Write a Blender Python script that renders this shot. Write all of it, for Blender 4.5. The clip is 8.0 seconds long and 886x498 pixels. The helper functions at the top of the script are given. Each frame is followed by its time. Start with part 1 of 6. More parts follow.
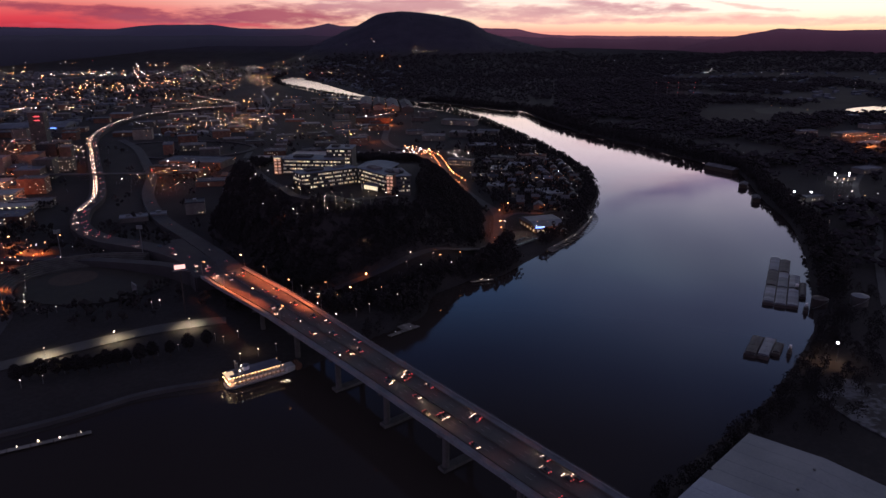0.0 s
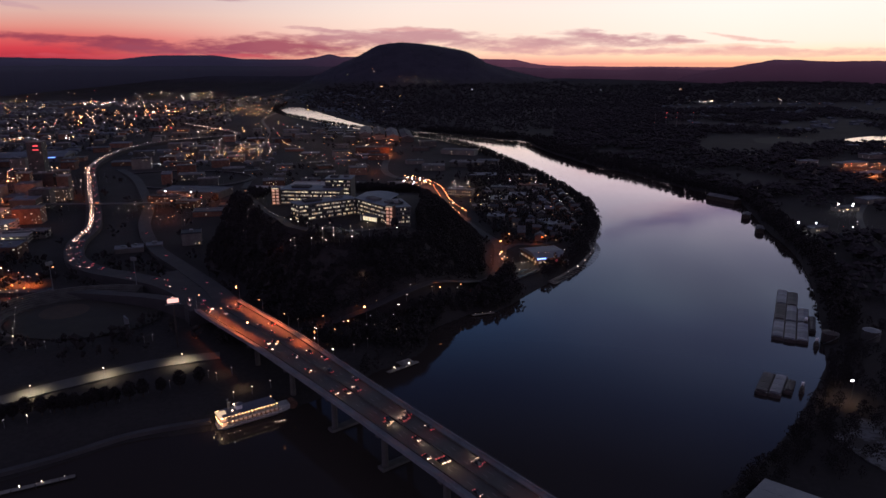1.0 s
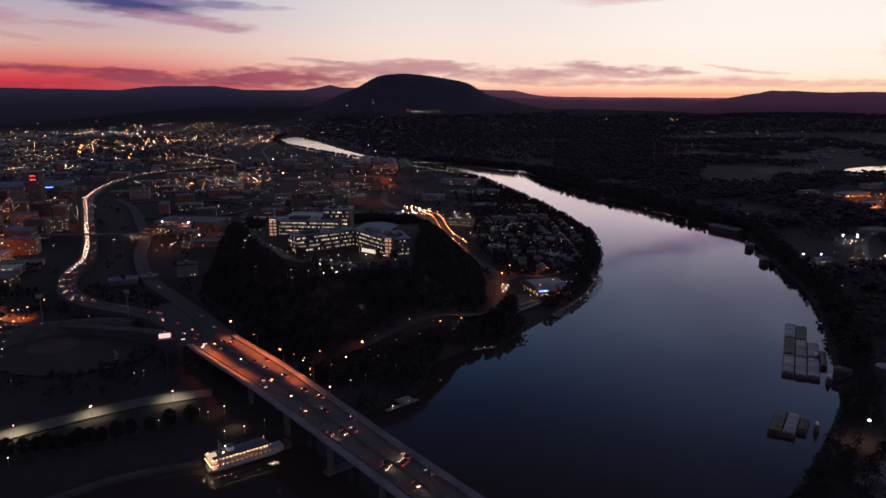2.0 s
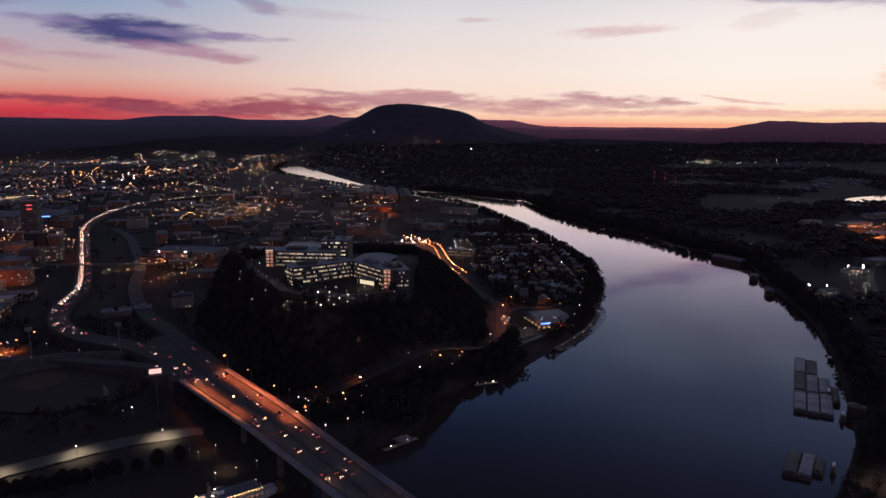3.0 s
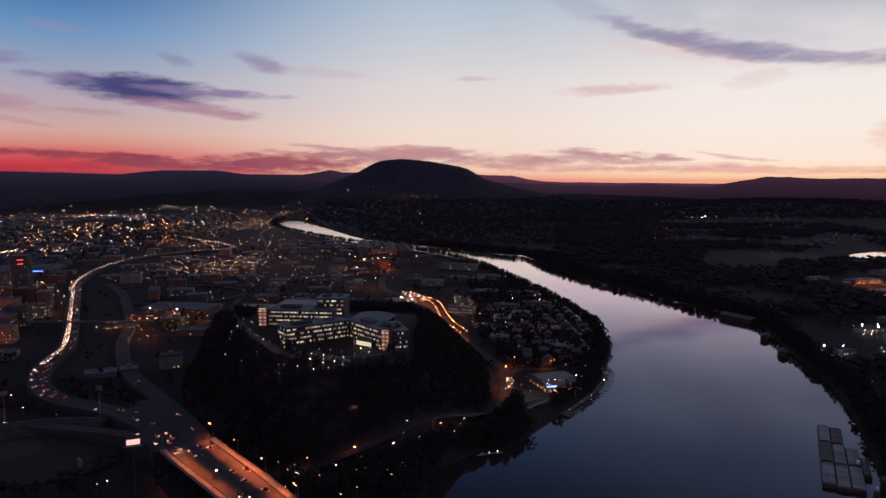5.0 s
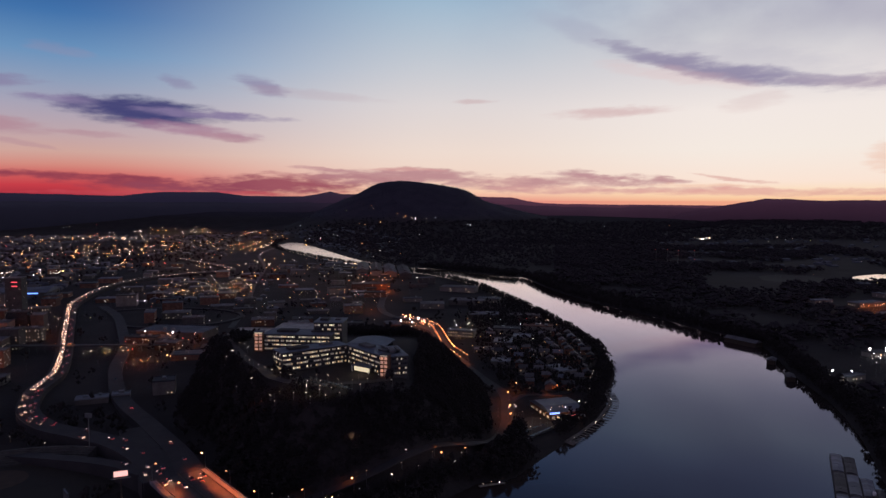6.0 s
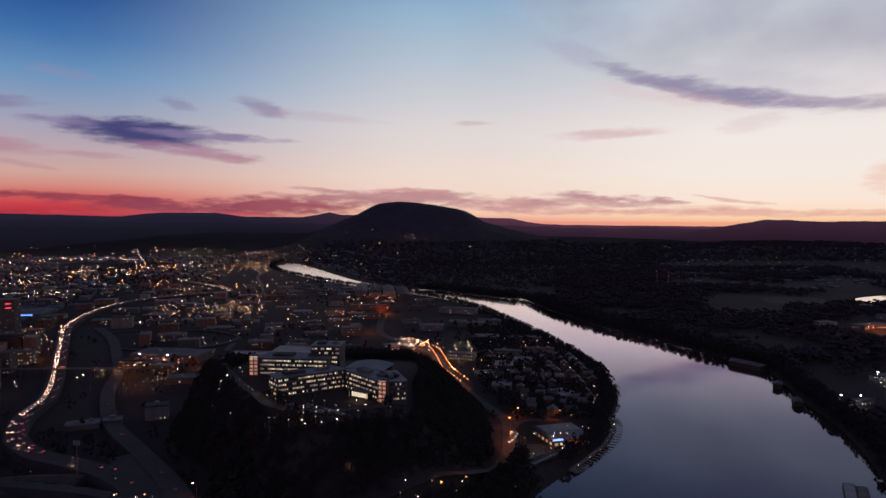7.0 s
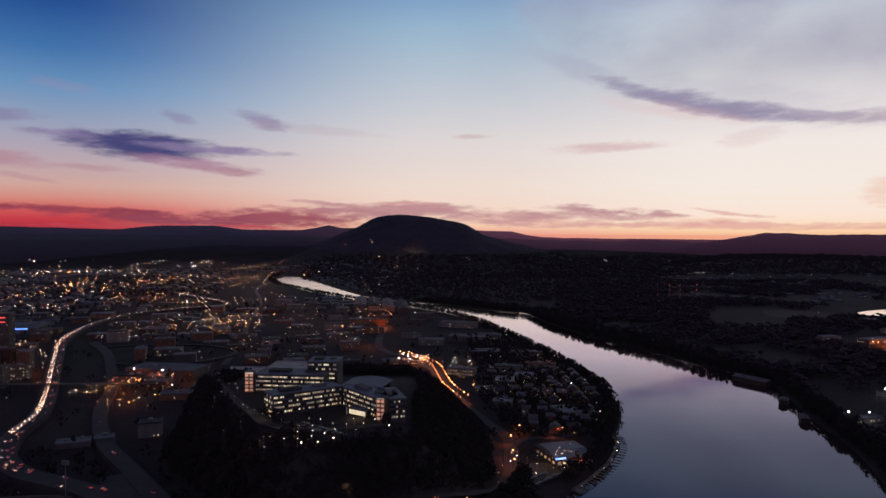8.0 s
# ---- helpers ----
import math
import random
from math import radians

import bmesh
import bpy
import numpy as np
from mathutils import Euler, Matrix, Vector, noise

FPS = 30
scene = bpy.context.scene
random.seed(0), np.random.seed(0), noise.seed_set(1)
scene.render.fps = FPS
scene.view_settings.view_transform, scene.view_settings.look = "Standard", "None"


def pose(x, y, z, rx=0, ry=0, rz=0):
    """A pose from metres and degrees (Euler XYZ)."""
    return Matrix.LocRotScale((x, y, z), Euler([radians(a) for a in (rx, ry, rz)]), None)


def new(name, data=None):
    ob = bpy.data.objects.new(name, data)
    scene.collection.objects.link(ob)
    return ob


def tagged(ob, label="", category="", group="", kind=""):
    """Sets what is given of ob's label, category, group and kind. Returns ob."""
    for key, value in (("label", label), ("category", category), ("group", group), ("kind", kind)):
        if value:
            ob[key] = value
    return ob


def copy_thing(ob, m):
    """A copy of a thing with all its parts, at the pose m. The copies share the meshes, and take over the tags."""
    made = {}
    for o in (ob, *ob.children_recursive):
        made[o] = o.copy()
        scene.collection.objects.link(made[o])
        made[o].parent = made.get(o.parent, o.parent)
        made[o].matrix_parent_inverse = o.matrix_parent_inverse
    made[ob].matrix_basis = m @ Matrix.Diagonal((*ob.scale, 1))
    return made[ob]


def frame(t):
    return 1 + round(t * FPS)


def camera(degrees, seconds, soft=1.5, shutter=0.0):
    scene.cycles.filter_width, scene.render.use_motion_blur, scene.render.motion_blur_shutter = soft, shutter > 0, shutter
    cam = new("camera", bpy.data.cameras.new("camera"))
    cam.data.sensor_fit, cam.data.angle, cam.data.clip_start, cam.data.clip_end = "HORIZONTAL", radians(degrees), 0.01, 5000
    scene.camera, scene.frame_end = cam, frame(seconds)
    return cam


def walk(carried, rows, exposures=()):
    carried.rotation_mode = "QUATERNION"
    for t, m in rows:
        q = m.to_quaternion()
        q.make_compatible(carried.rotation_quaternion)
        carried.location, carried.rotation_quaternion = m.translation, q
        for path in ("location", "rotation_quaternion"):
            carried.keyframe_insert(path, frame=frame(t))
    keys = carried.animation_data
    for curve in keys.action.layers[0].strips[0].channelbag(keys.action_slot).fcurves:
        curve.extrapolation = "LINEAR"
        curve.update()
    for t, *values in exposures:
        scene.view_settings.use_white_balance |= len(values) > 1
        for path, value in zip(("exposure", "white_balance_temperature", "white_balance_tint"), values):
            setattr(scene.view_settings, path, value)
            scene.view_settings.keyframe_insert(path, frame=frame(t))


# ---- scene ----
cam = camera(65.9, 8.0, soft=1.5)
# seconds, x, y, z, tilt up from straight down, lean, heading
PATH = [
    (0.0, 0.0, 0.0, 185.0, -17.56, -0.2, 0.21), (0.5, -0.3, 5.6, 184.9, -16.38, -0.17, 0.19),
    (1.0, -0.7, 11.3, 184.8, -15.19, -0.15, 0.15), (1.5, -1.1, 17.1, 184.7, -13.98, -0.13, 0.11),
    (3.0, -2.1, 34.8, 184.3, -10.36, -0.05, 0.02), (3.5, -2.5, 40.7, 184.2, -9.19, 0.0, 0.0),
    (4.0, -2.8, 46.6, 184.1, -8.02, 0.04, -0.02), (4.5, -3.2, 52.5, 184.0, -6.86, 0.07, -0.04),
    (6.0, -4.1, 70.0, 183.8, -4.02, 0.11, -0.09), (6.5, -4.4, 75.6, 183.8, -3.13, 0.13, -0.12),
    (7.0, -4.7, 81.2, 183.9, -2.28, 0.14, -0.15), (7.5, -4.9, 86.7, 183.9, -1.55, 0.15, -0.18),
    (8.0, -5.1, 92.1, 184.0, -1.19, 0.17, -0.19),
]
walk(cam, [(t, pose(x, y, z, 90 + p, 0, h) @ pose(0, 0, 0, 0, 0, r)) for t, x, y, z, p, r, h in PATH],
     exposures=[(0.0, 0.40), (0.8, 0.28), (1.7, 0.17), (3.0, 0.10), (4.5, 0.05), (6.0, 0.0), (8.0, 0.0)])

# ---- dusk sky: the sun has set ahead and to the right ----
def srgb(r, g, b):
    return tuple((c / 255 / 12.92) if c <= 10 else ((c / 255 + 0.055) / 1.055) ** 2.4 for c in (r, g, b)) + (1.0,)


class Graph:
    """Short hand for shader nodes."""

    def __init__(self, tree):
        self.tree = tree

    def put(self, slot, value):
        if hasattr(value, "is_linked"):
            self.tree.links.new(value, slot)
        else:
            slot.default_value = value

    def math(self, op, a, b=0.0, c=0.0, clamp=False):
        n = self.tree.nodes.new("ShaderNodeMath")
        n.operation, n.use_clamp = op, clamp
        for slot, v in zip(n.inputs, (a, b, c)):
            self.put(slot, v)
        return n.outputs[0]

    def remap(self, v, a, b, c=0.0, d=1.0, smooth_step=True):
        n = self.tree.nodes.new("ShaderNodeMapRange")
        n.interpolation_type = "SMOOTHSTEP" if smooth_step else "LINEAR"
        for slot, x in zip(n.inputs, (v, a, b, c, d)):
            self.put(slot, x)
        return n.outputs[0]

    def ramp(self, v, stops):
        n = self.tree.nodes.new("ShaderNodeValToRGB")
        while len(n.color_ramp.elements) < len(stops):
            n.color_ramp.elements.new(0.5)
        for e, (p, col) in zip(n.color_ramp.elements, stops):
            e.position, e.color = p, col
        self.put(n.inputs[0], v)
        return n.outputs[0]

    def mix(self, f, a, b, mode="MIX"):
        n = self.tree.nodes.new("ShaderNodeMix")
        n.data_type, n.blend_type = "RGBA", mode
        self.put(n.inputs[0], f)
        self.put(n.inputs[6], a)
        self.put(n.inputs[7], b)
        return n.outputs[2]

    def noise(self, vector, scale, detail=4.0, rough=0.55):
        n = self.tree.nodes.new("ShaderNodeTexNoise")
        n.inputs["Scale"].default_value, n.inputs["Detail"].default_value, n.inputs["Roughness"].default_value = scale, detail, rough
        if vector is not None:
            self.put(n.inputs["Vector"], vector)
        return n.outputs["Fac"]

    def xyz(self, x, y, z=0.0):
        n = self.tree.nodes.new("ShaderNodeCombineXYZ")
        for slot, v in zip(n.inputs, (x, y, z)):
            self.put(slot, v)
        return n.outputs[0]


SKY_LEFT = [(0.0, srgb(140, 42, 58)), (0.10, srgb(172, 50, 64)), (0.14, srgb(198, 62, 72)), (0.18, srgb(206, 92, 92)), (0.214, srgb(212, 140, 128)), (0.25, srgb(208, 166, 156)),
            (0.298, srgb(190, 166, 172)), (0.345, srgb(170, 164, 182)), (0.39, srgb(142, 158, 186)), (0.434, srgb(106, 146, 188)), (0.487, srgb(66, 114, 170)),
            (0.542, srgb(38, 80, 146)), (0.62, srgb(30, 56, 106)), (0.72, srgb(24, 30, 48)), (0.86, srgb(26, 28, 40)), (1.0, srgb(86, 86, 108))]
SKY_MID = [(0.0, srgb(228, 140, 130)), (0.07, srgb(236, 166, 148)), (0.115, srgb(245, 200, 172)), (0.2, srgb(242, 215, 199)), (0.266, srgb(238, 219, 208)), (0.37, srgb(222, 214, 214)),
           (0.47, srgb(188, 198, 210)), (0.55, srgb(152, 182, 206)), (0.6, srgb(120, 154, 196)), (0.68, srgb(76, 96, 138)), (0.78, srgb(52, 58, 80)), (1.0, srgb(88, 88, 110))]
SKY_RIGHT = [(0.0, srgb(240, 166, 136)), (0.055, srgb(248, 196, 156)), (0.107, srgb(252, 220, 182)), (0.163, srgb(251, 228, 212)), (0.266, srgb(245, 234, 225)), (0.35, srgb(242, 232, 227)),
             (0.417, srgb(222, 216, 218)), (0.48, srgb(204, 204, 210)), (0.553, srgb(192, 198, 210)), (0.62, srgb(164, 172, 202)), (0.70, srgb(116, 124, 162)), (0.78, srgb(72, 76, 104)), (1.0, srgb(88, 88, 110))]
SKY_BACK = [(0.0, srgb(208, 172, 204)), (0.35, srgb(182, 156, 190)), (0.6, srgb(132, 126, 158)), (1.0, srgb(88, 88, 110))]
DUSKY, LILAC, ROSE, PLUM, MAUVE, PEACH = srgb(70, 70, 118), srgb(132, 118, 156), srgb(176, 134, 148), srgb(140, 62, 80), srgb(190, 142, 146), srgb(236, 186, 164)
BLUSH, STREAK = srgb(214, 160, 156), srgb(126, 114, 152)
# heading, height, half length, half thickness, slope, cover, colour
CLOUDS = [
    (-0.455, 0.1225, 0.075, 0.0075, -0.06, 0.75, LILAC), (-0.415, 0.1175, 0.085, 0.0125, -0.05, 1.0, DUSKY), (-0.40, 0.1145, 0.055, 0.0085, -0.04, 0.9, DUSKY), (-0.32, 0.1165, 0.085, 0.0042, -0.03, 0.9, LILAC),
    (-0.505, 0.1285, 0.04, 0.0035, -0.05, 0.6, LILAC), (-0.35, 0.096, 0.075, 0.0060, -0.10, 0.75, srgb(164, 122, 148)), (-0.305, 0.0875, 0.035, 0.0040, -0.10, 0.75, ROSE), (-0.475, 0.087, 0.040, 0.0035, -0.06, 0.55, ROSE),
    (-0.57, 0.093, 0.055, 0.0075, -0.04, 0.75, ROSE), (-0.55, 0.070, 0.040, 0.0025, -0.15, 0.4, ROSE), (-0.575, 0.146, 0.045, 0.0055, 0.03, 0.6, LILAC), (-0.362, 0.158, 0.020, 0.0065, -0.15, 0.45, LILAC),
    (-0.255, 0.160, 0.030, 0.0085, -0.30, 0.6, LILAC), (-0.19, 0.150, 0.10, 0.0045, -0.06, 0.18, ROSE), (-0.50, 0.190, 0.04, 0.006, -0.1, 0.18, ROSE),
    (0.215, 0.231, 0.075, 0.0110, -0.40, 0.35, srgb(170, 172, 192)), (0.285, 0.2010, 0.055, 0.0080, -0.36, 0.75, STREAK), (0.355, 0.1815, 0.070, 0.0105, -0.25, 0.95, STREAK), (0.43, 0.1655, 0.070, 0.0090, -0.17, 0.95, STREAK),
    (0.51, 0.1535, 0.060, 0.0060, -0.12, 0.7, srgb(156, 138, 164)), (0.60, 0.150, 0.09, 0.0090, 0.02, 0.65, srgb(166, 146, 166)), (0.40, 0.1850, 0.16, 0.0180, -0.20, 0.35, srgb(186, 184, 198)), (0.33, 0.1720, 0.10, 0.0080, -0.20, 0.30, srgb(224, 186, 186)),
    (0.24, 0.1250, 0.075, 0.0055, 0.03, 0.6, srgb(206, 168, 170)), (0.046, 0.143, 0.030, 0.0025, 0, 0.35, MAUVE), (0.42, 0.132, 0.04, 0.008, 0.1, 0.2, MAUVE), (0.58, 0.055, 0.025, 0.013, 0.0, 0.5, PEACH),
    # entries higher than 0.34 lie out of view, added to mottle the river's reflection
    (0.36, 0.262, 0.10, 0.030, 0.35, 0.4, srgb(176, 178, 192)), (0.20, 0.30, 0.08, 0.022, -0.3, 0.4, srgb(168, 176, 194)), (0.52, 0.245, 0.12, 0.030, 0.2, 0.45, srgb(172, 170, 188)), (0.30, 0.375, 0.14, 0.035, 0.25, 0.4, srgb(150, 150, 180)),
    (0.46, 0.345, 0.12, 0.03, -0.2, 0.4, srgb(150, 148, 178)), (0.95, 0.30, 0.4, 0.06, 0.1, 0.3, LILAC),
]
# low bank along the horizon
CLOUDS += [
    (-0.50, 0.0315, 0.13, 0.0030, -0.03, 0.9, PLUM), (-0.40, 0.0225, 0.10, 0.0065, -0.03, 0.9, PLUM), (-0.29, 0.0205, 0.12, 0.0090, 0.0, 1.0, srgb(146, 72, 90)), (-0.19, 0.0235, 0.08, 0.0085, 0.02, 1.0, srgb(158, 86, 98)),
    (-0.20, 0.0355, 0.05, 0.0022, -0.05, 0.7, srgb(176, 112, 118)), (-0.08, 0.0345, 0.10, 0.0085, 0.0, 0.9, srgb(182, 130, 136)), (-0.16, 0.0440, 0.055, 0.0020, -0.06, 0.8, MAUVE), (-0.01, 0.0370, 0.08, 0.0055, -0.03, 0.8, MAUVE),
    (-0.06, 0.0455, 0.05, 0.0018, -0.05, 0.6, BLUSH), (0.035, 0.0270, 0.05, 0.0060, -0.10, 0.7, MAUVE), (0.10, 0.0235, 0.055, 0.0090, 0.0, 0.85, srgb(196, 146, 148)), (0.175, 0.0300, 0.060, 0.0055, 0.10, 0.75, MAUVE),
    (0.215, 0.0365, 0.055, 0.0040, -0.10, 0.85, srgb(188, 142, 148)), (0.255, 0.0290, 0.055, 0.0060, -0.06, 0.9, srgb(192, 144, 148)), (0.31, 0.0285, 0.035, 0.0026, -0.05, 0.75, MAUVE), (0.17, 0.0165, 0.10, 0.0040, 0.0, 0.65, BLUSH),
    (0.28, 0.0150, 0.12, 0.0030, 0.02, 0.7, BLUSH), (0.50, 0.0125, 0.22, 0.0032, 0.0, 0.75, srgb(224, 164, 156)), (0.40, 0.0300, 0.045, 0.0020, -0.14, 0.7, srgb(216, 164, 156)), (0.36, 0.0210, 0.07, 0.0016, -0.03, 0.5, PEACH),
    (-0.36, 0.0100, 0.16, 0.0026, 0.0, 0.6, srgb(196, 74, 86)),
]


def build_sky():
    world = bpy.data.worlds.new("dusk_sky")
    scene.world, world.use_nodes = world, True
    g = Graph(world.node_tree)
    at = world.node_tree.nodes.new("ShaderNodeTexCoord").outputs["Generated"]
    split = world.node_tree.nodes.new("ShaderNodeSeparateXYZ")
    g.put(split.inputs[0], at)
    x, y, z = split.outputs
    az = g.math("ARCTAN2", x, y)
    flat = g.math("SQRT", g.math("ADD", g.math("MULTIPLY", x, x), g.math("MULTIPLY", y, y)))
    v = g.math("DIVIDE", g.math("MAXIMUM", z, 0.0), g.math("MAXIMUM", flat, 0.02))
    p = g.math("MINIMUM", g.math("SQRT", v), 1.0)
    left, mid, right, back = (g.ramp(p, s) for s in (SKY_LEFT, SKY_MID, SKY_RIGHT, SKY_BACK))
    col = g.mix(g.remap(az, -0.52, 0.02), left, mid)
    col = g.mix(g.remap(az, 0.0, 0.42), col, right)
    away = g.math("ABSOLUTE", g.math("SUBTRACT", az, 0.45))
    col = g.mix(g.remap(away, 1.0, 2.1), col, back)
    # clouds: torn streaks, their rims eaten by noise
    w1 = g.math("SUBTRACT", g.noise(g.xyz(g.math("MULTIPLY", az, 9.0), g.math("MULTIPLY", v, 34.0)), 1.0, 6.0, 0.6), 0.5)
    w2 = g.math("SUBTRACT", g.noise(g.xyz(g.math("MULTIPLY", az, 14.0), g.math("MULTIPLY", v, 60.0), 3.7), 1.0, 4.0, 0.55), 0.5)
    w3 = g.math("SUBTRACT", g.noise(g.xyz(g.math("MULTIPLY", az, 26.0), g.math("MULTIPLY", v, 120.0), 6.1), 1.0, 6.0, 0.62), 0.5)
    az2 = g.math("MULTIPLY_ADD", w2, 0.05, az)
    v2 = g.math("MULTIPLY_ADD", w1, 0.014, v)
    low = g.math("MULTIPLY_ADD", w2, 0.012, v)
    eaten = g.math("MULTIPLY_ADD", w1, 1.3, g.math("MULTIPLY", w3, 1.5))
    drift = g.math("MULTIPLY", g.math("SUBTRACT", g.noise(g.xyz(g.math("MULTIPLY", az, 7.0), g.math("MULTIPLY", v, 9.0), 1.3), 1.0, 4.0, 0.5), 0.5), 1.8)
    eaten_low = g.math("MULTIPLY_ADD", w2, 1.5, g.math("MULTIPLY", w3, 2.2))
    for a, e, la, le, slope, cover, tone in CLOUDS:
        da = g.math("SUBTRACT", az2, a)
        dv = g.math("SUBTRACT", low if e < 0.06 else v2, e)
        dv = g.math("DIVIDE", g.math("MULTIPLY_ADD", da, -slope, dv), le * 1.75)
        du = g.math("DIVIDE", da, la * 1.3)
        r2 = g.math("ADD", g.math("MULTIPLY", du, du), g.math("MULTIPLY", dv, dv))
        mask = g.remap(g.math("ADD", r2, eaten_low if e < 0.06 else eaten if e < 0.21 else drift), 1.1, -0.1)
        col = g.mix(g.math("MULTIPLY", mask, cover), col, tone)
    veil = g.remap(g.noise(g.xyz(g.math("MULTIPLY", az, 6.0), g.math("MULTIPLY", v, 9.0), 9.0), 1.0, 5.0, 0.6), 0.35, 0.75)
    high = g.math("MULTIPLY", g.remap(v, 0.17, 0.27), g.remap(az, -0.1, 0.3))
    col = g.mix(g.math("MULTIPLY", veil, g.math("MULTIPLY", high, 0.5)), col, g.mix(1.0, col, (0.70, 0.69, 0.80, 1), "MULTIPLY"))
    out = world.node_tree.nodes["Background"]
    g.put(out.inputs["Color"], col)
    out.inputs["Strength"].default_value = 1.0


build_sky()


# ---- materials ----
MATS = {}


def surface(name, a, b, rough=0.8, scale=0.2, fine=2.0, metal=0.0, bump=0.3, own=0.0, spec=0.3, lo=0.36, hi=0.70):
    """Two tones mixed by coarse and fine noise, with a little relief. own: how far each object differs."""
    if name in MATS:
        return MATS[name]
    m = bpy.data.materials.new(name)
    m.use_nodes = True
    g, bsdf = Graph(m.node_tree), m.node_tree.nodes["Principled BSDF"]
    at = m.node_tree.nodes.new("ShaderNodeTexCoord").outputs["Object"]
    n1, n2 = g.noise(at, scale, 5.0, 0.6), g.noise(at, fine, 4.0, 0.6)
    f = g.math("MULTIPLY_ADD", n2, 0.45, g.math("MULTIPLY", n1, 0.6))
    col = g.mix(g.remap(f, lo, hi), (*a, 1), (*b, 1))
    if own:
        info = m.node_tree.nodes.new("ShaderNodeObjectInfo").outputs["Random"]
        k = g.remap(info, 0.0, 1.0, 1.0 - own, 1.0 + own, False)
        col = g.mix(1.0, col, g.xyz(k, k, k), "MULTIPLY")
    g.put(bsdf.inputs["Base Color"], col)
    g.put(bsdf.inputs["Roughness"], g.remap(n2, 0.3, 0.7, max(0.02, rough - 0.1), min(1.0, rough + 0.1), False))
    bsdf.inputs["Metallic"].default_value = metal
    bsdf.inputs["Specular IOR Level"].default_value = spec
    if bump:
        bm_ = m.node_tree.nodes.new("ShaderNodeBump")
        bm_.inputs["Strength"].default_value, bm_.inputs["Distance"].default_value = bump, 0.1
        g.put(bm_.inputs["Height"], n2)
        g.put(bsdf.inputs["Normal"], bm_.outputs[0])
    MATS[name] = m
    return m


def glow(name, rgb, strength, vary=0.0, lights=False):
    """A luminous surface: a lamp, a lit window or a screen, or a part given lamplight as glow."""
    if name in MATS:
        return MATS[name]
    m = bpy.data.materials.new(name)
    m.use_nodes = True
    g, bsdf = Graph(m.node_tree), m.node_tree.nodes["Principled BSDF"]
    bsdf.inputs["Base Color"].default_value = (0.5, 0.5, 0.5, 1)
    bsdf.inputs["Emission Color"].default_value = (*rgb, 1)
    if vary:
        info = m.node_tree.nodes.new("ShaderNodeObjectInfo").outputs["Random"]
        isl = m.node_tree.nodes.new("ShaderNodeNewGeometry").outputs["Random Per Island"]
        both = g.math("FRACT", g.math("ADD", info, isl))
        g.put(bsdf.inputs["Emission Strength"], g.remap(g.math("POWER", both, 2.2), 0.0, 1.0, strength * (1 - vary), strength * (1 + vary), False))
    else:
        bsdf.inputs["Emission Strength"].default_value = strength
    if not lights:
        m.cycles.emission_sampling = "NONE"
    MATS[name] = m
    return m


def build_ground_material():
    """Dark turf in the valley; leafless woodland floor on the slopes, paler and bluer with haze put into its colour."""
    m = bpy.data.materials.new("turf_and_hazed_woodland")
    m.use_nodes = True
    g, bsdf = Graph(m.node_tree), m.node_tree.nodes["Principled BSDF"]
    at = m.node_tree.nodes.new("ShaderNodeTexCoord").outputs["Object"]
    n1, n2 = g.noise(at, 0.012, 5.0, 0.6), g.noise(at, 0.35, 4.0, 0.6)
    f = g.remap(g.math("MULTIPLY_ADD", n2, 0.45, g.math("MULTIPLY", n1, 0.6)), 0.36, 0.70)
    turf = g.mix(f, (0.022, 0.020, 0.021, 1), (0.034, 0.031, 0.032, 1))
    hazed_wood = g.mix(f, (0.028, 0.026, 0.040, 1), (0.042, 0.038, 0.056, 1))
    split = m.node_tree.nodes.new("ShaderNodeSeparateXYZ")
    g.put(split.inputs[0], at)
    g.put(bsdf.inputs["Base Color"], g.mix(g.remap(split.outputs[2], 62.0, 120.0), turf, hazed_wood))
    bsdf.inputs["Roughness"].default_value, bsdf.inputs["Specular IOR Level"].default_value = 0.95, 0.1
    b = m.node_tree.nodes.new("ShaderNodeBump")
    b.inputs["Strength"].default_value, b.inputs["Distance"].default_value = 0.4, 0.1
    g.put(b.inputs["Height"], n2)
    g.put(bsdf.inputs["Normal"], b.outputs[0])
    return m


M_GROUND = build_ground_material()
M_ASPHALT = surface("asphalt", (0.026, 0.026, 0.030), (0.048, 0.047, 0.051), 0.85, 0.05, 3.0)
M_ROADBED = surface("old_dark_asphalt", (0.018, 0.018, 0.022), (0.034, 0.033, 0.037), 0.85, 0.05, 3.0)
M_DECK = surface("concrete_road_deck", (0.038, 0.037, 0.038), (0.070, 0.068, 0.068), 0.85, 0.06, 2.0)
M_CONC = surface("weathered_concrete", (0.20, 0.20, 0.20), (0.36, 0.355, 0.34), 0.85, 0.15, 1.5)
M_DARKCONC = surface("dark_concrete", (0.035, 0.035, 0.036), (0.07, 0.069, 0.068), 0.9, 0.15, 1.5)
M_PARAPET = surface("bridge_parapet_concrete", (0.085, 0.095, 0.112), (0.155, 0.168, 0.19), 0.85, 0.1, 1.5)
M_STEEL = surface("painted_steel", (0.10, 0.11, 0.12), (0.17, 0.18, 0.19), 0.5, 0.3, 3.0, 0.6)
M_WHITE = surface("white_paint", (0.62, 0.63, 0.64), (0.80, 0.80, 0.79), 0.55, 0.3, 3.0)
M_LINE = surface("worn_road_paint", (0.12, 0.12, 0.115), (0.20, 0.198, 0.19), 0.8, 0.5, 4.0)
M_BARK = surface("bark", (0.022, 0.017, 0.013), (0.05, 0.04, 0.03), 0.95, 0.8, 6.0, bump=0.6)
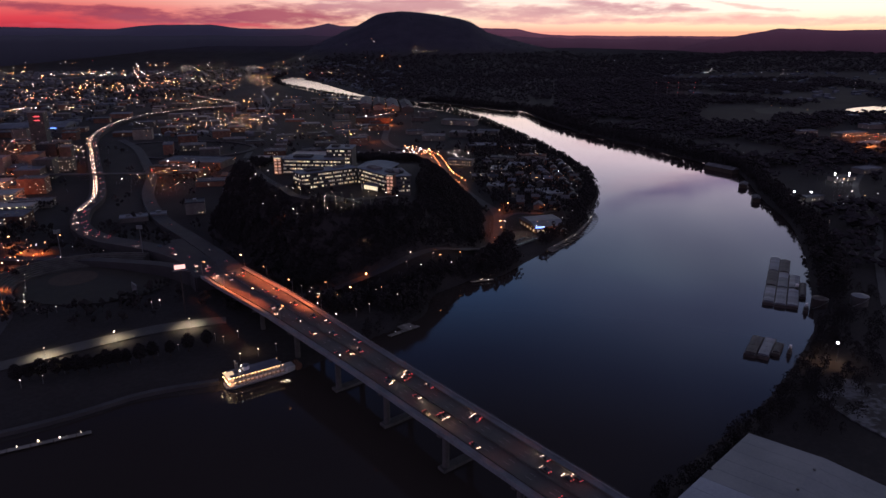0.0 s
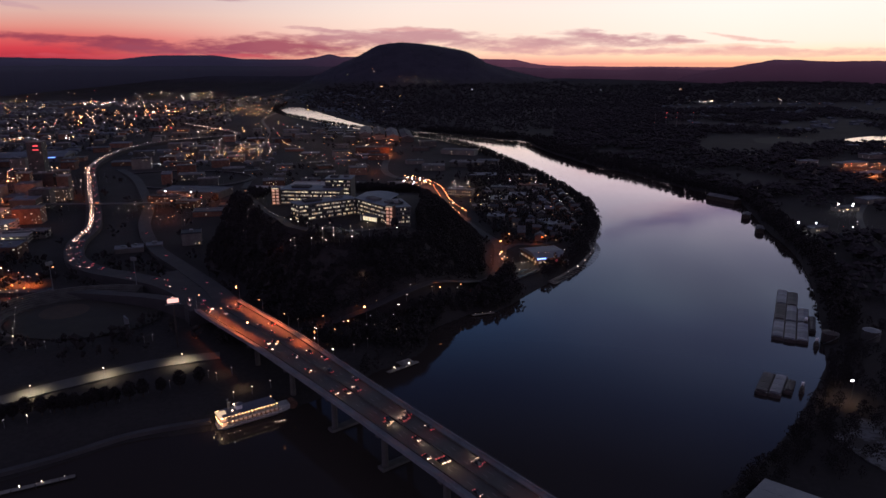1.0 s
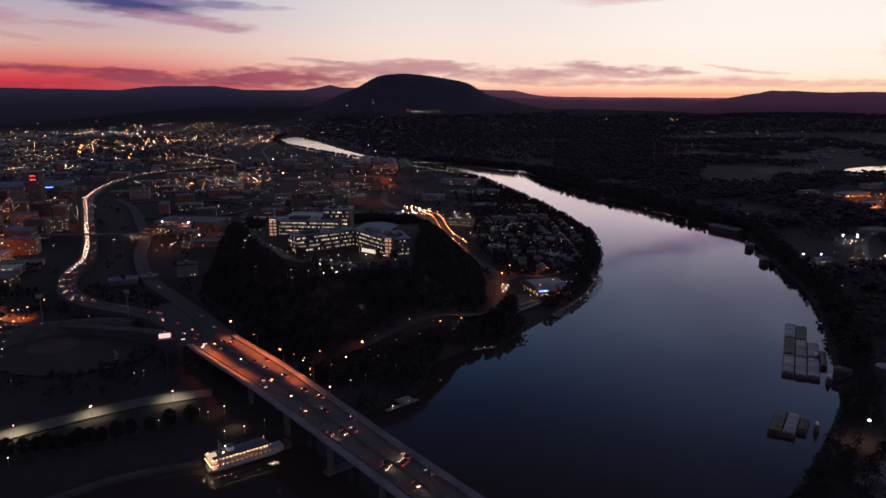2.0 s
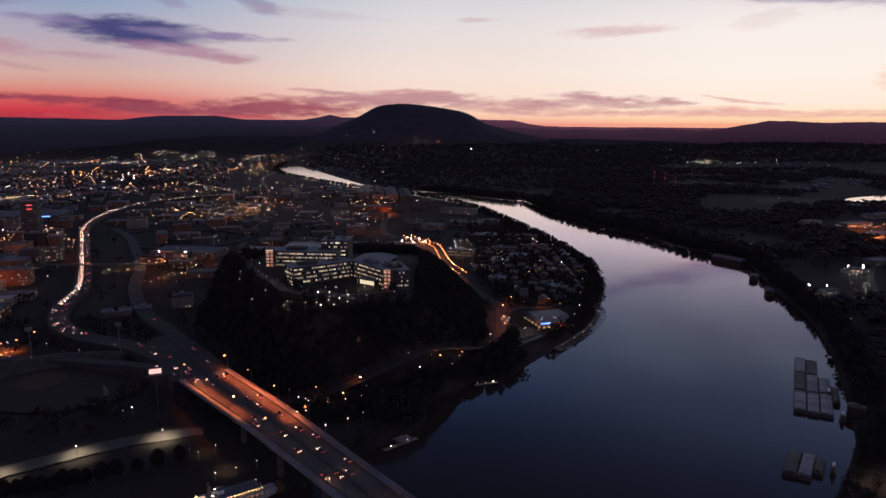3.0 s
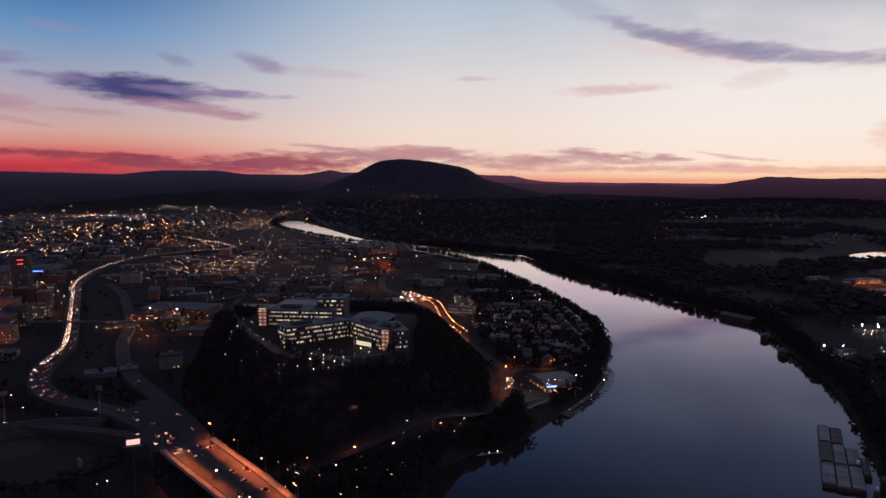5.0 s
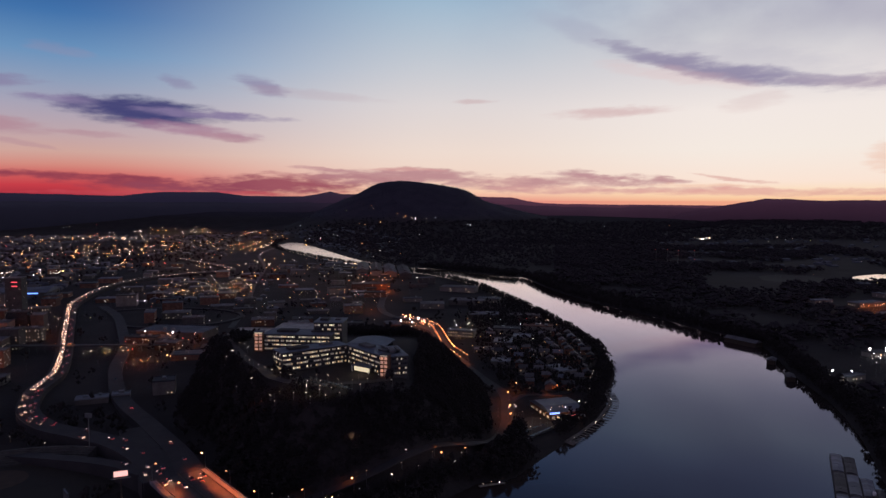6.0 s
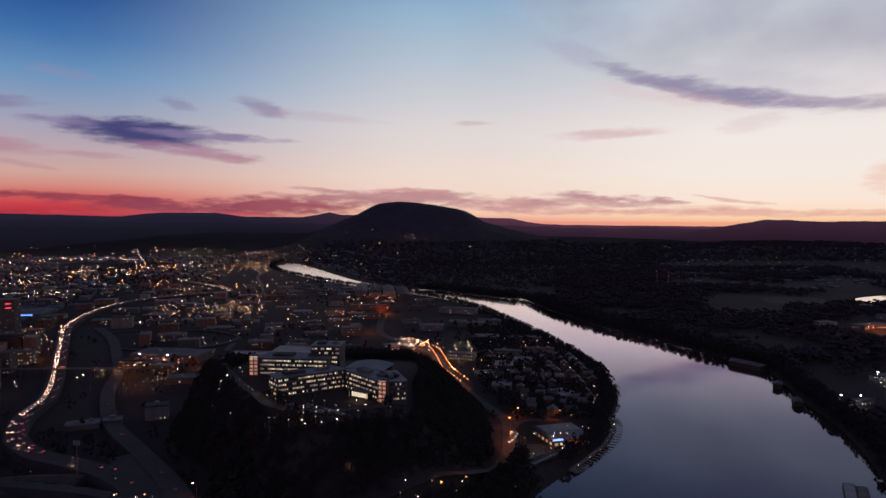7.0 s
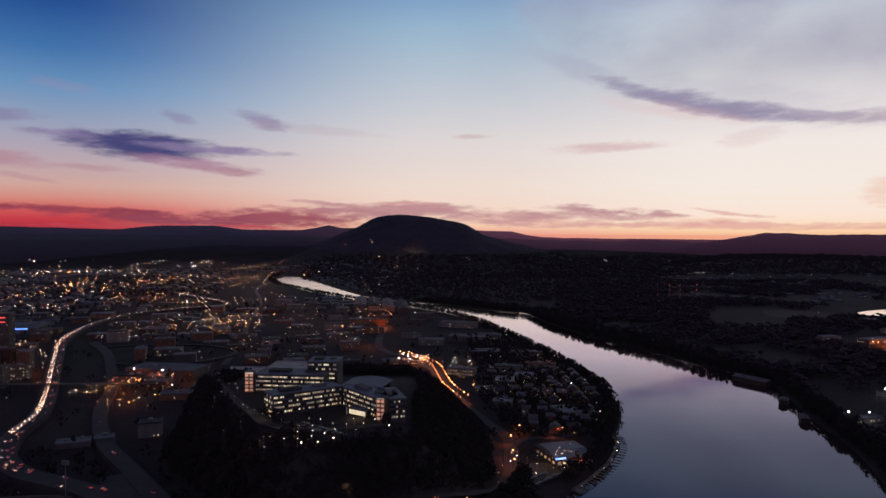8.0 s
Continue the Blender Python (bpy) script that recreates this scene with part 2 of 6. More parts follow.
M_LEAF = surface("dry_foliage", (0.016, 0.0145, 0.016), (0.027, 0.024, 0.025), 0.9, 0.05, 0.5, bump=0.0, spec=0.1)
# far foliage paler and purple-grey: distance haze put into the base colours
M_FARLEAF = surface("hazed_winter_woods", (0.024, 0.021, 0.025), (0.034, 0.030, 0.035), 0.9, 0.05, 0.5, bump=0.0, spec=0.1)
M_TWIGS = surface("hazed_bare_twigs", (0.028, 0.026, 0.038), (0.042, 0.038, 0.054), 0.9, 0.05, 0.5, bump=0.0, spec=0.1)
M_BLUEMETAL = surface("blue_grey_metal_roof", (0.15, 0.17, 0.22), (0.22, 0.25, 0.30), 0.6, 0.04, 0.8, 0.2)
M_ROOF = surface("gravel_roof", (0.04, 0.04, 0.044), (0.10, 0.10, 0.108), 0.9, 0.06, 1.0, own=0.5)
M_METALROOF = surface("pale_metal_roof", (0.11, 0.125, 0.145), (0.165, 0.18, 0.20), 0.6, 0.04, 0.8, 0.2)
M_BRICK = surface("dull_brick", (0.07, 0.035, 0.026), (0.14, 0.075, 0.055), 0.9, 0.2, 2.0, own=0.4)
M_WALL = surface("stucco_wall", (0.07, 0.066, 0.062), (0.125, 0.118, 0.11), 0.9, 0.1, 1.5, own=0.5)
M_GLASSWALL = surface("dark_glazing", (0.015, 0.018, 0.022), (0.03, 0.034, 0.04), 0.12, 0.2, 1.0, bump=0.0, spec=0.5)
M_FIELD = surface("playing_field", (0.015, 0.014, 0.012), (0.026, 0.023, 0.019), 0.95, 0.05, 0.6)
M_GRAVEL = surface("gravel_yard", (0.026, 0.024, 0.024), (0.115, 0.12, 0.135), 0.95, 0.06, 0.3, lo=0.47, hi=0.62)
M_WOOD = surface("grey_dock_timber", (0.09, 0.085, 0.08), (0.18, 0.17, 0.16), 0.85, 0.3, 3.0, own=0.3)
M_HULL = surface("rusty_barge_steel", (0.03, 0.028, 0.03), (0.07, 0.055, 0.05), 0.7, 0.3, 2.0, 0.2, own=0.3)
M_HATCH = surface("barge_covers", (0.11, 0.125, 0.15), (0.19, 0.20, 0.235), 0.6, 0.2, 1.2, 0.1, own=0.35)
M_HATCHD = surface("dark_barge_covers", (0.05, 0.048, 0.05), (0.09, 0.085, 0.085), 0.7, 0.2, 1.2, 0.1, own=0.3)
M_CAR = surface("car_paint", (0.05, 0.05, 0.055), (0.075, 0.075, 0.08), 0.3, 0.5, 3.0, 0.2, bump=0.0, own=0.8, spec=0.5)
M_TYRE = surface("tyre_rubber", (0.015, 0.015, 0.015), (0.03, 0.03, 0.03), 0.9, 1.0, 8.0)
M_FACADE = surface("dark_facade_cladding", (0.028, 0.029, 0.032), (0.06, 0.06, 0.064), 0.6, 0.2, 1.5)
M_BLUEROOF = surface("slate_blue_roof", (0.06, 0.075, 0.105), (0.11, 0.13, 0.17), 0.6, 0.1, 1.0)
M_BOATROOF = surface("dark_blue_boat_roof", (0.05, 0.06, 0.09), (0.085, 0.095, 0.13), 0.6, 0.2, 1.5)
M_BOATHULL = surface("grey_white_boat_paint", (0.20, 0.21, 0.23), (0.30, 0.31, 0.33), 0.5, 0.3, 3.0)
M_BOATWALL = surface("varnished_cabin_wood", (0.10, 0.055, 0.03), (0.18, 0.10, 0.055), 0.5, 0.4, 4.0)
M_CITYROOF = surface("city_roof_sheet", (0.035, 0.040, 0.054), (0.085, 0.095, 0.12), 0.75, 0.05, 0.8, own=0.6)

W_WARM = glow("lit_window_warm", (1.0, 0.62, 0.28), 0.5, 0.85)
W_COOL = glow("lit_window_cool", (1.0, 0.82, 0.52), 0.62, 0.9)
W_STAIR = glow("lit_stair_window", (1.0, 0.42, 0.20), 0.42, 0.5)
L_SODIUM = glow("sodium_lamp", (1.0, 0.32, 0.10), 30.0, 0.9)
L_WHITE = glow("white_lamp", (1.0, 0.74, 0.54), 28.0, 0.9)
L_COOL = glow("cool_lamp", (0.95, 0.96, 1.0), 28.0, 0.8)
L_RED = glow("red_lamp", (1.0, 0.06, 0.05), 8.0, 0.3)
L_BULB = glow("warm_bulb", (1.0, 0.52, 0.22), 11.0, 0.4)
L_HEAD = glow("headlight", (1.0, 0.56, 0.38), 24.0, 0.5)
L_TAIL = glow("tail_light", (1.0, 0.05, 0.05), 2.5, 0.5)
L_BLUE = glow("blue_sign_light", (0.12, 0.28, 1.0), 3.0)
L_SCREEN = glow("billboard_screen", (1.0, 0.52, 0.45), 1.1)
L_DECKGLOW = glow("boat_deck_light", (1.0, 0.44, 0.16), 0.18, 0.5)


def build_water_material():
    """Calm river: a dark body under a Fresnel gloss, its reflection tinted by angle: dim blue from above, then lilac,
    peach when grazing.
    """
    m = bpy.data.materials.new("river_water")
    m.use_nodes = True
    g, nodes = Graph(m.node_tree), m.node_tree.nodes
    nodes.remove(nodes["Principled BSDF"])
    at = nodes.new("ShaderNodeTexCoord").outputs["Object"]
    wide = g.noise(at, 0.012, 3.0, 0.5)
    north = nodes.new("ShaderNodeSeparateXYZ")
    g.put(north.inputs[0], at)
    north_reach = g.remap(north.outputs[1], 1450.0, 2150.0)
    b = nodes.new("ShaderNodeBump")
    b.inputs["Strength"].default_value, b.inputs["Distance"].default_value = 0.004, 0.1
    # normals tilted to steer mirrored sky, the other way in the open north reach
    lean = nodes.new("ShaderNodeVectorMath")
    lean.operation = "NORMALIZE"
    g.put(lean.inputs[0], g.xyz(0.0, g.math("MULTIPLY_ADD", north_reach, -0.036, 0.012), 1.0))
    g.put(b.inputs["Normal"], lean.outputs[0])
    g.put(b.inputs["Height"], g.noise(at, 0.05, 2.0, 0.5))
    fresnel = nodes.new("ShaderNodeFresnel")
    fresnel.inputs["IOR"].default_value = 1.46
    gloss, body, mixed = nodes.new("ShaderNodeBsdfGlossy"), nodes.new("ShaderNodeBsdfDiffuse"), nodes.new("ShaderNodeMixShader")
    body.inputs["Color"].default_value = (0.030, 0.024, 0.022, 1)
    # the mirrored sky's colour is painted in by this ramp over viewing angle
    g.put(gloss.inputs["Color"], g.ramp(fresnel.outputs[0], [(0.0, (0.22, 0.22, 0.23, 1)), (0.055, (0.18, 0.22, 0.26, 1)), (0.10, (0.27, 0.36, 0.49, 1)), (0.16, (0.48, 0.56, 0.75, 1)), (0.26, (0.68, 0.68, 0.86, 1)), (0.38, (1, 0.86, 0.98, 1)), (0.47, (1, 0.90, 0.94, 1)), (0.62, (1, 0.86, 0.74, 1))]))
    g.put(gloss.inputs["Roughness"], g.math("MULTIPLY_ADD", north_reach, 0.05, g.remap(wide, 0.35, 0.65, 0.04, 0.075)))
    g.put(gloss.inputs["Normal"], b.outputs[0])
    # grazing reflection raised above plain Fresnel
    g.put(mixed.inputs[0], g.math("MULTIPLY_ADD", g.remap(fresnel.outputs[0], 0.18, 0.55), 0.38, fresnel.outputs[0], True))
    g.tree.links.new(body.outputs[0], mixed.inputs[1])
    g.tree.links.new(gloss.outputs[0], mixed.inputs[2])
    g.tree.links.new(mixed.outputs[0], nodes["Material Output"].inputs["Surface"])
    return m


M_WATER = build_water_material()
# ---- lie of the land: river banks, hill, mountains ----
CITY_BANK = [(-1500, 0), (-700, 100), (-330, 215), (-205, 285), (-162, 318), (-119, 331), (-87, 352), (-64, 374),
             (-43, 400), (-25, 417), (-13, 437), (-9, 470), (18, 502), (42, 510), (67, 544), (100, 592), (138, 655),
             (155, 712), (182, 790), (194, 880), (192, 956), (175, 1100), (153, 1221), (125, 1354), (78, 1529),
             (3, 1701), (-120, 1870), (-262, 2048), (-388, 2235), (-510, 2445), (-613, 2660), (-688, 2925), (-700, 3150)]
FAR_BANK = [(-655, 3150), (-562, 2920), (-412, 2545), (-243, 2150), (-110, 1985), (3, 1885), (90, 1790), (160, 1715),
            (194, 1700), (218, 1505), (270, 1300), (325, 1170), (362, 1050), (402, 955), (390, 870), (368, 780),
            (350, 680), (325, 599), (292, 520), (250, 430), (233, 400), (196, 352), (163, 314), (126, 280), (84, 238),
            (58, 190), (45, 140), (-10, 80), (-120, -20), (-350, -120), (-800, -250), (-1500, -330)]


def spline(pts, steps=6):
    """Catmull-Rom curve through points of any dimension."""
    p = np.array(pts, float)
    p = np.vstack([2 * p[0] - p[1], p, 2 * p[-1] - p[-2]])
    t = np.linspace(0, 1, steps, endpoint=False)[:, None]
    out = []
    for a, b, c, d in zip(p, p[1:], p[2:], p[3:]):
        out.append(0.5 * (2 * b + (c - a) * t + (2 * a - 5 * b + 4 * c - d) * t**2 + (3 * b - a - 3 * c + d) * t**3))
    return np.vstack(out + [p[-2:-1]])


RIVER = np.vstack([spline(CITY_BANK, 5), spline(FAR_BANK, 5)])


def sd_polygon(x, y, poly):
    """Distance to a closed outline, negative inside."""
    best, inside = np.full(x.shape, 1e12), np.zeros(x.shape, bool)
    for (ax, ay), (bx, by) in zip(poly, np.roll(poly, -1, 0)):
        ex, ey = bx - ax, by - ay
        k = np.clip(((x - ax) * ex + (y - ay) * ey) / (ex * ex + ey * ey + 1e-9), 0, 1)
        best = np.minimum(best, (x - ax - k * ex) ** 2 + (y - ay - k * ey) ** 2)
        if ay != by:
            inside ^= ((ay > y) != (by > y)) & (x < ex * (y - ay) / (by - ay) + ax)
    return np.where(inside, -1, 1) * np.sqrt(best)


def smooth(a, b, v):
    k = np.clip((v - a) / (b - a), 0, 1)
    return k * k * (3 - 2 * k)


def vnoise(x, y, seed=0):
    """Value noise in -1..1."""
    xi, yi = np.floor(x).astype(np.int64), np.floor(y).astype(np.int64)
    fx, fy = x - xi, y - yi
    fx, fy = fx * fx * (3 - 2 * fx), fy * fy * (3 - 2 * fy)

    def h(i, j):
        n = (i * 374761393 + j * 668265263 + seed * 974711) & 0x7FFFFFFF
        n = ((n ^ (n >> 13)) * 1274126177) & 0x7FFFFFFF
        return ((n ^ (n >> 16)) & 0xFFFF) / 32767.5 - 1
    return (h(xi, yi) * (1 - fx) + h(xi + 1, yi) * fx) * (1 - fy) + (h(xi, yi + 1) * (1 - fx) + h(xi + 1, yi + 1) * fx) * fy


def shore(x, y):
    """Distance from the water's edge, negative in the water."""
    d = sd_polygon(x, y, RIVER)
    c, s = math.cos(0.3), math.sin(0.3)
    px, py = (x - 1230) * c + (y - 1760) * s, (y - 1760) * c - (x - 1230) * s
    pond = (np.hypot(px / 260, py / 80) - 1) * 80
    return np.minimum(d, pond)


def hill_rho(x, y):
    return ((np.abs(x + 98) / 138) ** 3 + (np.abs(y - 645) / 182) ** 3) ** (1 / 3)


def ground_z(x, y, d=None):
    x, y = np.asarray(x, float), np.asarray(y, float)
    d = shore(x, y) if d is None else d
    land = 2.5 * smooth(0, 14, d) + 3.5 * smooth(12, 110, d) + 0.5 * vnoise(x / 60, y / 60, 3) * smooth(10, 60, d)
    wet = np.maximum(d * 0.25, -4)
    z = np.where(d > 0, land, wet)
    rho = hill_rho(x, y) + 0.03 * vnoise(x / 45, y / 45, 5)
    z = z + 53 * (1 - 0.25 * smooth(640, 800, y)) * (1 - 0.6 * smooth(-38, 30, x)) * (1 - smooth(0.74, 1.02, rho)) * (1 - smooth(-248, -206, -0.78 * x - 0.62 * y)) * (d > 0)
    rough = vnoise(x / 130, y / 130, 7) + 0.5 * vnoise(x / 50, y / 50, 8) + 0.3 * vnoise(x / 18, y / 18, 9)
    # table-topped mountain
    top = np.interp(x, [-1150, -900, -700, -583, -477, -400, -334, -260, -50, 92, 156, 200, 250, 420, 640, 950],
                    [0, 40, 150, 200, 250, 280, 292, 300, 284, 258, 238, 215, 180, 130, 80, 0])
    rise = np.clip((y - 2950) / 1350, 0, 1)
    mountain = top * (0.55 * rise**1.3 + 0.45 * smooth(0.45, 1, rise)) + rough * 5 * rise * (top > 30)
    # long ridge beyond the flat woods
    u = x / np.maximum(y, 1)
    ridge = np.interp(u, [0.30, 0.36, 0.415, 0.464, 0.50, 0.55, 0.65, 0.8], [0, 120, 172, 196, 184, 190, 186, 180])
    ridge = 0.32 * ridge * smooth(2500, 3650, y) + rough * 4 * smooth(2700, 3600, y) * (ridge > 40)
    # rim of distant hills all round
    far = np.maximum(np.abs(x), np.abs(y))
    prof = np.interp(u, [-1, -0.648, -0.48, -0.437, -0.41, -0.36, -0.32, -0.285, -0.2, -0.18, -0.16, -0.14, 0.06, 0.10, 0.12,
                         0.18, 0.30, 0.4, 1], [220, 216, 208, 210, 228, 224, 234, 214, 200, 216, 238, 225, 200, 198, 166,
                                               160, 152, 160, 200])
    rim = np.where(y > 0.8 * np.abs(x), 0.5 * prof, 210) * smooth(3800, 4650, far) + rough * 2.5 * smooth(4000, 4500, far)
    return z + np.maximum(np.maximum(mountain, ridge), rim)


# ---- small builders ----
def gz(x, y):
    return float(ground_z(np.array([x]), np.array([y]))[0])


def mesh_data(name, verts, faces, material, flat=True):
    me = bpy.data.meshes.new(name)
    verts, faces = np.asarray(verts, np.float32), np.asarray(faces, np.int32)
    n = faces.shape[1]
    me.vertices.add(len(verts))
    me.vertices.foreach_set("co", verts.ravel())
    me.loops.add(faces.size)
    me.loops.foreach_set("vertex_index", faces.ravel())
    me.polygons.add(len(faces))
    me.polygons.foreach_set("loop_start", np.arange(0, faces.size, n, dtype=np.int32))
    me.polygons.foreach_set("loop_total", np.full(len(faces), n, np.int32))
    me.polygons.foreach_set("use_smooth", np.full(len(faces), not flat))
    me.update(calc_edges=True)
    me.validate()
    for m in material if isinstance(material, (list, tuple)) else [material]:
        me.materials.append(m)
    return me


def bm_data(name, bm, material):
    me = bpy.data.meshes.new(name)
    bm.to_mesh(me)
    bm.free()
    me.materials.append(material)
    return me


def part(name, bm, material, parent, label=""):
    ob = new(name, bm_data(name, bm, material))
    ob.parent = parent
    return tagged(ob, label)


def piece(name, data, parent, x, y, z, rz=0.0, sx=1.0, sy=1.0, sz=1.0, rx=0.0):
    ob = new(name, data)
    ob.parent = parent
    ob.location, ob.rotation_euler, ob.scale = (x, y, z), (radians(rx), 0, radians(rz)), (sx, sy, sz)
    return ob


def thing(name, x, y, z, rz, label, category, group="", kind=""):
    ob = new(name)
    ob.location, ob.rotation_euler = (x, y, z), (0, 0, radians(rz))
    return tagged(ob, label, category, group, kind)


def box(bm, x, y, z, w, d, h, rz=0.0, bevel=0.0):
    """A box with its base centre at x, y, z."""
    m = pose(x, y, z + h / 2, 0, 0, rz) @ Matrix.Diagonal((w, d, h, 1))
    made = bmesh.ops.create_cube(bm, size=1, matrix=m)["verts"]
    if bevel:
        edges = list({e for v in made for e in v.link_edges})
        bmesh.ops.bevel(bm, geom=edges, offset=bevel, segments=1, affect="EDGES")
    return bm


def tube(bm, x, y, z, r1, r2, h, n=8, m=None):
    m = (m or Matrix()) @ Matrix.Translation((x, y, z + h / 2))
    bmesh.ops.create_cone(bm, cap_ends=True, segments=n, radius1=r1, radius2=r2, depth=h, matrix=m)
    return bm


def blob(bm, x, y, z, r, sub=1, s=(1, 1, 1)):
    bmesh.ops.create_icosphere(bm, subdivisions=sub, radius=r, matrix=Matrix.Translation((x, y, z)) @ Matrix.Diagonal((*s, 1)))
    return bm


def bar(bm, a, b, r, n=6):
    a, b = Vector(a), Vector(b)
    q = (b - a).to_track_quat("Z", "Y").to_matrix().to_4x4()
    bmesh.ops.create_cone(bm, cap_ends=True, segments=n, radius1=r, radius2=r, depth=(b - a).length,
                          matrix=Matrix.Translation((a + b) / 2) @ q)
    return bm


def bms():
    return bmesh.new()


def ribbon(name, pts, width, material, label, lift=0.25, thick=0.6, steps=8, parent=None, heights=None):
    """A road slab along a curve; its top lies lift above the ground, or at the given heights."""
    p = spline(pts, steps)
    xy = p[:, :2]
    t = np.gradient(xy, axis=0)
    t /= np.linalg.norm(t, axis=1)[:, None] + 1e-9
    nrm = np.stack([-t[:, 1], t[:, 0]], 1)
    w = (p[:, 2] if p.shape[1] > 2 else np.full(len(p), width))[:, None] / 2
    if heights is None:
        z = np.max([np.maximum(ground_z(*(xy + s * w * nrm).T), 0.6) for s in (-1, 0, 1)], axis=0) + lift
    else:
        z = spline([(h, 0) for h in heights], steps)[:, 0]
    lo, hi = xy - w * nrm, xy + w * nrm
    n = len(p)
    rows = [np.c_[lo, z], np.c_[hi, z], np.c_[hi, z - thick], np.c_[lo, z - thick]]
    v = np.stack(rows, 1).reshape(-1, 3)
    i = np.arange(n - 1) * 4
    f = np.concatenate([np.stack([i + a, i + b, i + 4 + b, i + 4 + a], 1) for a, b in ((0, 1), (1, 2), (2, 3), (3, 0))])
    f = f[:, ::-1]
    ob = new(name, mesh_data(name, v, np.vstack([f, [[0, 1, 2, 3]], [[4 * n - 1, 4 * n - 2, 4 * n - 3, 4 * n - 4]]]), material))
    ob.parent = parent
    if parent is None:
        tagged(ob, label, "road", kind="structure")
    return np.c_[xy, z], nrm, w[:, 0]


def along(path, step, start=0.0):
    """Places and headings at even steps along a polyline of x, y, z."""
    seg = np.linalg.norm(np.diff(path[:, :2], axis=0), axis=1)
    s = np.r_[0, np.cumsum(seg)]
    at = np.arange(start, s[-1], step)
    q = np.stack([np.interp(at, s, path[:, k]) for k in range(3)], 1)
    d = np.stack([np.interp(at + 0.5, s, path[:, k]) - np.interp(at - 0.5, s, path[:, k]) for k in range(2)], 1)
    return q, np.degrees(np.arctan2(d[:, 1], d[:, 0]))


def merged(name, templates, xyz, rot, scale, material, label, category, kind="stuff", flat=True):
    """Many copies of small templates joined in one mesh of uncountable stuff."""
    verts, faces, base = [], [], 0
    which = np.arange(len(xyz)) % len(templates)
    for k, (tv, tf) in enumerate(templates):
        sel = which == k
        n = int(sel.sum())
        if not n:
            continue
        c, s = np.cos(rot[sel])[:, None], np.sin(rot[sel])[:, None]
        sc = scale[sel]
        vx, vy, vz = tv[:, 0] * sc[:, :1], tv[:, 1] * sc[:, 1:2], tv[:, 2] * sc[:, 2:3]
        p = np.stack([vx * c - vy * s, vx * s + vy * c, vz], -1) + xyz[sel][:, None]
        verts.append(p.reshape(-1, 3))
        faces.append((tf[None] + (np.arange(n) * len(tv))[:, None, None] + base).reshape(-1, tf.shape[1]))
        base += n * len(tv)
    ob = new(name, mesh_data(name, np.vstack(verts), np.vstack(faces), material, flat))
    return tagged(ob, label, category, kind=kind)


rng = np.random.default_rng(11)


# ---- ground and water ----
def build_ground():
    a = np.radians(np.r_[np.arange(-50, 50, 0.2), np.arange(50, 310, 1.5)])
    r = np.r_[0.5, np.geomspace(60, 5900, 430)]
    A, R = np.meshgrid(a, r)
    x, y = R * np.sin(A), R * np.cos(A)
    z = ground_z(x.ravel(), y.ravel())
    n, m = len(a), len(r)
    i = (np.arange(m - 1)[:, None] * n + np.arange(n)[None]).ravel()
    j = (np.arange(m - 1)[:, None] * n + (np.arange(n)[None] + 1) % n).ravel()
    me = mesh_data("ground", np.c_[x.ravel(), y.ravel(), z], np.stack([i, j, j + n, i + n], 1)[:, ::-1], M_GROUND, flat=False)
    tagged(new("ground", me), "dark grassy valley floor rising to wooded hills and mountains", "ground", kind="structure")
    bm = bms()
    bmesh.ops.create_grid(bm, x_segments=40, y_segments=40, size=3300)
    bmesh.ops.translate(bm, verts=bm.verts, vec=(0, 1200, 0))
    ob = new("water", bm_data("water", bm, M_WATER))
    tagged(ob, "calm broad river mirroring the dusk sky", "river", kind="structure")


build_ground()


def ridge_material(name, west, east):
    """Distant hills with the evening haze painted as glow: blue in the west, lilac under the afterglow."""
    m = bpy.data.materials.new(name)
    m.use_nodes = True
    g, bsdf = Graph(m.node_tree), m.node_tree.nodes["Principled BSDF"]
    at = m.node_tree.nodes.new("ShaderNodeTexCoord").outputs["Object"]
    split = m.node_tree.nodes.new("ShaderNodeSeparateXYZ")
    g.put(split.inputs[0], at)
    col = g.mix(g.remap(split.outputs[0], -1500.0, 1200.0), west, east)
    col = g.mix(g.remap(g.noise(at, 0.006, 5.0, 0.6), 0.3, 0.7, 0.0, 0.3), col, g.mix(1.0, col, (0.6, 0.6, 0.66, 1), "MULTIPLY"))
    # painted haze fades darker towards the foot
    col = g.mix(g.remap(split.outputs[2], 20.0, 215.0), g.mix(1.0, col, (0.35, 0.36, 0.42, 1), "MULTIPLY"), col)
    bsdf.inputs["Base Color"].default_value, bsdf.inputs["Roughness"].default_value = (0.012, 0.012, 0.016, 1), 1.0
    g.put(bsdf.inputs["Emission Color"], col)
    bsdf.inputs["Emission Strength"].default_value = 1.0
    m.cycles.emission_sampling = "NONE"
    return m


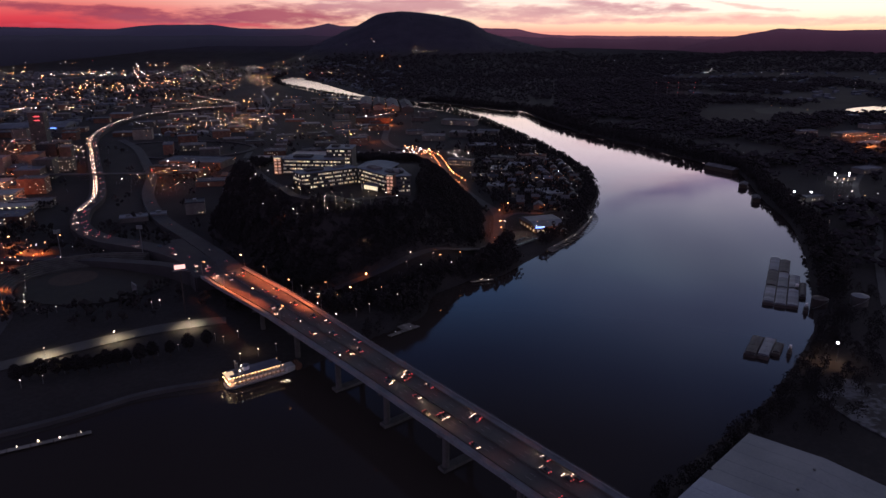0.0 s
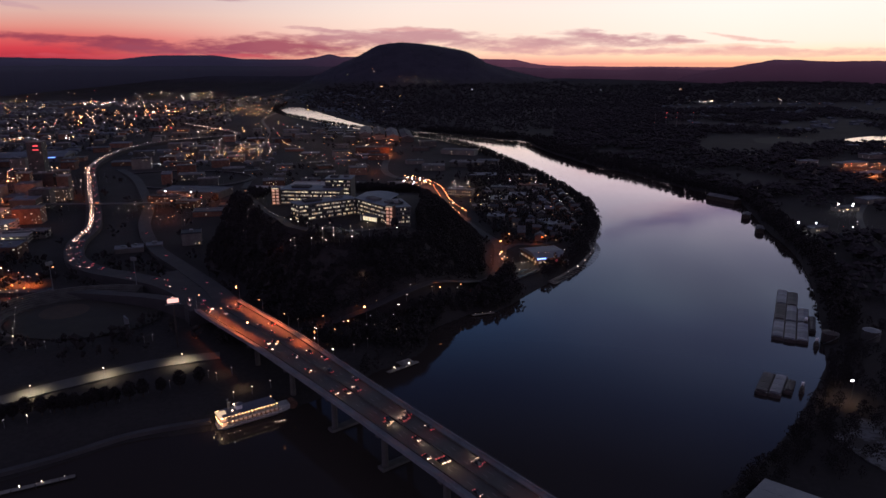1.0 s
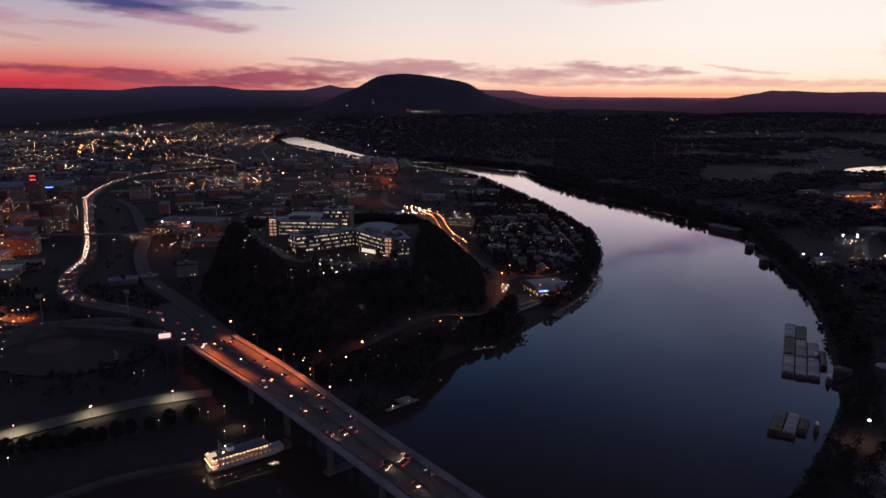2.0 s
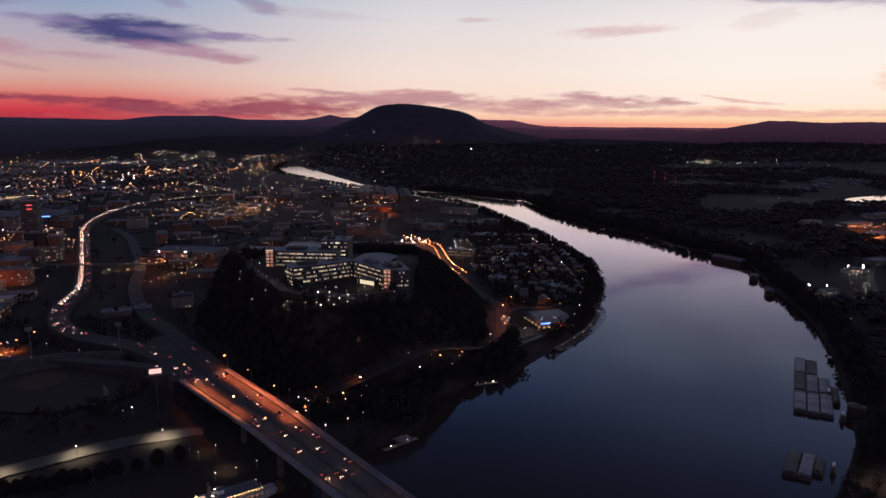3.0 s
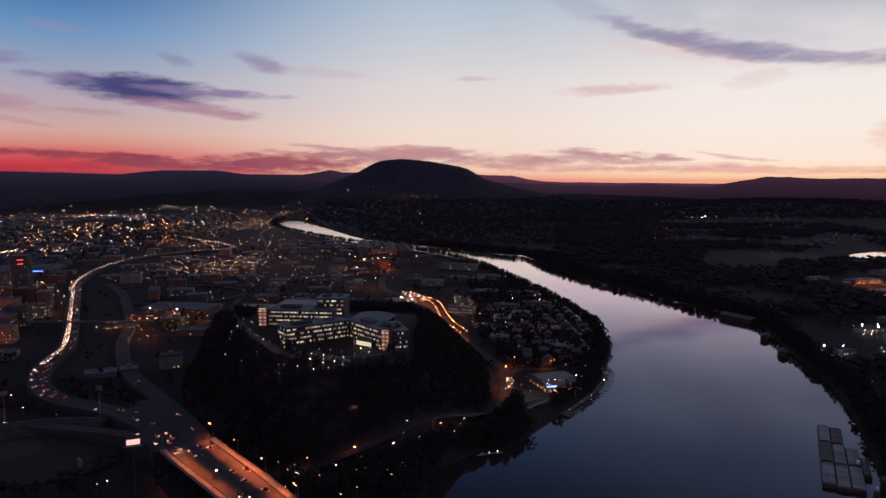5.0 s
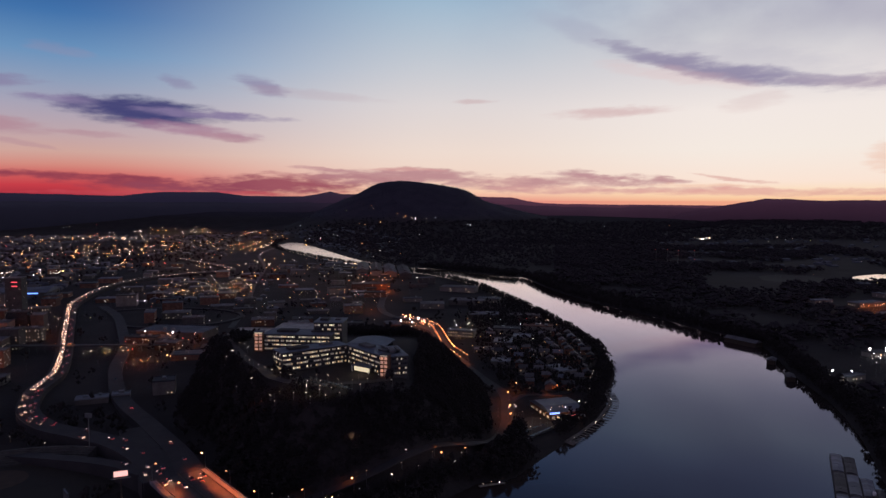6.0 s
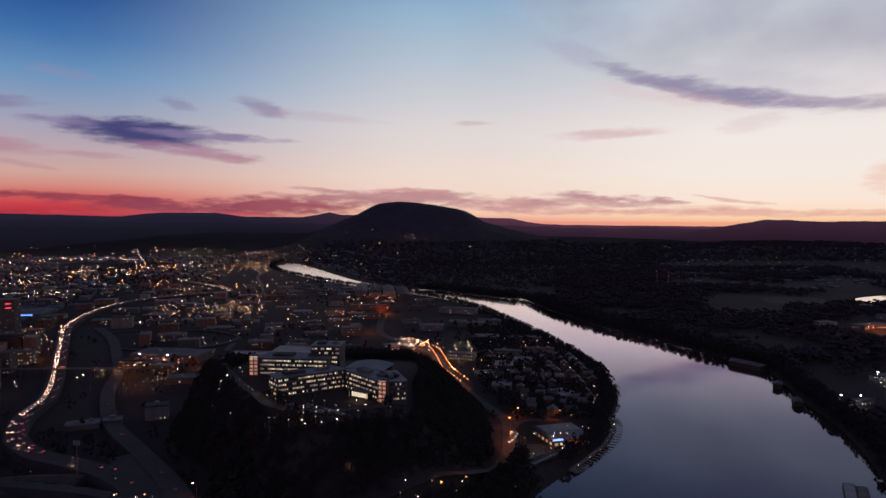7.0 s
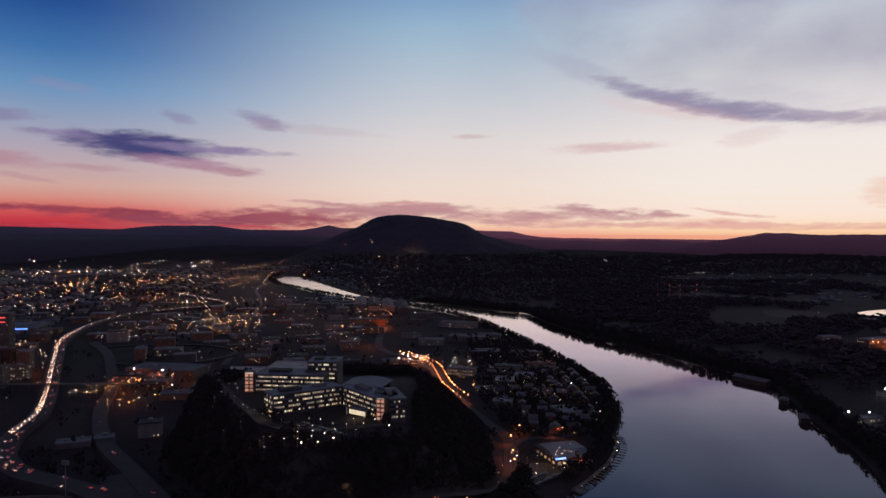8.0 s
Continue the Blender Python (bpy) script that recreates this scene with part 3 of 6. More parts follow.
def far_ridge(name, away, slopes, heights, west, east, rough, label):
    """A range on the horizon: slopes are sideways over ahead, heights over the eye's level."""
    a = np.arctan(np.linspace(-0.85, 0.85, 900))
    u = np.tan(a)
    z = 185 + np.interp(u, slopes, heights) + rough * (vnoise(u * 40, u * 0, 51) + 0.5 * vnoise(u * 110, u * 0, 52) + 0.3 * vnoise(u * 300, u * 0, 53))
    rows = [np.c_[r * np.sin(a), r * np.cos(a), h] for r, h in ((away - 160, z * 0 - 20), (away - 60, z - 40), (away, z), (away + 60, z - 60))]
    n = len(a)
    i = np.concatenate([np.arange(n - 1) + k * n for k in range(3)])
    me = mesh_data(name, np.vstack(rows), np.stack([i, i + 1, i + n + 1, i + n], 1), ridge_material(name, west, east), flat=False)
    tagged(new(name, me), label, "hills", kind="structure")


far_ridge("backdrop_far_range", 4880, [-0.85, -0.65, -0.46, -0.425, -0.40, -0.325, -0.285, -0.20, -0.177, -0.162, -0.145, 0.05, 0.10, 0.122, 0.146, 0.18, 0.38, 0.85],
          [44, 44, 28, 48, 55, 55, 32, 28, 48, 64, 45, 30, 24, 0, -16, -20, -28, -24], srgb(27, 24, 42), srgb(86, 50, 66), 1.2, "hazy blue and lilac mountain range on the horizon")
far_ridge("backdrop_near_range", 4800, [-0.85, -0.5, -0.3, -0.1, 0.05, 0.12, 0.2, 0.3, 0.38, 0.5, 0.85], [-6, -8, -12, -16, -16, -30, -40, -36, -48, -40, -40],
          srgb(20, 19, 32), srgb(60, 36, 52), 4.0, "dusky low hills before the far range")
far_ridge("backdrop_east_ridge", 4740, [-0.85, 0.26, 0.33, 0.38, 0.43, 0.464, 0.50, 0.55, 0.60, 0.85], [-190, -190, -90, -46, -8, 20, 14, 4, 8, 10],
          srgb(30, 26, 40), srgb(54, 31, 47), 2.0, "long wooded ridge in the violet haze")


# ---- bridge over the river ----
def loft(bm, stations, section):
    """Joins the closed sections (y, z) at stations along x into one solid."""
    rings = [[bm.verts.new((x, y, z)) for y, z in section(x)] for x in stations]
    for a, b in zip(rings, rings[1:]):
        for i in range(len(a)):
            j = (i + 1) % len(a)
            bm.faces.new((a[i], b[i], b[j], a[j]))
    bm.faces.new(rings[0])
    bm.faces.new(list(reversed(rings[-1])))
    bmesh.ops.recalc_face_normals(bm, faces=bm.faces)
    return bm


BRIDGE_AT, BRIDGE_TURN, BRIDGE_LONG = (-163.2, 473.0), -50.97, 690


def deck_half(x):
    return 13.0 + 3.6 * float(1 - smooth(0, 230, x))


def deck_z(x):
    return 22.0 - 4.0 * float(1 - smooth(-10, 110, x))


def on_bridge(x, y, up=0.0):
    a = radians(BRIDGE_TURN)
    return (BRIDGE_AT[0] + x * math.cos(a) - y * math.sin(a), BRIDGE_AT[1] + x * math.sin(a) + y * math.cos(a), deck_z(x) + up)


LANE_DASH = bm_data("lane_marking", box(bms(), 0, 0, 0, 3.2, 0.18, 0.012), M_LINE)


def build_bridge():
    b = thing("road_bridge", *BRIDGE_AT, 0, BRIDGE_TURN, "long concrete girder road bridge with pale walkways over the river", "bridge")
    st = np.linspace(0, BRIDGE_LONG, 40)

    def strip(y0, y1, z0, z1):
        """A strip between two offsets from the edge, counted inwards on one side."""
        return lambda x: [(y0(x), deck_z(x) + z0), (y1(x), deck_z(x) + z0), (y1(x), deck_z(x) + z1), (y0(x), deck_z(x) + z1)]
    part("road_deck", loft(bms(), st, strip(lambda x: -deck_half(x), deck_half, -0.5, 0.0)), M_DECK, b, "worn grey road deck")
    for s in (-1, 1):
        part("walkway", loft(bms(), st, strip(lambda x: s * (deck_half(x) - 3.4), lambda x: s * (deck_half(x) - 0.1), 0.004, 0.22)), M_PARAPET, b, "blue-grey concrete edge strip")
        part("parapet", loft(bms(), st, strip(lambda x: s * (deck_half(x) - 0.3), lambda x: s * (deck_half(x) + 0.1), -1.1, 1.05)), M_PARAPET, b)
        part("inner_barrier", loft(bms(), st, strip(lambda x: s * (deck_half(x) - 3.75), lambda x: s * (deck_half(x) - 3.45), 0.004, 0.8)), M_DARKCONC, b)
        rail = bms()
        for x in np.arange(4, BRIDGE_LONG, 6):
            bar(rail, (x, s * (deck_half(x) - 0.1), deck_z(x) + 1.0), (x, s * (deck_half(x) - 0.1), deck_z(x) + 1.7), 0.04, 4)
        for x in np.arange(4, BRIDGE_LONG - 6, 12):
            bar(rail, (x, s * (deck_half(x) - 0.1), deck_z(x) + 1.65), (x + 12, s * (deck_half(x + 12) - 0.1), deck_z(x + 12) + 1.65), 0.05, 4)
        part("railing", rail, M_STEEL, b)
    part("median_barrier", loft(bms(), st, strip(lambda x: -0.3, lambda x: 0.3, 0.004, 0.9)), M_DARKCONC, b, "low concrete median barrier")
    for y in (-0.72, -0.36, 0.36, 0.72):
        part("girder", loft(bms(), st, lambda x: [(y * deck_half(x) - 0.6, deck_z(x) - 2.7), (y * deck_half(x) + 0.6, deck_z(x) - 2.7),
                                                 (y * deck_half(x) + 0.6, deck_z(x) - 0.5), (y * deck_half(x) - 0.6, deck_z(x) - 0.5)]), M_DARKCONC, b)
    for f in (-0.58, -0.3, 0.3, 0.58):
        for x in np.arange(3, BRIDGE_LONG - 4, 12):
            piece("lane_marking", LANE_DASH, b, x + 1.5, f * (deck_half(x) - 3.2), deck_z(x) + 0.006)
    for x in np.arange(38, BRIDGE_LONG, 46):
        pier = part("pier", box(bms(), x, 0, -5, 5, 2 * deck_half(x) - 6, 6.5, bevel=0.3), M_DARKCONC, b)
        for y in (-0.55, 0.55):
            part("column", tube(bms(), x, y * deck_half(x), 1, 1.6, 1.5, deck_z(x) - 2.7 - 1 - 1.4, 10), M_DARKCONC, pier)
        part("pier_cap", box(bms(), x, 0, deck_z(x) - 4.2, 2.6, 2 * deck_half(x) - 3, 1.5, bevel=0.2), M_DARKCONC, pier)


build_bridge()

# ---- highways beyond the bridge ----
HIGHWAY = [(-172, 466, 17), (-198, 505, 17), (-230, 536, 17), (-268, 560, 17), (-307, 582, 17), (-344, 621, 17), (-373, 680, 17), (-391, 746, 17), (-431, 832, 17), (-484, 934, 17), (-550, 1062, 17),
           (-614, 1190, 17), (-655, 1320, 17), (-675, 1450, 17), (-665, 1570, 17), (-610, 1670, 17), (-540, 1740, 17), (-538, 1800, 17), (-609, 1900, 17), (-708, 2010, 17), (-785, 2105, 17)]
HIGHWAY_Z = [18, 16.5, 15, 13.5, 12.5, 12, 11.5, 11, 11, 11, 11, 11, 11.5, 12, 12, 12, 12, 12, 12, 12, 12]
EASTWAY = [(-157, 478, 17), (-182, 521, 15), (-228, 585, 14), (-288, 665, 14), (-343, 770, 13), (-384, 880, 13), (-436, 985, 13), (-500, 1105, 13), (-568, 1200, 13)]
EASTWAY_Z = [18, 15, 12, 10.2, 9, 8.5, 8.5, 8.2, 8]
highway_path, highway_n, highway_w = ribbon("road_highway", HIGHWAY, 17, M_ROADBED, "curving multi-lane highway on a low embankment", thick=14, heights=HIGHWAY_Z)
eastway_path, _, _ = ribbon("road_eastway", EASTWAY, 14, M_ROADBED, "highway carriageway running past the wooded hill", thick=14, heights=EASTWAY_Z)
ribbon("road_interchange", [(-165, 472, 37), (-186, 504, 36), (-208, 540, 33), (-236, 580, 26)], 36, M_ROADBED, "broad paved fan where the carriageways split", thick=14, heights=[17.9, 15.2, 13.0, 11.4])
ramp_path, _, _ = ribbon("road_ramp", [(-186, 478, 9), (-212, 496, 9), (-250, 512, 9), (-310, 527, 9), (-380, 528, 9), (-470, 505, 9), (-600, 470, 9)], 9, M_ROADBED,
                         "curving exit ramp with retaining walls", thick=12, heights=[17.5, 16, 13.5, 11, 9, 8, 7.5])
ribbon("road_loop", [(-540, 1150, 7), (-470, 1180, 7), (-370, 1170, 7), (-310, 1110, 7), (-330, 1040, 7), (-400, 1010, 7), (-450, 1020, 7)], 7, M_ROADBED,
       "looping slip road beside the highway", thick=3, heights=[8, 8, 8.5, 9, 8.8, 8.5, 8.5])
cross_path, _, _ = ribbon("road_overpass", [(-620, 835, 8), (-540, 852, 8), (-440, 858, 8), (-330, 870, 8)], 8, M_ASPHALT, "street crossing over the highway", thick=1.2, heights=[15, 15.5, 15.5, 14])
river_path, _, _ = ribbon("road_riverside", [(-118, 448, 8), (-90, 462, 8), (-55, 474, 8), (-20, 492, 8), (8, 522, 8), (30, 560, 9), (46, 600, 10), (52, 640, 11), (54, 690, 11), (40, 740, 9), (22, 800, 9)],
                          8, M_ROADBED, "riverside street at the foot of the hill")
street_path, _, _ = ribbon("road_boulevard", [(22, 800, 14), (3, 870, 14), (-8, 960, 14), (-18, 1005, 14), (-60, 1080, 12), (-98, 1160, 12), (-110, 1260, 12), (-112, 1400, 12)],
                           14, M_ASPHALT, "lamp-lined boulevard between low blocks")
ribbon("road_spur", [(52, 660, 7), (72, 690, 7), (105, 700, 7), (135, 740, 7), (150, 820, 7)], 7, M_ASPHALT, "narrow street through the riverside quarter")
campus_path, _, _ = ribbon("road_campus", [(-205, 700, 7), (-196, 670, 7), (-178, 640, 7), (-160, 606, 7), (-140, 575, 7), (-122, 545, 7), (-95, 528, 7), (-60, 535, 7), (-40, 545, 7)], 7, M_ROADBED,
       "campus drive along the edge of the hilltop")
lot_path, _, _ = ribbon("road_waterfront_lot", [(-268, 336, 12), (-241, 357, 13), (-220, 374, 13), (-187, 397, 13), (-160, 408, 13), (-144, 413, 10)], 15, M_DECK, "pale paved waterfront car park strip")
ribbon("road_far_street", [(-300, 1020, 9), (-330, 1200, 9), (-400, 1500, 9), (-480, 1900, 9), (-600, 2300, 9), (-650, 2700, 9)], 9, M_ASPHALT, "straight city street running inland")
ribbon("road_east_bank", [(215, 250, 6), (250, 330, 6), (300, 430, 6), (360, 540, 6), (420, 640, 6), (460, 740, 6), (520, 850, 7), (640, 1000, 7), (800, 1150, 7)], 6, M_ASPHALT,
       "gravelly service road behind the wooded bank")
ribbon("promenade", [(-330, 222, 3.5), (-206, 291, 3.5), (-163, 323, 3.5), (-125, 337, 3.5)], 3.5, M_ASPHALT, "stone riverfront walk", lift=1.2, thick=3.5)


# ---- hilltop office campus ----
WINDOW = bm_data("window", box(bms(), 0, 0, 0, 1, 0.12, 1), W_COOL)
WINDOW_WARM = bm_data("window", box(bms(), 0, 0, 0, 1, 0.12, 1), W_WARM)
WINDOW_STAIR = bm_data("window", box(bms(), 0, 0, 0, 1, 0.12, 1), W_STAIR)
WINDOW_DARK = bm_data("window", box(bms(), 0, 0, 0, 1, 0.12, 1), M_GLASSWALL)


def face_windows(b, x0, x1, y, rz, floors, storey, pitch, lit, wide=0.8, high=0.55, data=None, rnd=None, z0=0.0, dark=True):
    """Windows along one face, in the building's own axes; rz turns the face."""
    rnd = rnd or random
    n = max(1, int((x1 - x0) / pitch))
    a = radians(rz)
    for k in range(floors):
        for i in range(n):
            on = rnd.random() < lit
            if not on and not dark:
                continue
            u = x0 + (i + 0.5) * (x1 - x0) / n
            px, py = u * math.cos(a) - y * math.sin(a), u * math.sin(a) + y * math.cos(a)
            d = (data or (WINDOW if rnd.random() < 0.7 else WINDOW_WARM)) if on else WINDOW_DARK
            piece("window", d, b, px, py, z0 + (k + 0.3) * storey, rz, pitch * wide, 1, storey * high)


def office_wing(x0, y0, x1, y1, deep, base, high, floors, label, lit=0.85, ends=(0.8, 0.8), roof=None):
    """A wing whose front runs from x0, y0 to x1, y1, with the body to the left of that way."""
    cx, cy, long = (x0 + x1) / 2, (y0 + y1) / 2, math.hypot(x1 - x0, y1 - y0)
    rz = math.degrees(math.atan2(y1 - y0, x1 - x0))
    b = thing("office_building", cx, cy, base, rz, label, "office building", "hilltop office wings")
    rnd = random.Random(int(cx * 7 + cy))
    w = bms()
    box(w, 0, deep / 2, -4, long, deep, high + 4)
    part("wall", w, M_FACADE, b)
    for k in range(floors + 1):
        part("floor_band", box(bms(), 0, deep / 2, min(k * high / floors, high - 0.3), long + 0.5, deep + 0.5, 0.45), M_FACADE, b)
    r = bms()
    box(r, 0, deep / 2, high + 0.15, long + 1.6, deep + 1.6, 0.4, bevel=0.1)
    top = part("roof", r, roof or M_BOATROOF, b, "dark blue-grey flat roof with plant rooms")
    part("plant_room", box(bms(), -long * 0.2, deep / 2, high + 0.55, long * 0.3, deep * 0.4, 1.8, bevel=0.1), M_ROOF, top)
    part("plant_room", box(bms(), long * 0.25, deep * 0.6, high + 0.55, long * 0.18, deep * 0.3, 1.2, bevel=0.1), M_ROOF, top)
    s = high / floors
    face_windows(b, -long / 2 + 0.6, long / 2 - 0.6, -0.02, 0, floors, s, 1.5, lit, 0.70, 0.38, rnd=rnd)
    if ends[0]:
        face_windows(b, -deep + 1, -1, -long / 2 - 0.02, -90, floors, s, 2.0, ends[0], 0.8, 0.42, rnd=rnd)
    if ends[1]:
        face_windows(b, 1, deep - 1, -long / 2 - 0.02, 90, floors, s, 2.0, ends[1], 0.8, 0.42, rnd=rnd)
    return b


HILL_BASE = 59.5
office_wing(-152, 632, -96, 626, 24, HILL_BASE, 13.5, 4, "long four-storey office wing with lit window bands", 0.9, (0.3, 0))
office_wing(-120, 559.5, -77, 589.5, 17, HILL_BASE, 13.5, 4, "slanting four-storey office wing with lit rooms", 0.74, (0.5, 0))
office_wing(-76, 588, -47.5, 552, 17, HILL_BASE, 13.5, 4, "front office wing angled towards the river", 0.75, (0, 0))
office_wing(-40, 549.5, -28.5, 553, 34, HILL_BASE, 13.5, 4, "end block of the office wing, partly lit", 0.5, (0, 0.3))
office_wing(-112, 641, -88, 640, 24, HILL_BASE, 21.5, 6, "taller office block above the hilltop wings", 0.35, (0.2, 0))


def stair_tower(x, y, w, high, rz):
    b = thing("stair_tower", x, y, HILL_BASE, rz, "glazed stair tower glowing orange at a wing's end", "stair tower", "stair towers")
    part("wall", box(bms(), 0, 0, -3, w, w, high + 4), M_BRICK, b)
    part("roof", box(bms(), 0, 0, high + 1, w + 0.8, w + 0.8, 0.4), M_CITYROOF, b)
    for k in range(5):
        for s in (-0.25, 0.25):
            piece("window", WINDOW_STAIR, b, s * w, -w / 2 - 0.05, 0.6 + k * high / 5, 0, w * 0.36, 1, high / 5 * 0.68)
    piece("window", WINDOW, b, 0, -w / 2 - 0.06, high + 0.1, 0, w * 0.9, 1, 0.8)


stair_tower(-156, 633, 7, 14.5, 0)
stair_tower(-44, 549, 6, 14.5, -20)


PAVILION_PANE = bm_data("pane", box(bms(), 0, 0, 0, 1, 0.12, 1), glow("pavilion_light", (1.0, 0.82, 0.52), 0.8))


def entrance_pavilion():
    b = thing("entrance_pavilion", -62, 561, HILL_BASE, -35, "brightly lit glass entrance pavilion with a flat canopy", "pavilion")
    part("wall", box(bms(), 0, 2.5, 0, 15, 6, 4.2), M_DARKCONC, b)
    part("roof", box(bms(), 0, 1.5, 4.2, 18, 9, 0.4, bevel=0.1), M_CITYROOF, b)
    for i in range(5):
        piece("pane", PAVILION_PANE, b, -6 + i * 3, -0.55, 0.3, 0, 2.7, 1, 3.6)
    for i in (-1, 1):
        part("column", tube(bms(), i * 8, -2.4, 0, 0.25, 0.25, 4.2), M_WHITE, b)


entrance_pavilion()


def atrium():
    b = thing("atrium_building", -62, 622, HILL_BASE, -14, "atrium with a low curved metal roof", "atrium")
    part("wall", box(bms(), 0, 0, -2, 30, 24, 11), M_GLASSWALL, b)
    r = bms()
    loft(r, np.linspace(-16.5, 16.5, 12), lambda x: [(-13.5, 9.0), (13.5, 9.0), (13.5, 9.6 + 2.4 * math.cos(x / 11)), (-13.5, 9.3 + 1.6 * math.cos(x / 11))])
    part("roof", r, M_BLUEROOF, b, "curved metal roof")
    face_windows(b, -14, 14, -12.05, 0, 2, 4.5, 2.8, 0.7, 0.85, 0.4, rnd=random.Random(4), z0=1)


atrium()


def parking_deck(x, y, w, d, base, levels, rz, label):
    b = thing("parking_garage", x, y, base, rz, label, "parking garage", "parking garages")
    for k in range(levels):
        s = bms()
        box(s, 0, 0, k * 3.2, w, d, 0.4)
        for sx, sy, bw, bd in ((0, -d / 2, w, 0.3), (0, d / 2, w, 0.3), (-w / 2, 0, 0.3, d), (w / 2, 0, 0.3, d)):
            box(s, sx, sy, k * 3.2 + 0.4, bw, bd, 1.0)
        part("deck", s, M_CONC, b)
    c = bms()
    for i in np.linspace(-w / 2 + 1, w / 2 - 1, 6):
        for j in (-d / 2 + 1, 0, d / 2 - 1):
            box(c, i, j, -4, 0.7, 0.7, 4 + 3.2 * (levels - 1))
    part("columns_frame", c, M_DARKCONC, b)
    for k in range(levels - 1):
        for i in range(int(w / 7)):
            piece("ceiling_lamp", GARAGE_LAMP, b, -w / 2 + 3.5 + i * 7, -d / 2 + 1.2, k * 3.2 + 2.6)
    return b


GARAGE_LAMP = bm_data("ceiling_lamp", box(bms(), 0, 0, 0, 2.6, 0.45, 0.2), glow("garage_tube", (1.0, 0.80, 0.50), 5.0, 0.5))
for gx, gy, gw, gd, gl in ((-186, 742, 50, 34, 2), (-150, 762, 44, 40, 3), (-196, 788, 54, 30, 2)):
    parking_deck(gx, gy, gw, gd, gz(gx, gy) + 0.5, gl, -4, "low concrete parking deck behind the offices")


# ---- woods ----
def clump_tree(seed, clumps, spread=0.5, low=0.28, size=0.17):
    """A unit tree (1 high, 1 wide): a tapered trunk and a crown of irregular leaf clumps, in triangles."""
    r = np.random.default_rng(seed)
    v = [np.array([[0.03, 0, 0], [-0.015, 0.026, 0], [-0.015, -0.026, 0], [0, 0, 0.6]])]
    f = [np.array([[0, 1, 3], [1, 2, 3], [2, 0, 3]])]
    octa = np.array([[1, 0, 0], [-1, 0, 0], [0, 1, 0], [0, -1, 0], [0, 0, 1], [0, 0, -1]], float)
    tri = np.array([[0, 2, 4], [2, 1, 4], [1, 3, 4], [3, 0, 4], [2, 0, 5], [1, 2, 5], [3, 1, 5], [0, 3, 5]])
    n = 4
    for _ in range(clumps):
        h = r.random() ** 0.8
        rad = spread * math.sin(math.pi * min(0.97, 0.18 + 0.8 * h)) ** 0.8 * math.sqrt(r.random())
        a = r.random() * 6.283
        c = np.array([rad * math.cos(a), rad * math.sin(a), low + (0.96 - low) * h])
        v.append(c + octa * r.uniform(0.55, 1.25, (6, 3)) * size * r.uniform(0.6, 1.2) * np.array([1, 1, 0.8]))
        f.append(tri + n)
        n += 6
    return np.vstack(v), np.vstack(f)


NEAR_TREES = [clump_tree(s, 28, size=0.115) for s in range(6)]
FINE_TREES = [clump_tree(s + 40, 95, size=0.06) for s in range(5)]
FAR_TREES = [clump_tree(s + 20, 6, low=0.25, size=0.26) for s in range(6)]


def sample(n, x0, x1, y0, y1, keep):
    x, y = rng.uniform(x0, x1, n), rng.uniform(y0, y1, n)
    d = shore(x, y)
    ok = keep(x, y, d) & (d > 2)
    return x[ok], y[ok], d[ok]


ROADS = np.vstack([highway_path[:, :2], eastway_path[:, :2], ramp_path[:, :2], river_path[:, :2], street_path[:, :2], lot_path[:, :2], campus_path[:, :2]])


def clear_of_roads(x, y, gap):
    best = np.full(x.shape, 1e9)
    for px, py in ROADS:
        best = np.minimum(best, (x - px) ** 2 + (y - py) ** 2)
    return best > gap * gap


def plant(name, sets, templates, tall, label, width=0.75, leaf=None):
    xy = np.vstack([np.c_[x, y] for x, y, _ in sets])
    z = ground_z(xy[:, 0], xy[:, 1]) - 0.3
    n = len(xy)
    h = rng.uniform(*tall, n)
    w = h * width * rng.uniform(0.7, 1.25, n)
    merged(name, templates, np.c_[xy, z], rng.uniform(0, 6.28, n), np.c_[w, w, h], leaf or M_LEAF, label, "woods", flat=True)


def before_lake(x, y):
    """Low open meadow on the near side of the upper bend."""
    return (x < -0.235 * y + 110) & (x > -0.235 * y - 170) & (y > 1880) & (y < 3150)


def on_campus(x, y):
    return (x > -178) & (x < -24) & (y < 820) & (hill_rho(x, y) < 0.76) & (-0.78 * x - 0.62 * y < -252) & (ground_z(x, y) > 50) | (x > -215) & (x < -125) & (y > 720) & (y < 810)


# lamp places on the hilltop drive, its terraces and the slope below the offices
HILL_LAMPS = [(-158, 598), (-151, 585), (-146, 578), (-140, 570), (-133, 562), (-126, 554), (-118, 545), (-109, 537), (-143, 562), (-178, 596), (-157, 571), (-130, 539), (-122, 532), (-119, 531), (-114, 526), (-117, 524),
              (-102, 514), (-94, 522), (-93, 512), (-92, 506), (-86, 522), (-84, 512), (-83, 505), (-83, 536), (-71, 517), (-76, 508), (-70, 505), (-65, 527), (-58, 517), (-55, 531), (-38, 529), (-91, 537), (-176, 642),
              (-173, 615), (-177, 611), (-176, 604), (-89, 503), (-79, 502), (-164, 626), (-170, 640), (-100, 530), (-74, 528), (-48, 540), (-62, 540)]


def clear_of_lamps(x, y):
    """No trees round the hilltop lamps nor just downhill of them."""
    best = np.full(x.shape, 1e9)
    for px, py in HILL_LAMPS:
        for k in (0, 6):
            best = np.minimum(best, (x - px * (1 - k / 560)) ** 2 + (y - py + k) ** 2)
    return best > 16


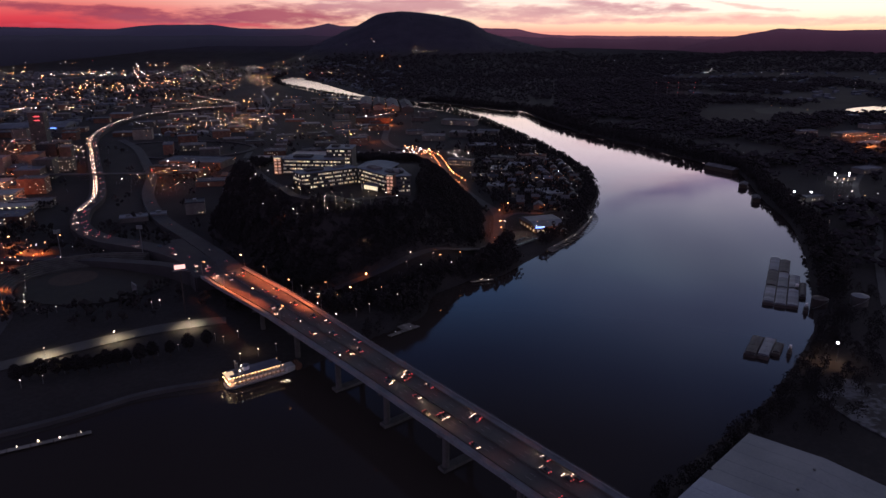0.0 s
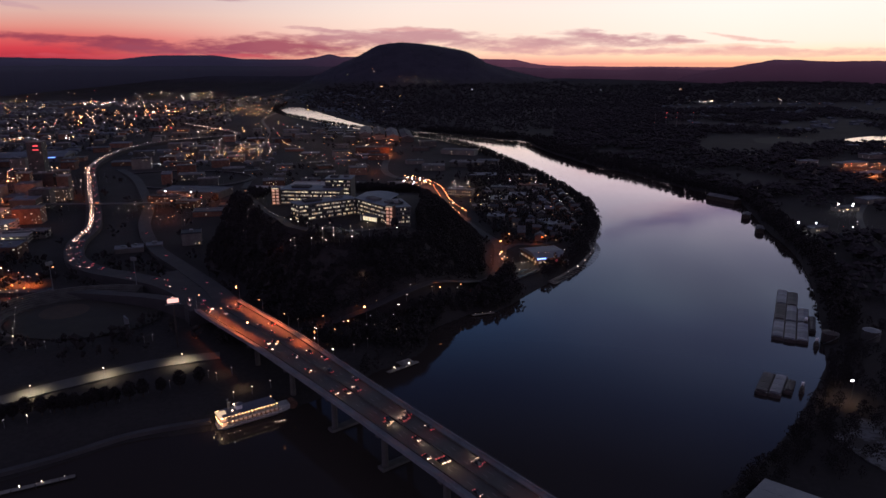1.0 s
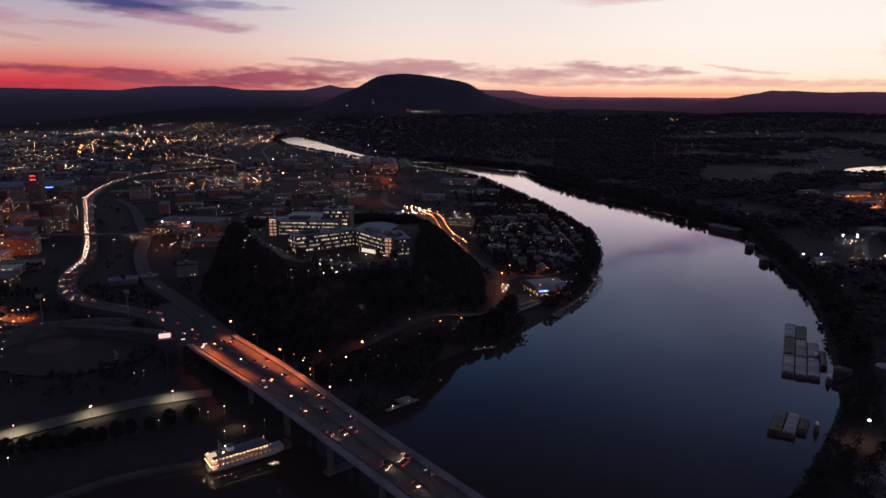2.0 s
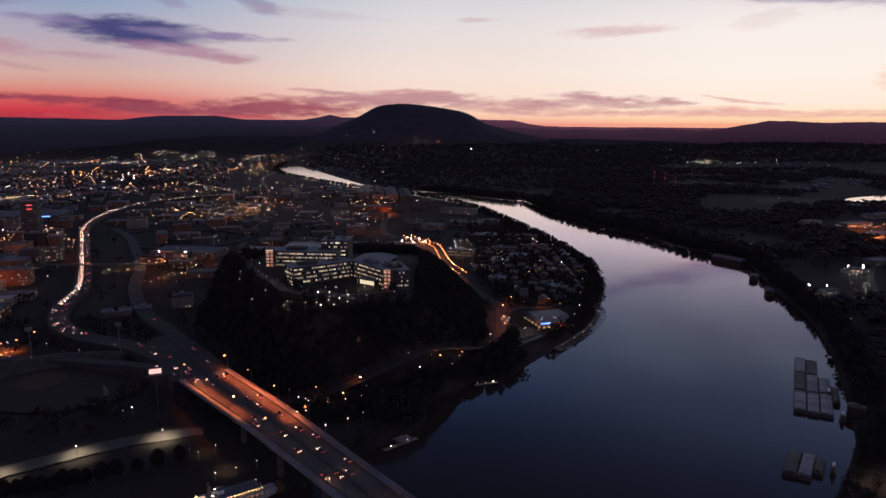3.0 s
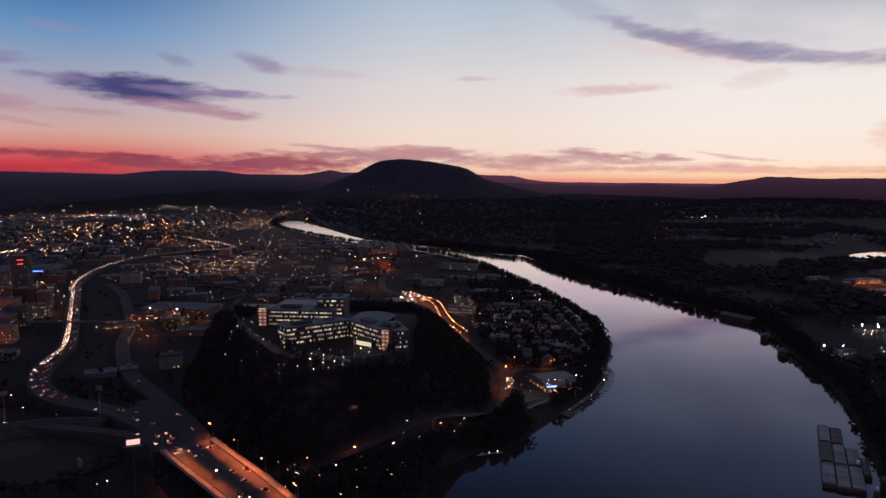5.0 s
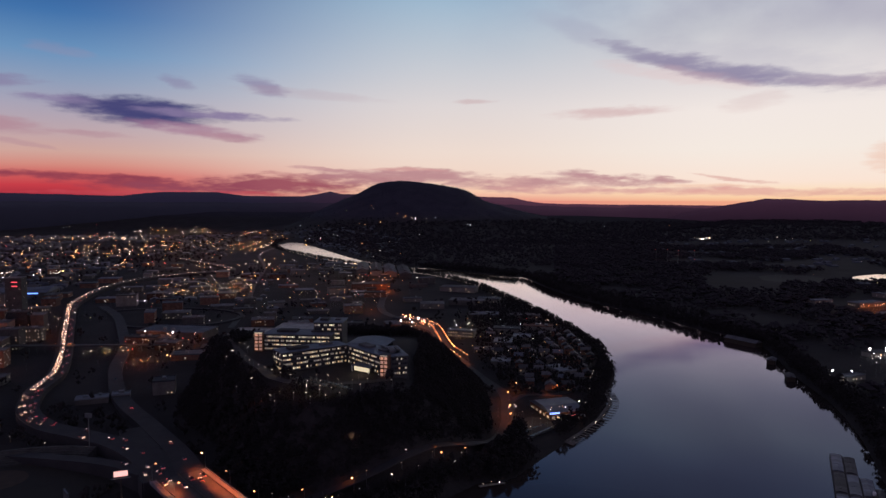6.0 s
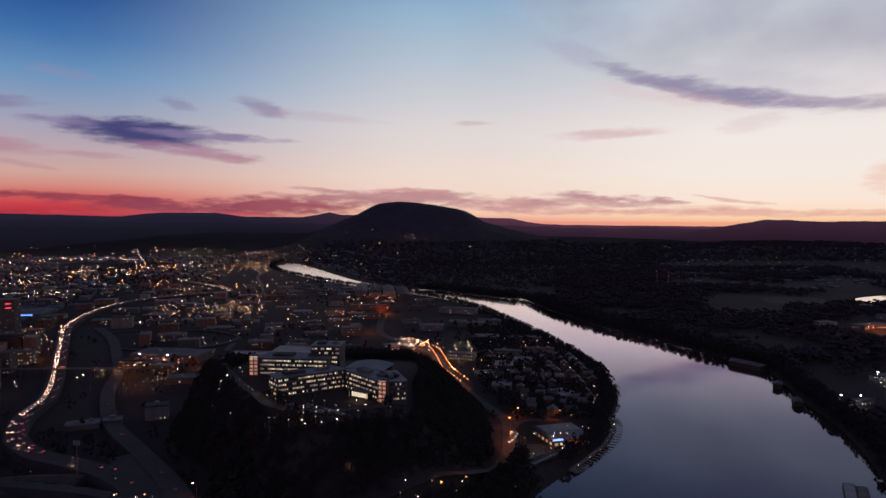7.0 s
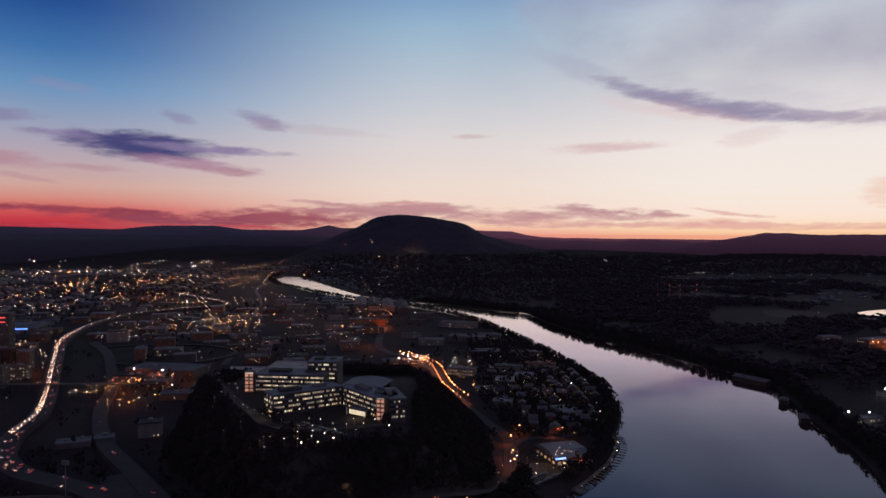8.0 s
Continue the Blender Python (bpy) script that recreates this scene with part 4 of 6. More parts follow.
hill = sample(9600, -245, 50, 455, 840, lambda x, y, d: (hill_rho(x, y) < 1.06) & ~on_campus(x, y) & clear_of_roads(x, y, 6) & (ground_z(x, y, d) > 8) & clear_of_lamps(x, y))
plant("hillside_woods", [hill], NEAR_TREES, (6, 10), "dense dark leafless woods covering the steep hillside")
scrub = sample(8000, -245, 50, 455, 640, lambda x, y, d: (hill_rho(x, y) < 1.06) & ~on_campus(x, y) & clear_of_roads(x, y, 5) & (ground_z(x, y, d) > 8))
plant("hillside_scrub", [scrub], FAR_TREES, (2.0, 3.6), "low dark scrub under the hillside woods", 1.6)


def bank_rows(pts, y0, y1, step, near, far, per, side):
    """Trees in loose rows along a bank, between two distances from the water."""
    p = spline(pts, 12)
    q, h = along(np.c_[p, p[:, 0] * 0], step)
    q, h = np.repeat(q, per, 0), np.radians(np.repeat(h, per))
    off = rng.uniform(near, far, len(q)) * side
    x, y = q[:, 0] - off * np.sin(h) + rng.normal(0, step / 2, len(q)), q[:, 1] + off * np.cos(h) + rng.normal(0, step / 2, len(q))
    d = shore(x, y)
    ok = (y > y0) & (y < y1) & (d > near * 0.6) & (d < far * 1.6)
    return x[ok], y[ok], d[ok]


town_side, far_side = CITY_BANK[11:27], FAR_BANK[3:26]
bank = [bank_rows(town_side, 590, 1000, 4.5, 3, 15, 3, 1), bank_rows(town_side, 980, 1900, 6, 3, 30, 4, 1), bank_rows(CITY_BANK[6:15], 395, 600, 5, 2, 9, 1, 1),
        sample(2000, -150, 60, 430, 600, lambda x, y, d: (hill_rho(x, y) < 1.3) & (ground_z(x, y, d) < 12) & clear_of_roads(x, y, 8))]
bank.append(bank_rows(CITY_BANK[25:33], 1880, 3200, 12, 3, 26, 5, 1))
plant("riverbank_trees", bank, NEAR_TREES, (7, 13), "bushy dark trees along the town bank of the river")
fine = [np.concatenate(c) for c in zip(bank_rows(far_side, 215, 470, 5, 4, 16, 3, 1), bank_rows(far_side, 280, 470, 6, 14, 42, 3, 1))]
open_ = (np.hypot(fine[0] - 225, fine[1] - 354) > 11) & (np.hypot(fine[0] - 257, fine[1] - 436) > 11) & (np.hypot(fine[0] - 285, fine[1] - 436) > 14)
plant("near_bank_trees", [tuple(c[open_] for c in fine)], FINE_TREES, (6, 11), "thin brown trees and scrub along the near bank")
east = [bank_rows(far_side, 465, 960, 4.5, 5, 24, 4, 1), bank_rows(far_side, 940, 1950, 6, 1.5, 12, 3, 1), bank_rows(far_side, 940, 1950, 7, 10, 60, 5, 1)]
plant("far_bank_trees", east, NEAR_TREES, (8, 15), "dark trees crowding the opposite river bank")


def in_field(x, y):
    return ((x - 760) / 130) ** 2 + ((y - 1660) / 130) ** 2 < 1


wild = [sample(8600, 230, 1500, 950, 2700, lambda x, y, d: (d > 40) & ~in_field(x, y) & (x > 0.16 * y) & (vnoise(x / 160, y / 160, 31) > -0.25) & ((x < 640) | (y > 1300)) & ((x < 900) | (d > 75) | (y > 1800))),
        sample(900, 330, 760, 480, 1100, lambda x, y, d: (d > 25) & (vnoise(x / 70, y / 70, 32) > 0.05)),
        sample(7000, -620, 2300, 2900, 4300, lambda x, y, d: (d > 2) & (x > -0.24 * y + 60) & (ground_z(x, y, d) < 75)),
        sample(2400, -420, 900, 1880, 3100, lambda x, y, d: (d > 2) & (x > -0.30 * y + 430) & (x < 0.32 * y))]
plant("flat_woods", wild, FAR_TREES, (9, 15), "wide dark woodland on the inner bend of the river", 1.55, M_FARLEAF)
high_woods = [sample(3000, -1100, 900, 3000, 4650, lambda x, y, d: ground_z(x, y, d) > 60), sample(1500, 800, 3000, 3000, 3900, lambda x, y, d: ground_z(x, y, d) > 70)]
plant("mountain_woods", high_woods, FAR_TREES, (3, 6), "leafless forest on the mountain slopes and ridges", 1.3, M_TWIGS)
town = [sample(2600, -1500, 120, 560, 2600, lambda x, y, d: (hill_rho(x, y) > 1.05) & clear_of_roads(x, y, 16) & ~before_lake(x, y) & (vnoise(x / 110, y / 110, 33) > -0.1)),
        sample(1000, 40, 185, 690, 1250, lambda x, y, d: (d > 12) & clear_of_roads(x, y, 9)), sample(60, -200, -30, 505, 600, lambda x, y, d: (y < 548) & clear_of_roads(x, y, 6)),
        sample(500, -420, -120, 400, 640, lambda x, y, d: clear_of_roads(x, y, 16) & (np.hypot((x + 265) / 62, (y - 485) / 52) > 1) & (d > 60)),
        sample(1500, -1300, -250, 2000, 3700, lambda x, y, d: (d > 5) & ~before_lake(x, y))]
plant("town_trees", town, FAR_TREES, (6, 12), "scattered bare trees between the streets", 0.8)


def round_tree(seed, label, tall):
    """A single tree with a forked trunk and a crown of many small leaf tufts."""
    r = random.Random(seed)
    t = new("tree")
    tagged(t, label, "tree", "riverfront avenue trees")
    tr = bms()
    tube(tr, 0, 0, -0.4, 0.28, 0.17, tall * 0.38, 7)
    for _ in range(7):
        a, e = r.random() * 6.28, r.uniform(0.5, 1.1)
        s = Vector((0, 0, tall * r.uniform(0.25, 0.36)))
        bar(tr, s, s + Vector((math.cos(a) * math.cos(e), math.sin(a) * math.cos(e), math.sin(e))) * tall * r.uniform(0.3, 0.48), 0.06, 4)
    part("trunk", tr, M_BARK, t)
    v, f, n = [], [], 0
    for _ in range(640):
        h = r.random()
        rad = tall * 0.31 * math.sin(math.pi * (0.15 + 0.8 * h)) ** 0.7 * r.random() ** 0.4
        a = r.random() * 6.28
        c = Vector((rad * math.cos(a), rad * math.sin(a), tall * (0.28 + 0.7 * h)))
        p = [c + Vector((r.gauss(0, 1), r.gauss(0, 1), r.gauss(0, 0.8))) * 0.40 for _ in range(4)]
        v += [tuple(q) for q in p]
        f += [(n, n + 1, n + 2), (n, n + 2, n + 3), (n, n + 3, n + 1)]
        n += 4
    c = new("crown", mesh_data("crown", v, f, M_LEAF))
    c.parent = t
    return t


avenue = [round_tree(s, "round-headed dark tree in a row by the lit car park", h) for s, h in ((1, 11.2), (2, 9.8), (3, 12.0))]
avenue_at = spline([(-233, 331), (-216, 340), (-200, 345), (-188, 353), (-170, 361), (-145, 376)], 6)
for i, (x, y) in enumerate(avenue_at[::2]):
    x, y = x + rng.uniform(-1.0, 1.0), y + rng.uniform(-1.0, 1.0)
    m = pose(x, y, gz(x, y), 0, 0, rng.uniform(0, 360))
    if i < 3:
        avenue[i].matrix_basis = m
    else:
        copy_thing(avenue[i % 3], m)


# ---- barges, docks, yard and warehouse ----
def barge_fleet(x, y, heading, rows, long, wide):
    """Covered river barges moored side by side; rows: along, across, dark or pale, length and width factors."""
    a = radians(heading)
    u, v = (math.cos(a), math.sin(a)), (math.sin(a), -math.cos(a))
    for au, av, dark, fl, fw in rows:
        L, W = long * fl - 0.5, wide * fw - 0.1
        cx, cy = x + u[0] * (au + L / 2) + v[0] * (av + W / 2), y + u[1] * (au + L / 2) + v[1] * (av + W / 2)
        b = thing("barge", cx, cy, 0, heading, ("dark rusty river barge with closed covers" if dark else "grey river barge with ribbed pale covers") + " moored in a raft", "barge", "moored barges")
        h = bms()
        loft(h, [-L / 2, -L / 2 + 2.5, L / 2 - 2.5, L / 2], lambda s: [(-W / 2, 1.9), (-W / 2, -0.2 if abs(s) > L / 2 - 1 else -1.5), (W / 2, -0.2 if abs(s) > L / 2 - 1 else -1.5), (W / 2, 1.9)])
        part("hull", h, M_HULL, b)
        n = max(3, int(L / 4.2))
        for i in range(n):
            c = bms()
            w = (L - 4) / n
            loft(c, [-w / 2 + 0.05, w / 2 - 0.05], lambda s: [(-W / 2 + 0.4, 1.9), (W / 2 - 0.4, 1.9), (W / 2 - 0.5, 2.6), (0, 3.1 + 0.1 * (i % 2)), (-W / 2 + 0.5, 2.6)])
            ob = part("hatch_cover", c, M_HATCHD if dark else M_HATCH, b)
            ob.location.x = -L / 2 + 2 + w * (i + 0.5)
        for sx in (-1, 1):
            for sy in (-1, 1):
                part("bollard", tube(bms(), sx * (L / 2 - 0.9), sy * (W / 2 - 0.7), 1.9, 0.2, 0.25, 0.6, 6), M_STEEL, b)


barge_fleet(225, 452, 62.8, [(0, 0, False, 1, 1), (38, 0, True, 1, 1), (76, 0, False, 1, 1), (-1, 7.7, False, 1, 1), (37, 7.7, False, 1, 1), (75, 7.7, True, 0.95, 1),
                             (0, 15.4, False, 1, 1), (38, 15.4, False, 0.9, 1), (24, 23.1, True, 0.85, 0.6)], 38, 7.6)
barge_fleet(178, 371, 57, [(0, 0, True, 1, 1), (1, 6.9, False, 1, 1), (9, 13.8, True, 0.6, 0.7)], 31, 6.8)


def work_boat(x, y, heading, long=13):
    b = thing("work_boat", x, y, 0, heading, "small dark towboat lying beside the barges", "boat", "work boats")
    w = long * 0.36
    part("hull", loft(bms(), [-long / 2, long / 4, long / 2], lambda s: [(-w / 2 * (0.6 if s > long / 3 else 1), 1.5), (-w * 0.3, -0.6), (w * 0.3, -0.6), (w / 2 * (0.6 if s > long / 3 else 1), 1.5)]), M_HULL, b)
    part("cabin", box(bms(), -1, 0, 1.5, long * 0.5, w * 0.6, 2.2, bevel=0.15), M_WALL, b)
    part("wheelhouse", box(bms(), 0.5, 0, 3.7, long * 0.2, w * 0.5, 1.9, bevel=0.15), M_WHITE, b)
    part("funnel", tube(bms(), -long * 0.25, 0, 3.7, 0.35, 0.3, 1.4), M_STEEL, b)


work_boat(250, 440, 60, 10)
work_boat(262, 478, 65, 10)
work_boat(207, 374, 57, 8)


def quay_shed(x, y, rz, w, d, h, label):
    b = thing("boathouse", x, y, max(0.6, gz(x, y)), rz, label, "boathouse", "sheds on the far bank")
    part("wall", box(bms(), 0, 0, -3, w, d, h + 3), M_BARK, b)
    part("roof", loft(bms(), [-w / 2 - 0.5, w / 2 + 0.5], lambda s: [(-d / 2 - 0.6, h), (d / 2 + 0.6, h), (0, h + d * 0.22)]), M_ROOF, b)
    part("door", box(bms(), 0, -d / 2 - 0.06, -1, w * 0.3, 0.1, h * 0.7), M_STEEL, b)


for qx, qy, qr, qw, qd, qh in ((372, 838, 60, 16, 9, 4), (356, 765, 70, 18, 8, 4), (385, 942, 120, 46, 14, 5)):
    quay_shed(qx, qy, qr, qw, qd, qh, "weathered shed standing at the wooded water's edge")


def plank_dock(x0, y0, x1, y1, wide, label, lamps=0, top=1.1):
    long = math.hypot(x1 - x0, y1 - y0)
    rz = math.degrees(math.atan2(y1 - y0, x1 - x0))
    b = thing("dock", x0, y0, 0, rz, label, "dock", "river docks")
    n = max(2, int(long / 3))
    data = bm_data("plank_panel", box(bms(), 0, 0, top - 0.25, long / n - 0.06, wide, 0.25), M_WOOD)
    for i in range(n):
        piece("plank_panel", data, b, (i + 0.5) * long / n, 0, 0)
    pile = bm_data("pile", tube(bms(), 0, 0, -4, 0.18, 0.15, 5.9 + (top - 1.1), 6), M_BARK)
    for i in range(0, n + 1, 3):
        for s in (-1, 1):
            piece("pile", pile, b, i * long / n, s * (wide / 2 + 0.1), 0)
    for i in range(lamps):
        piece("lamp", DOCK_LAMP, b, (i + 0.5) * long / lamps, wide / 2 - 0.2, top)
    return b


DOCK_LAMP = bm_data("lamp", box(blob(bms(), 0, 0, 0.9, 0.12), 0, 0, 0, 0.08, 0.08, 0.75), L_WHITE)
plank_dock(-212, 269, -172, 289, 2.6, "long grey timber pier with small lamps", 5)
plank_dock(-36, 398, -18, 414, 3.0, "floating pontoon with a few lamps", 2)
plank_dock(-30, 410, -22, 416, 7.0, "broad mooring pontoon below the bank", 0)
plank_dock(20, 497, 37, 503, 2.4, "short lit landing stage", 3)
marina = spline([(154, 719), (151, 686), (135, 646), (114, 611), (97, 587), (89, 577)], 6)
plank_dock(*marina[0], *marina[7], 3.0, "marina walkway with finger piers", 2)
plank_dock(*marina[7], *marina[14], 3.0, "marina walkway with finger piers", 2)
plank_dock(*marina[14], *marina[21], 3.0, "marina walkway with finger piers", 2)
plank_dock(*marina[21], *marina[29], 3.0, "marina walkway with finger piers", 1)
for i in range(1, 30, 1):
    (mx, my), (nx, ny) = marina[i], marina[i - 1]
    dx, dy = mx - nx, my - ny
    k = 8.5 / (math.hypot(dx, dy) + 1e-6)
    plank_dock(mx, my, mx - dy * k * 0.9 + dx * k * 0.2, my + dx * k * 0.9 + dy * k * 0.2, 1.2, "narrow finger pier of the marina")


def warehouse():
    b = thing("warehouse", 137, 269, 2.6, -136, "large warehouse with a pale low-pitched metal roof by the river", "warehouse")
    w, d, h = 82, 62, 9.5
    part("wall", box(bms(), w / 2, d / 2, -3, w - 0.6, d - 0.6, h + 3), M_WALL, b)
    n = 9
    for i in range(n):
        p = bms()
        e = w / n
        loft(p, [i * e + 0.05, (i + 1) * e - 0.05], lambda s: [(-0.4, h), (d + 0.4, h), (d + 0.4, h + 0.3), (d * 0.5, h + 2.6), (-0.4, h + 0.3)])
        part("roof_panel", p, M_METALROOF if i < 5 else M_BLUEMETAL, b, "" if i < 5 else "bluish metal roof sheet")
    for i in range(4):
        part("roof_vent", tube(bms(), 12 + i * 18, d / 2, h + 2.4, 0.6, 0.6, 1.2, 8), M_STEEL, b)
    for i in range(3):
        part("loading_door", box(bms(), 16 + i * 22, -0.1 + 0.35, 0, 5, 0.25, 5), M_STEEL, b)


warehouse()
ribbon("gravel_yard", [(206, 330, 30), (226, 304, 62), (257, 272, 84), (300, 244, 70), (360, 210, 50)], 40, M_GRAVEL, "patchy gravel yard with puddles and dirt", lift=0.05)


def storage_tank(x, y, r, h, label, mat):
    b = thing("storage_tank", x, y, gz(x, y) - 0.2, 0, label, "tank", "storage tanks")
    part("shell", tube(bms(), 0, 0, 0, r, r, h, 32), mat, b)
    part("roof", tube(bms(), 0, 0, h, r + 0.1, r * 0.15, 1.1, 32), M_METALROOF if mat is M_DARKCONC else mat, b)
    st = bms()
    for k in range(14):
        a = k * 0.12
        box(st, (r + 0.5) * math.cos(a + 3.6), (r + 0.5) * math.sin(a + 3.6), k * h / 14, 0.9, 0.9, 0.15, math.degrees(a + 3.6))
    part("stair", st, M_STEEL, b)


storage_tank(262, 446, 5.4, 7, "dark rusty cylindrical storage tank", M_HULL)
storage_tank(289, 445, 5.6, 7, "grey cylindrical storage tank with a pale cone roof", M_DARKCONC)


# ---- street lamps ----
def lamp_template(name, tall, arm, glow_mat, head, label, group):
    t = new(name)
    tagged(t, label, "street lamp", group)
    p = bms()
    tube(p, 0, 0, -0.5, 0.14, 0.08, tall + 0.5, 6)
    if arm:
        bar(p, (0, 0, tall - 0.1), (arm, 0, tall + 0.2), 0.05, 5)
    part("pole", p, M_STEEL, t)
    part("lamp_head", blob(bms(), arm, 0, tall + 0.05, head, 2, (1, 1, 0.8)), glow_mat, t)
    return t


LAMPS = {}


def street_lamp(x, y, kind, rz=0.0, z=None):
    z = max(gz(x, y), 0) if z is None else z
    m = pose(x, y, z, 0, 0, rz)
    if kind not in LAMPS:
        spec = {"bridge": ("street_lamp", 11, 2.2, L_SODIUM, 0.42, "tall sodium street lamp on the bridge edge", "bridge lamps"),
                "sodium": ("street_lamp", 9, 1.2, L_SODIUM, 0.46, "orange sodium street lamp", "sodium lamps"),
                "white": ("street_lamp", 6, 0, L_WHITE, 0.23, "white globe path lamp", "path lamps"),
                "small": ("street_lamp", 4.5, 0, L_WHITE, 0.17, "small warm path lamp", "small path lamps"),
                "flood": ("flood_lamp", 12, 0.8, L_COOL, 0.75, "tall bright flood lamp", "flood lamps")}[kind]
        LAMPS[kind] = lamp_template(*spec)
        LAMPS[kind].matrix_basis = m
        return LAMPS[kind]
    return copy_thing(LAMPS[kind], m)


def shine(x, y, z, rgb, watts, cone=0, radius=0.4):
    """The light of a lamp, or added fill with no lamp; cone: hooded, shining downwards."""
    d = bpy.data.lights.new("lamp_or_fill_light", "SPOT" if cone else "POINT")
    d.color, d.energy, d.shadow_soft_size = rgb, watts, radius
    if cone:
        d.spot_size, d.spot_blend = radians(cone), 0.9
    ob = new("lamp_or_fill_light", d)
    ob.location = (x, y, z)
    return ob


ORANGE, WARM, COOL = (1.0, 0.19, 0.035), (1.0, 0.55, 0.25), (0.95, 0.95, 1.0)
SODIUM, crnd0 = (1.0, 0.19, 0.055), random.Random(12)
# sodium lamps where the bridge lands, hooded over the outer lanes
for side in (1, -1):
    for i, x in enumerate(range(-8, 136, 10)):
        if i % 4 == 1:
            street_lamp(*on_bridge(x, side * (deck_half(x) - 0.9))[:2], "bridge", BRIDGE_TURN - 90 * side, deck_z(x))
        fade = float(smooth(-16, 8, x) * (1 - smooth(100, 136, x))) if side > 0 else float(smooth(0, 22, x) * (1 - smooth(66, 104, x)))
        shine(*on_bridge(x + crnd0.uniform(-3, 3), side * (deck_half(x) - 4.2), 9.0), SODIUM, 17000 * crnd0.uniform(0.6, 1.3) * fade + 60, 92)
    # faint orange fill with no lamps, added to warm the rest of the deck
    for x in range(120, 390, 30):
        shine(*on_bridge(x, side * (deck_half(x) - 6.0), 9.0), SODIUM, 350, 120)
# waterfront car park
for x, y, watts in ((-233, 360, 17000), (-203, 383, 15000), (-164, 403, 19000)):
    street_lamp(x, y, "white")
    shine(x, y, gz(x, y) + 8.5, (1.0, 0.82, 0.52), watts, 140)
# riverside paths
for x, y in ((-72, 415), (-60, 424), (-52, 433), (-43, 442), (-34, 451), (-24, 460), (-8, 478), (-58, 462), (-96, 452), (-104, 462)):
    street_lamp(x, y, "white")
for x, y in ((-228, 327), (-219, 332), (-213, 343), (-182, 356), (-170, 366), (-160, 372), (-142, 385), (-136, 382), (-129, 389), (-120, 361), (-111, 367), (-102, 374)):
    street_lamp(x, y, "small")
q, _ = along(np.c_[spline([(-100, 430), (-70, 442), (-42, 466), (-15, 492), (12, 514), (42, 530), (62, 562)], 8), np.zeros(49)], 8.0)
for x, y, _ in q:
    street_lamp(x + crnd0.uniform(-5, 5), y + crnd0.uniform(-5, 7), "small")
# boulevard in two rows, and the streets below the hill
for s, off in ((0, 6.2), (1, -6.2)):
    q, h = along(street_path, 12.0, 4.0 + 6 * s)
    for (x, y, z), a in zip(q, h):
        if y < 1080:
            street_lamp(x - off * math.sin(radians(a)), y + off * math.cos(radians(a)), "sodium", a - 90 * (1 if off > 0 else -1))
q, h = along(street_path, 24.0, 6.0)
for (x, y, z) in q[:12]:
    shine(x, y, z + 9, ORANGE, 8000, 120)
for x, y, w in ((49, 632, 4200), (51, 668, 4200), (48, 612, 2600), (8, 520, 1200), (-8, 500, 900), (-62, 472, 700), (-90, 462, 700), (100, 698, 6000), (62, 700, 7000)):
    street_lamp(x + 5, y, "sodium", 180)
    shine(x, y, gz(x, y) + 9, ORANGE, w, 165)
# the lamp-lit corner and walks round the ballpark
ribbon("road_ballpark", [(-470, 600, 10), (-400, 582, 10), (-356, 556, 12), (-346, 520, 10), (-334, 482, 10), (-316, 452, 10), (-294, 420, 10), (-280, 380, 10)], 10, M_ASPHALT, "street bending round the ballpark")
for x, y in ((-349, 551), (-342, 559), (-384, 577), (-340, 580), (-345, 530), (-345, 505), (-332, 480)):
    street_lamp(x, y, "sodium", 200)
for x, y, w in ((-347, 556, 42000), (-384, 577, 30000), (-365, 557, 30000), (-348, 512, 24000), (-336, 485, 12000), (-320, 458, 12000), (-298, 426, 9000)):
    shine(x, y, gz(x, y) + 9, ORANGE, w, 130)
for x, y in ((-329, 504), (-320, 490), (-312, 475), (-303, 461), (-296, 447), (-288, 434), (-281, 422), (-272, 421), (-266, 423), (-261, 424), (-322, 563), (-305, 556), (-288, 548), (-200, 432), (-196, 436)):
    street_lamp(x, y, "small")
# hilltop lamps
for x, y in HILL_LAMPS:
    street_lamp(x, y, "small")
shine(-132, 538, gz(-132, 538) + 6, (1.0, 0.16, 0.06), 1500, 150)
for x, y, w in ((-140, 570, 700), (-126, 554, 700), (-94, 512, 900), (-76, 510, 900), (-62, 552, 1600), (-110, 528, 700)):
    shine(x, y, gz(x, y) + 7, (1.0, 0.72, 0.45), w, 150)
# glow on the ground by the landing
shine(-118, 372, gz(-118, 372) + 6, (1.0, 0.66, 0.36), 1600, 150)
shine(-136, 388, gz(-136, 388) + 6, (1.0, 0.66, 0.36), 700, 150)
for x, y, w in ((-47, 463, 1200), (-78, 453, 500), (-60, 488, 1000), (-30, 470, 500)):
    shine(x, y, gz(x, y) + 6, (1.0, 0.60, 0.32), w, 150)
# yard flood lamp, its ground lit
street_lamp(226, 358, "flood", 160)
shine(221, 357, gz(226, 358) + 10.5, (1.0, 0.58, 0.28), 4500, 165)
for x, y in ((388, 746), (405, 742), (482, 836), (490, 820), (498, 833), (400, 705), (357, 646), (372, 640)):
    street_lamp(x, y, "flood" if y > 735 else "white")
    if y > 735:
        shine(x, y, gz(x, y) + 11.5, COOL, 3000, 140)
for x, y in ((-344, 922), (-880, 1860), (-382, 930)):
    street_lamp(x, y, "flood")
    shine(x, y, gz(x, y) + 12, COOL, 16000, 140)


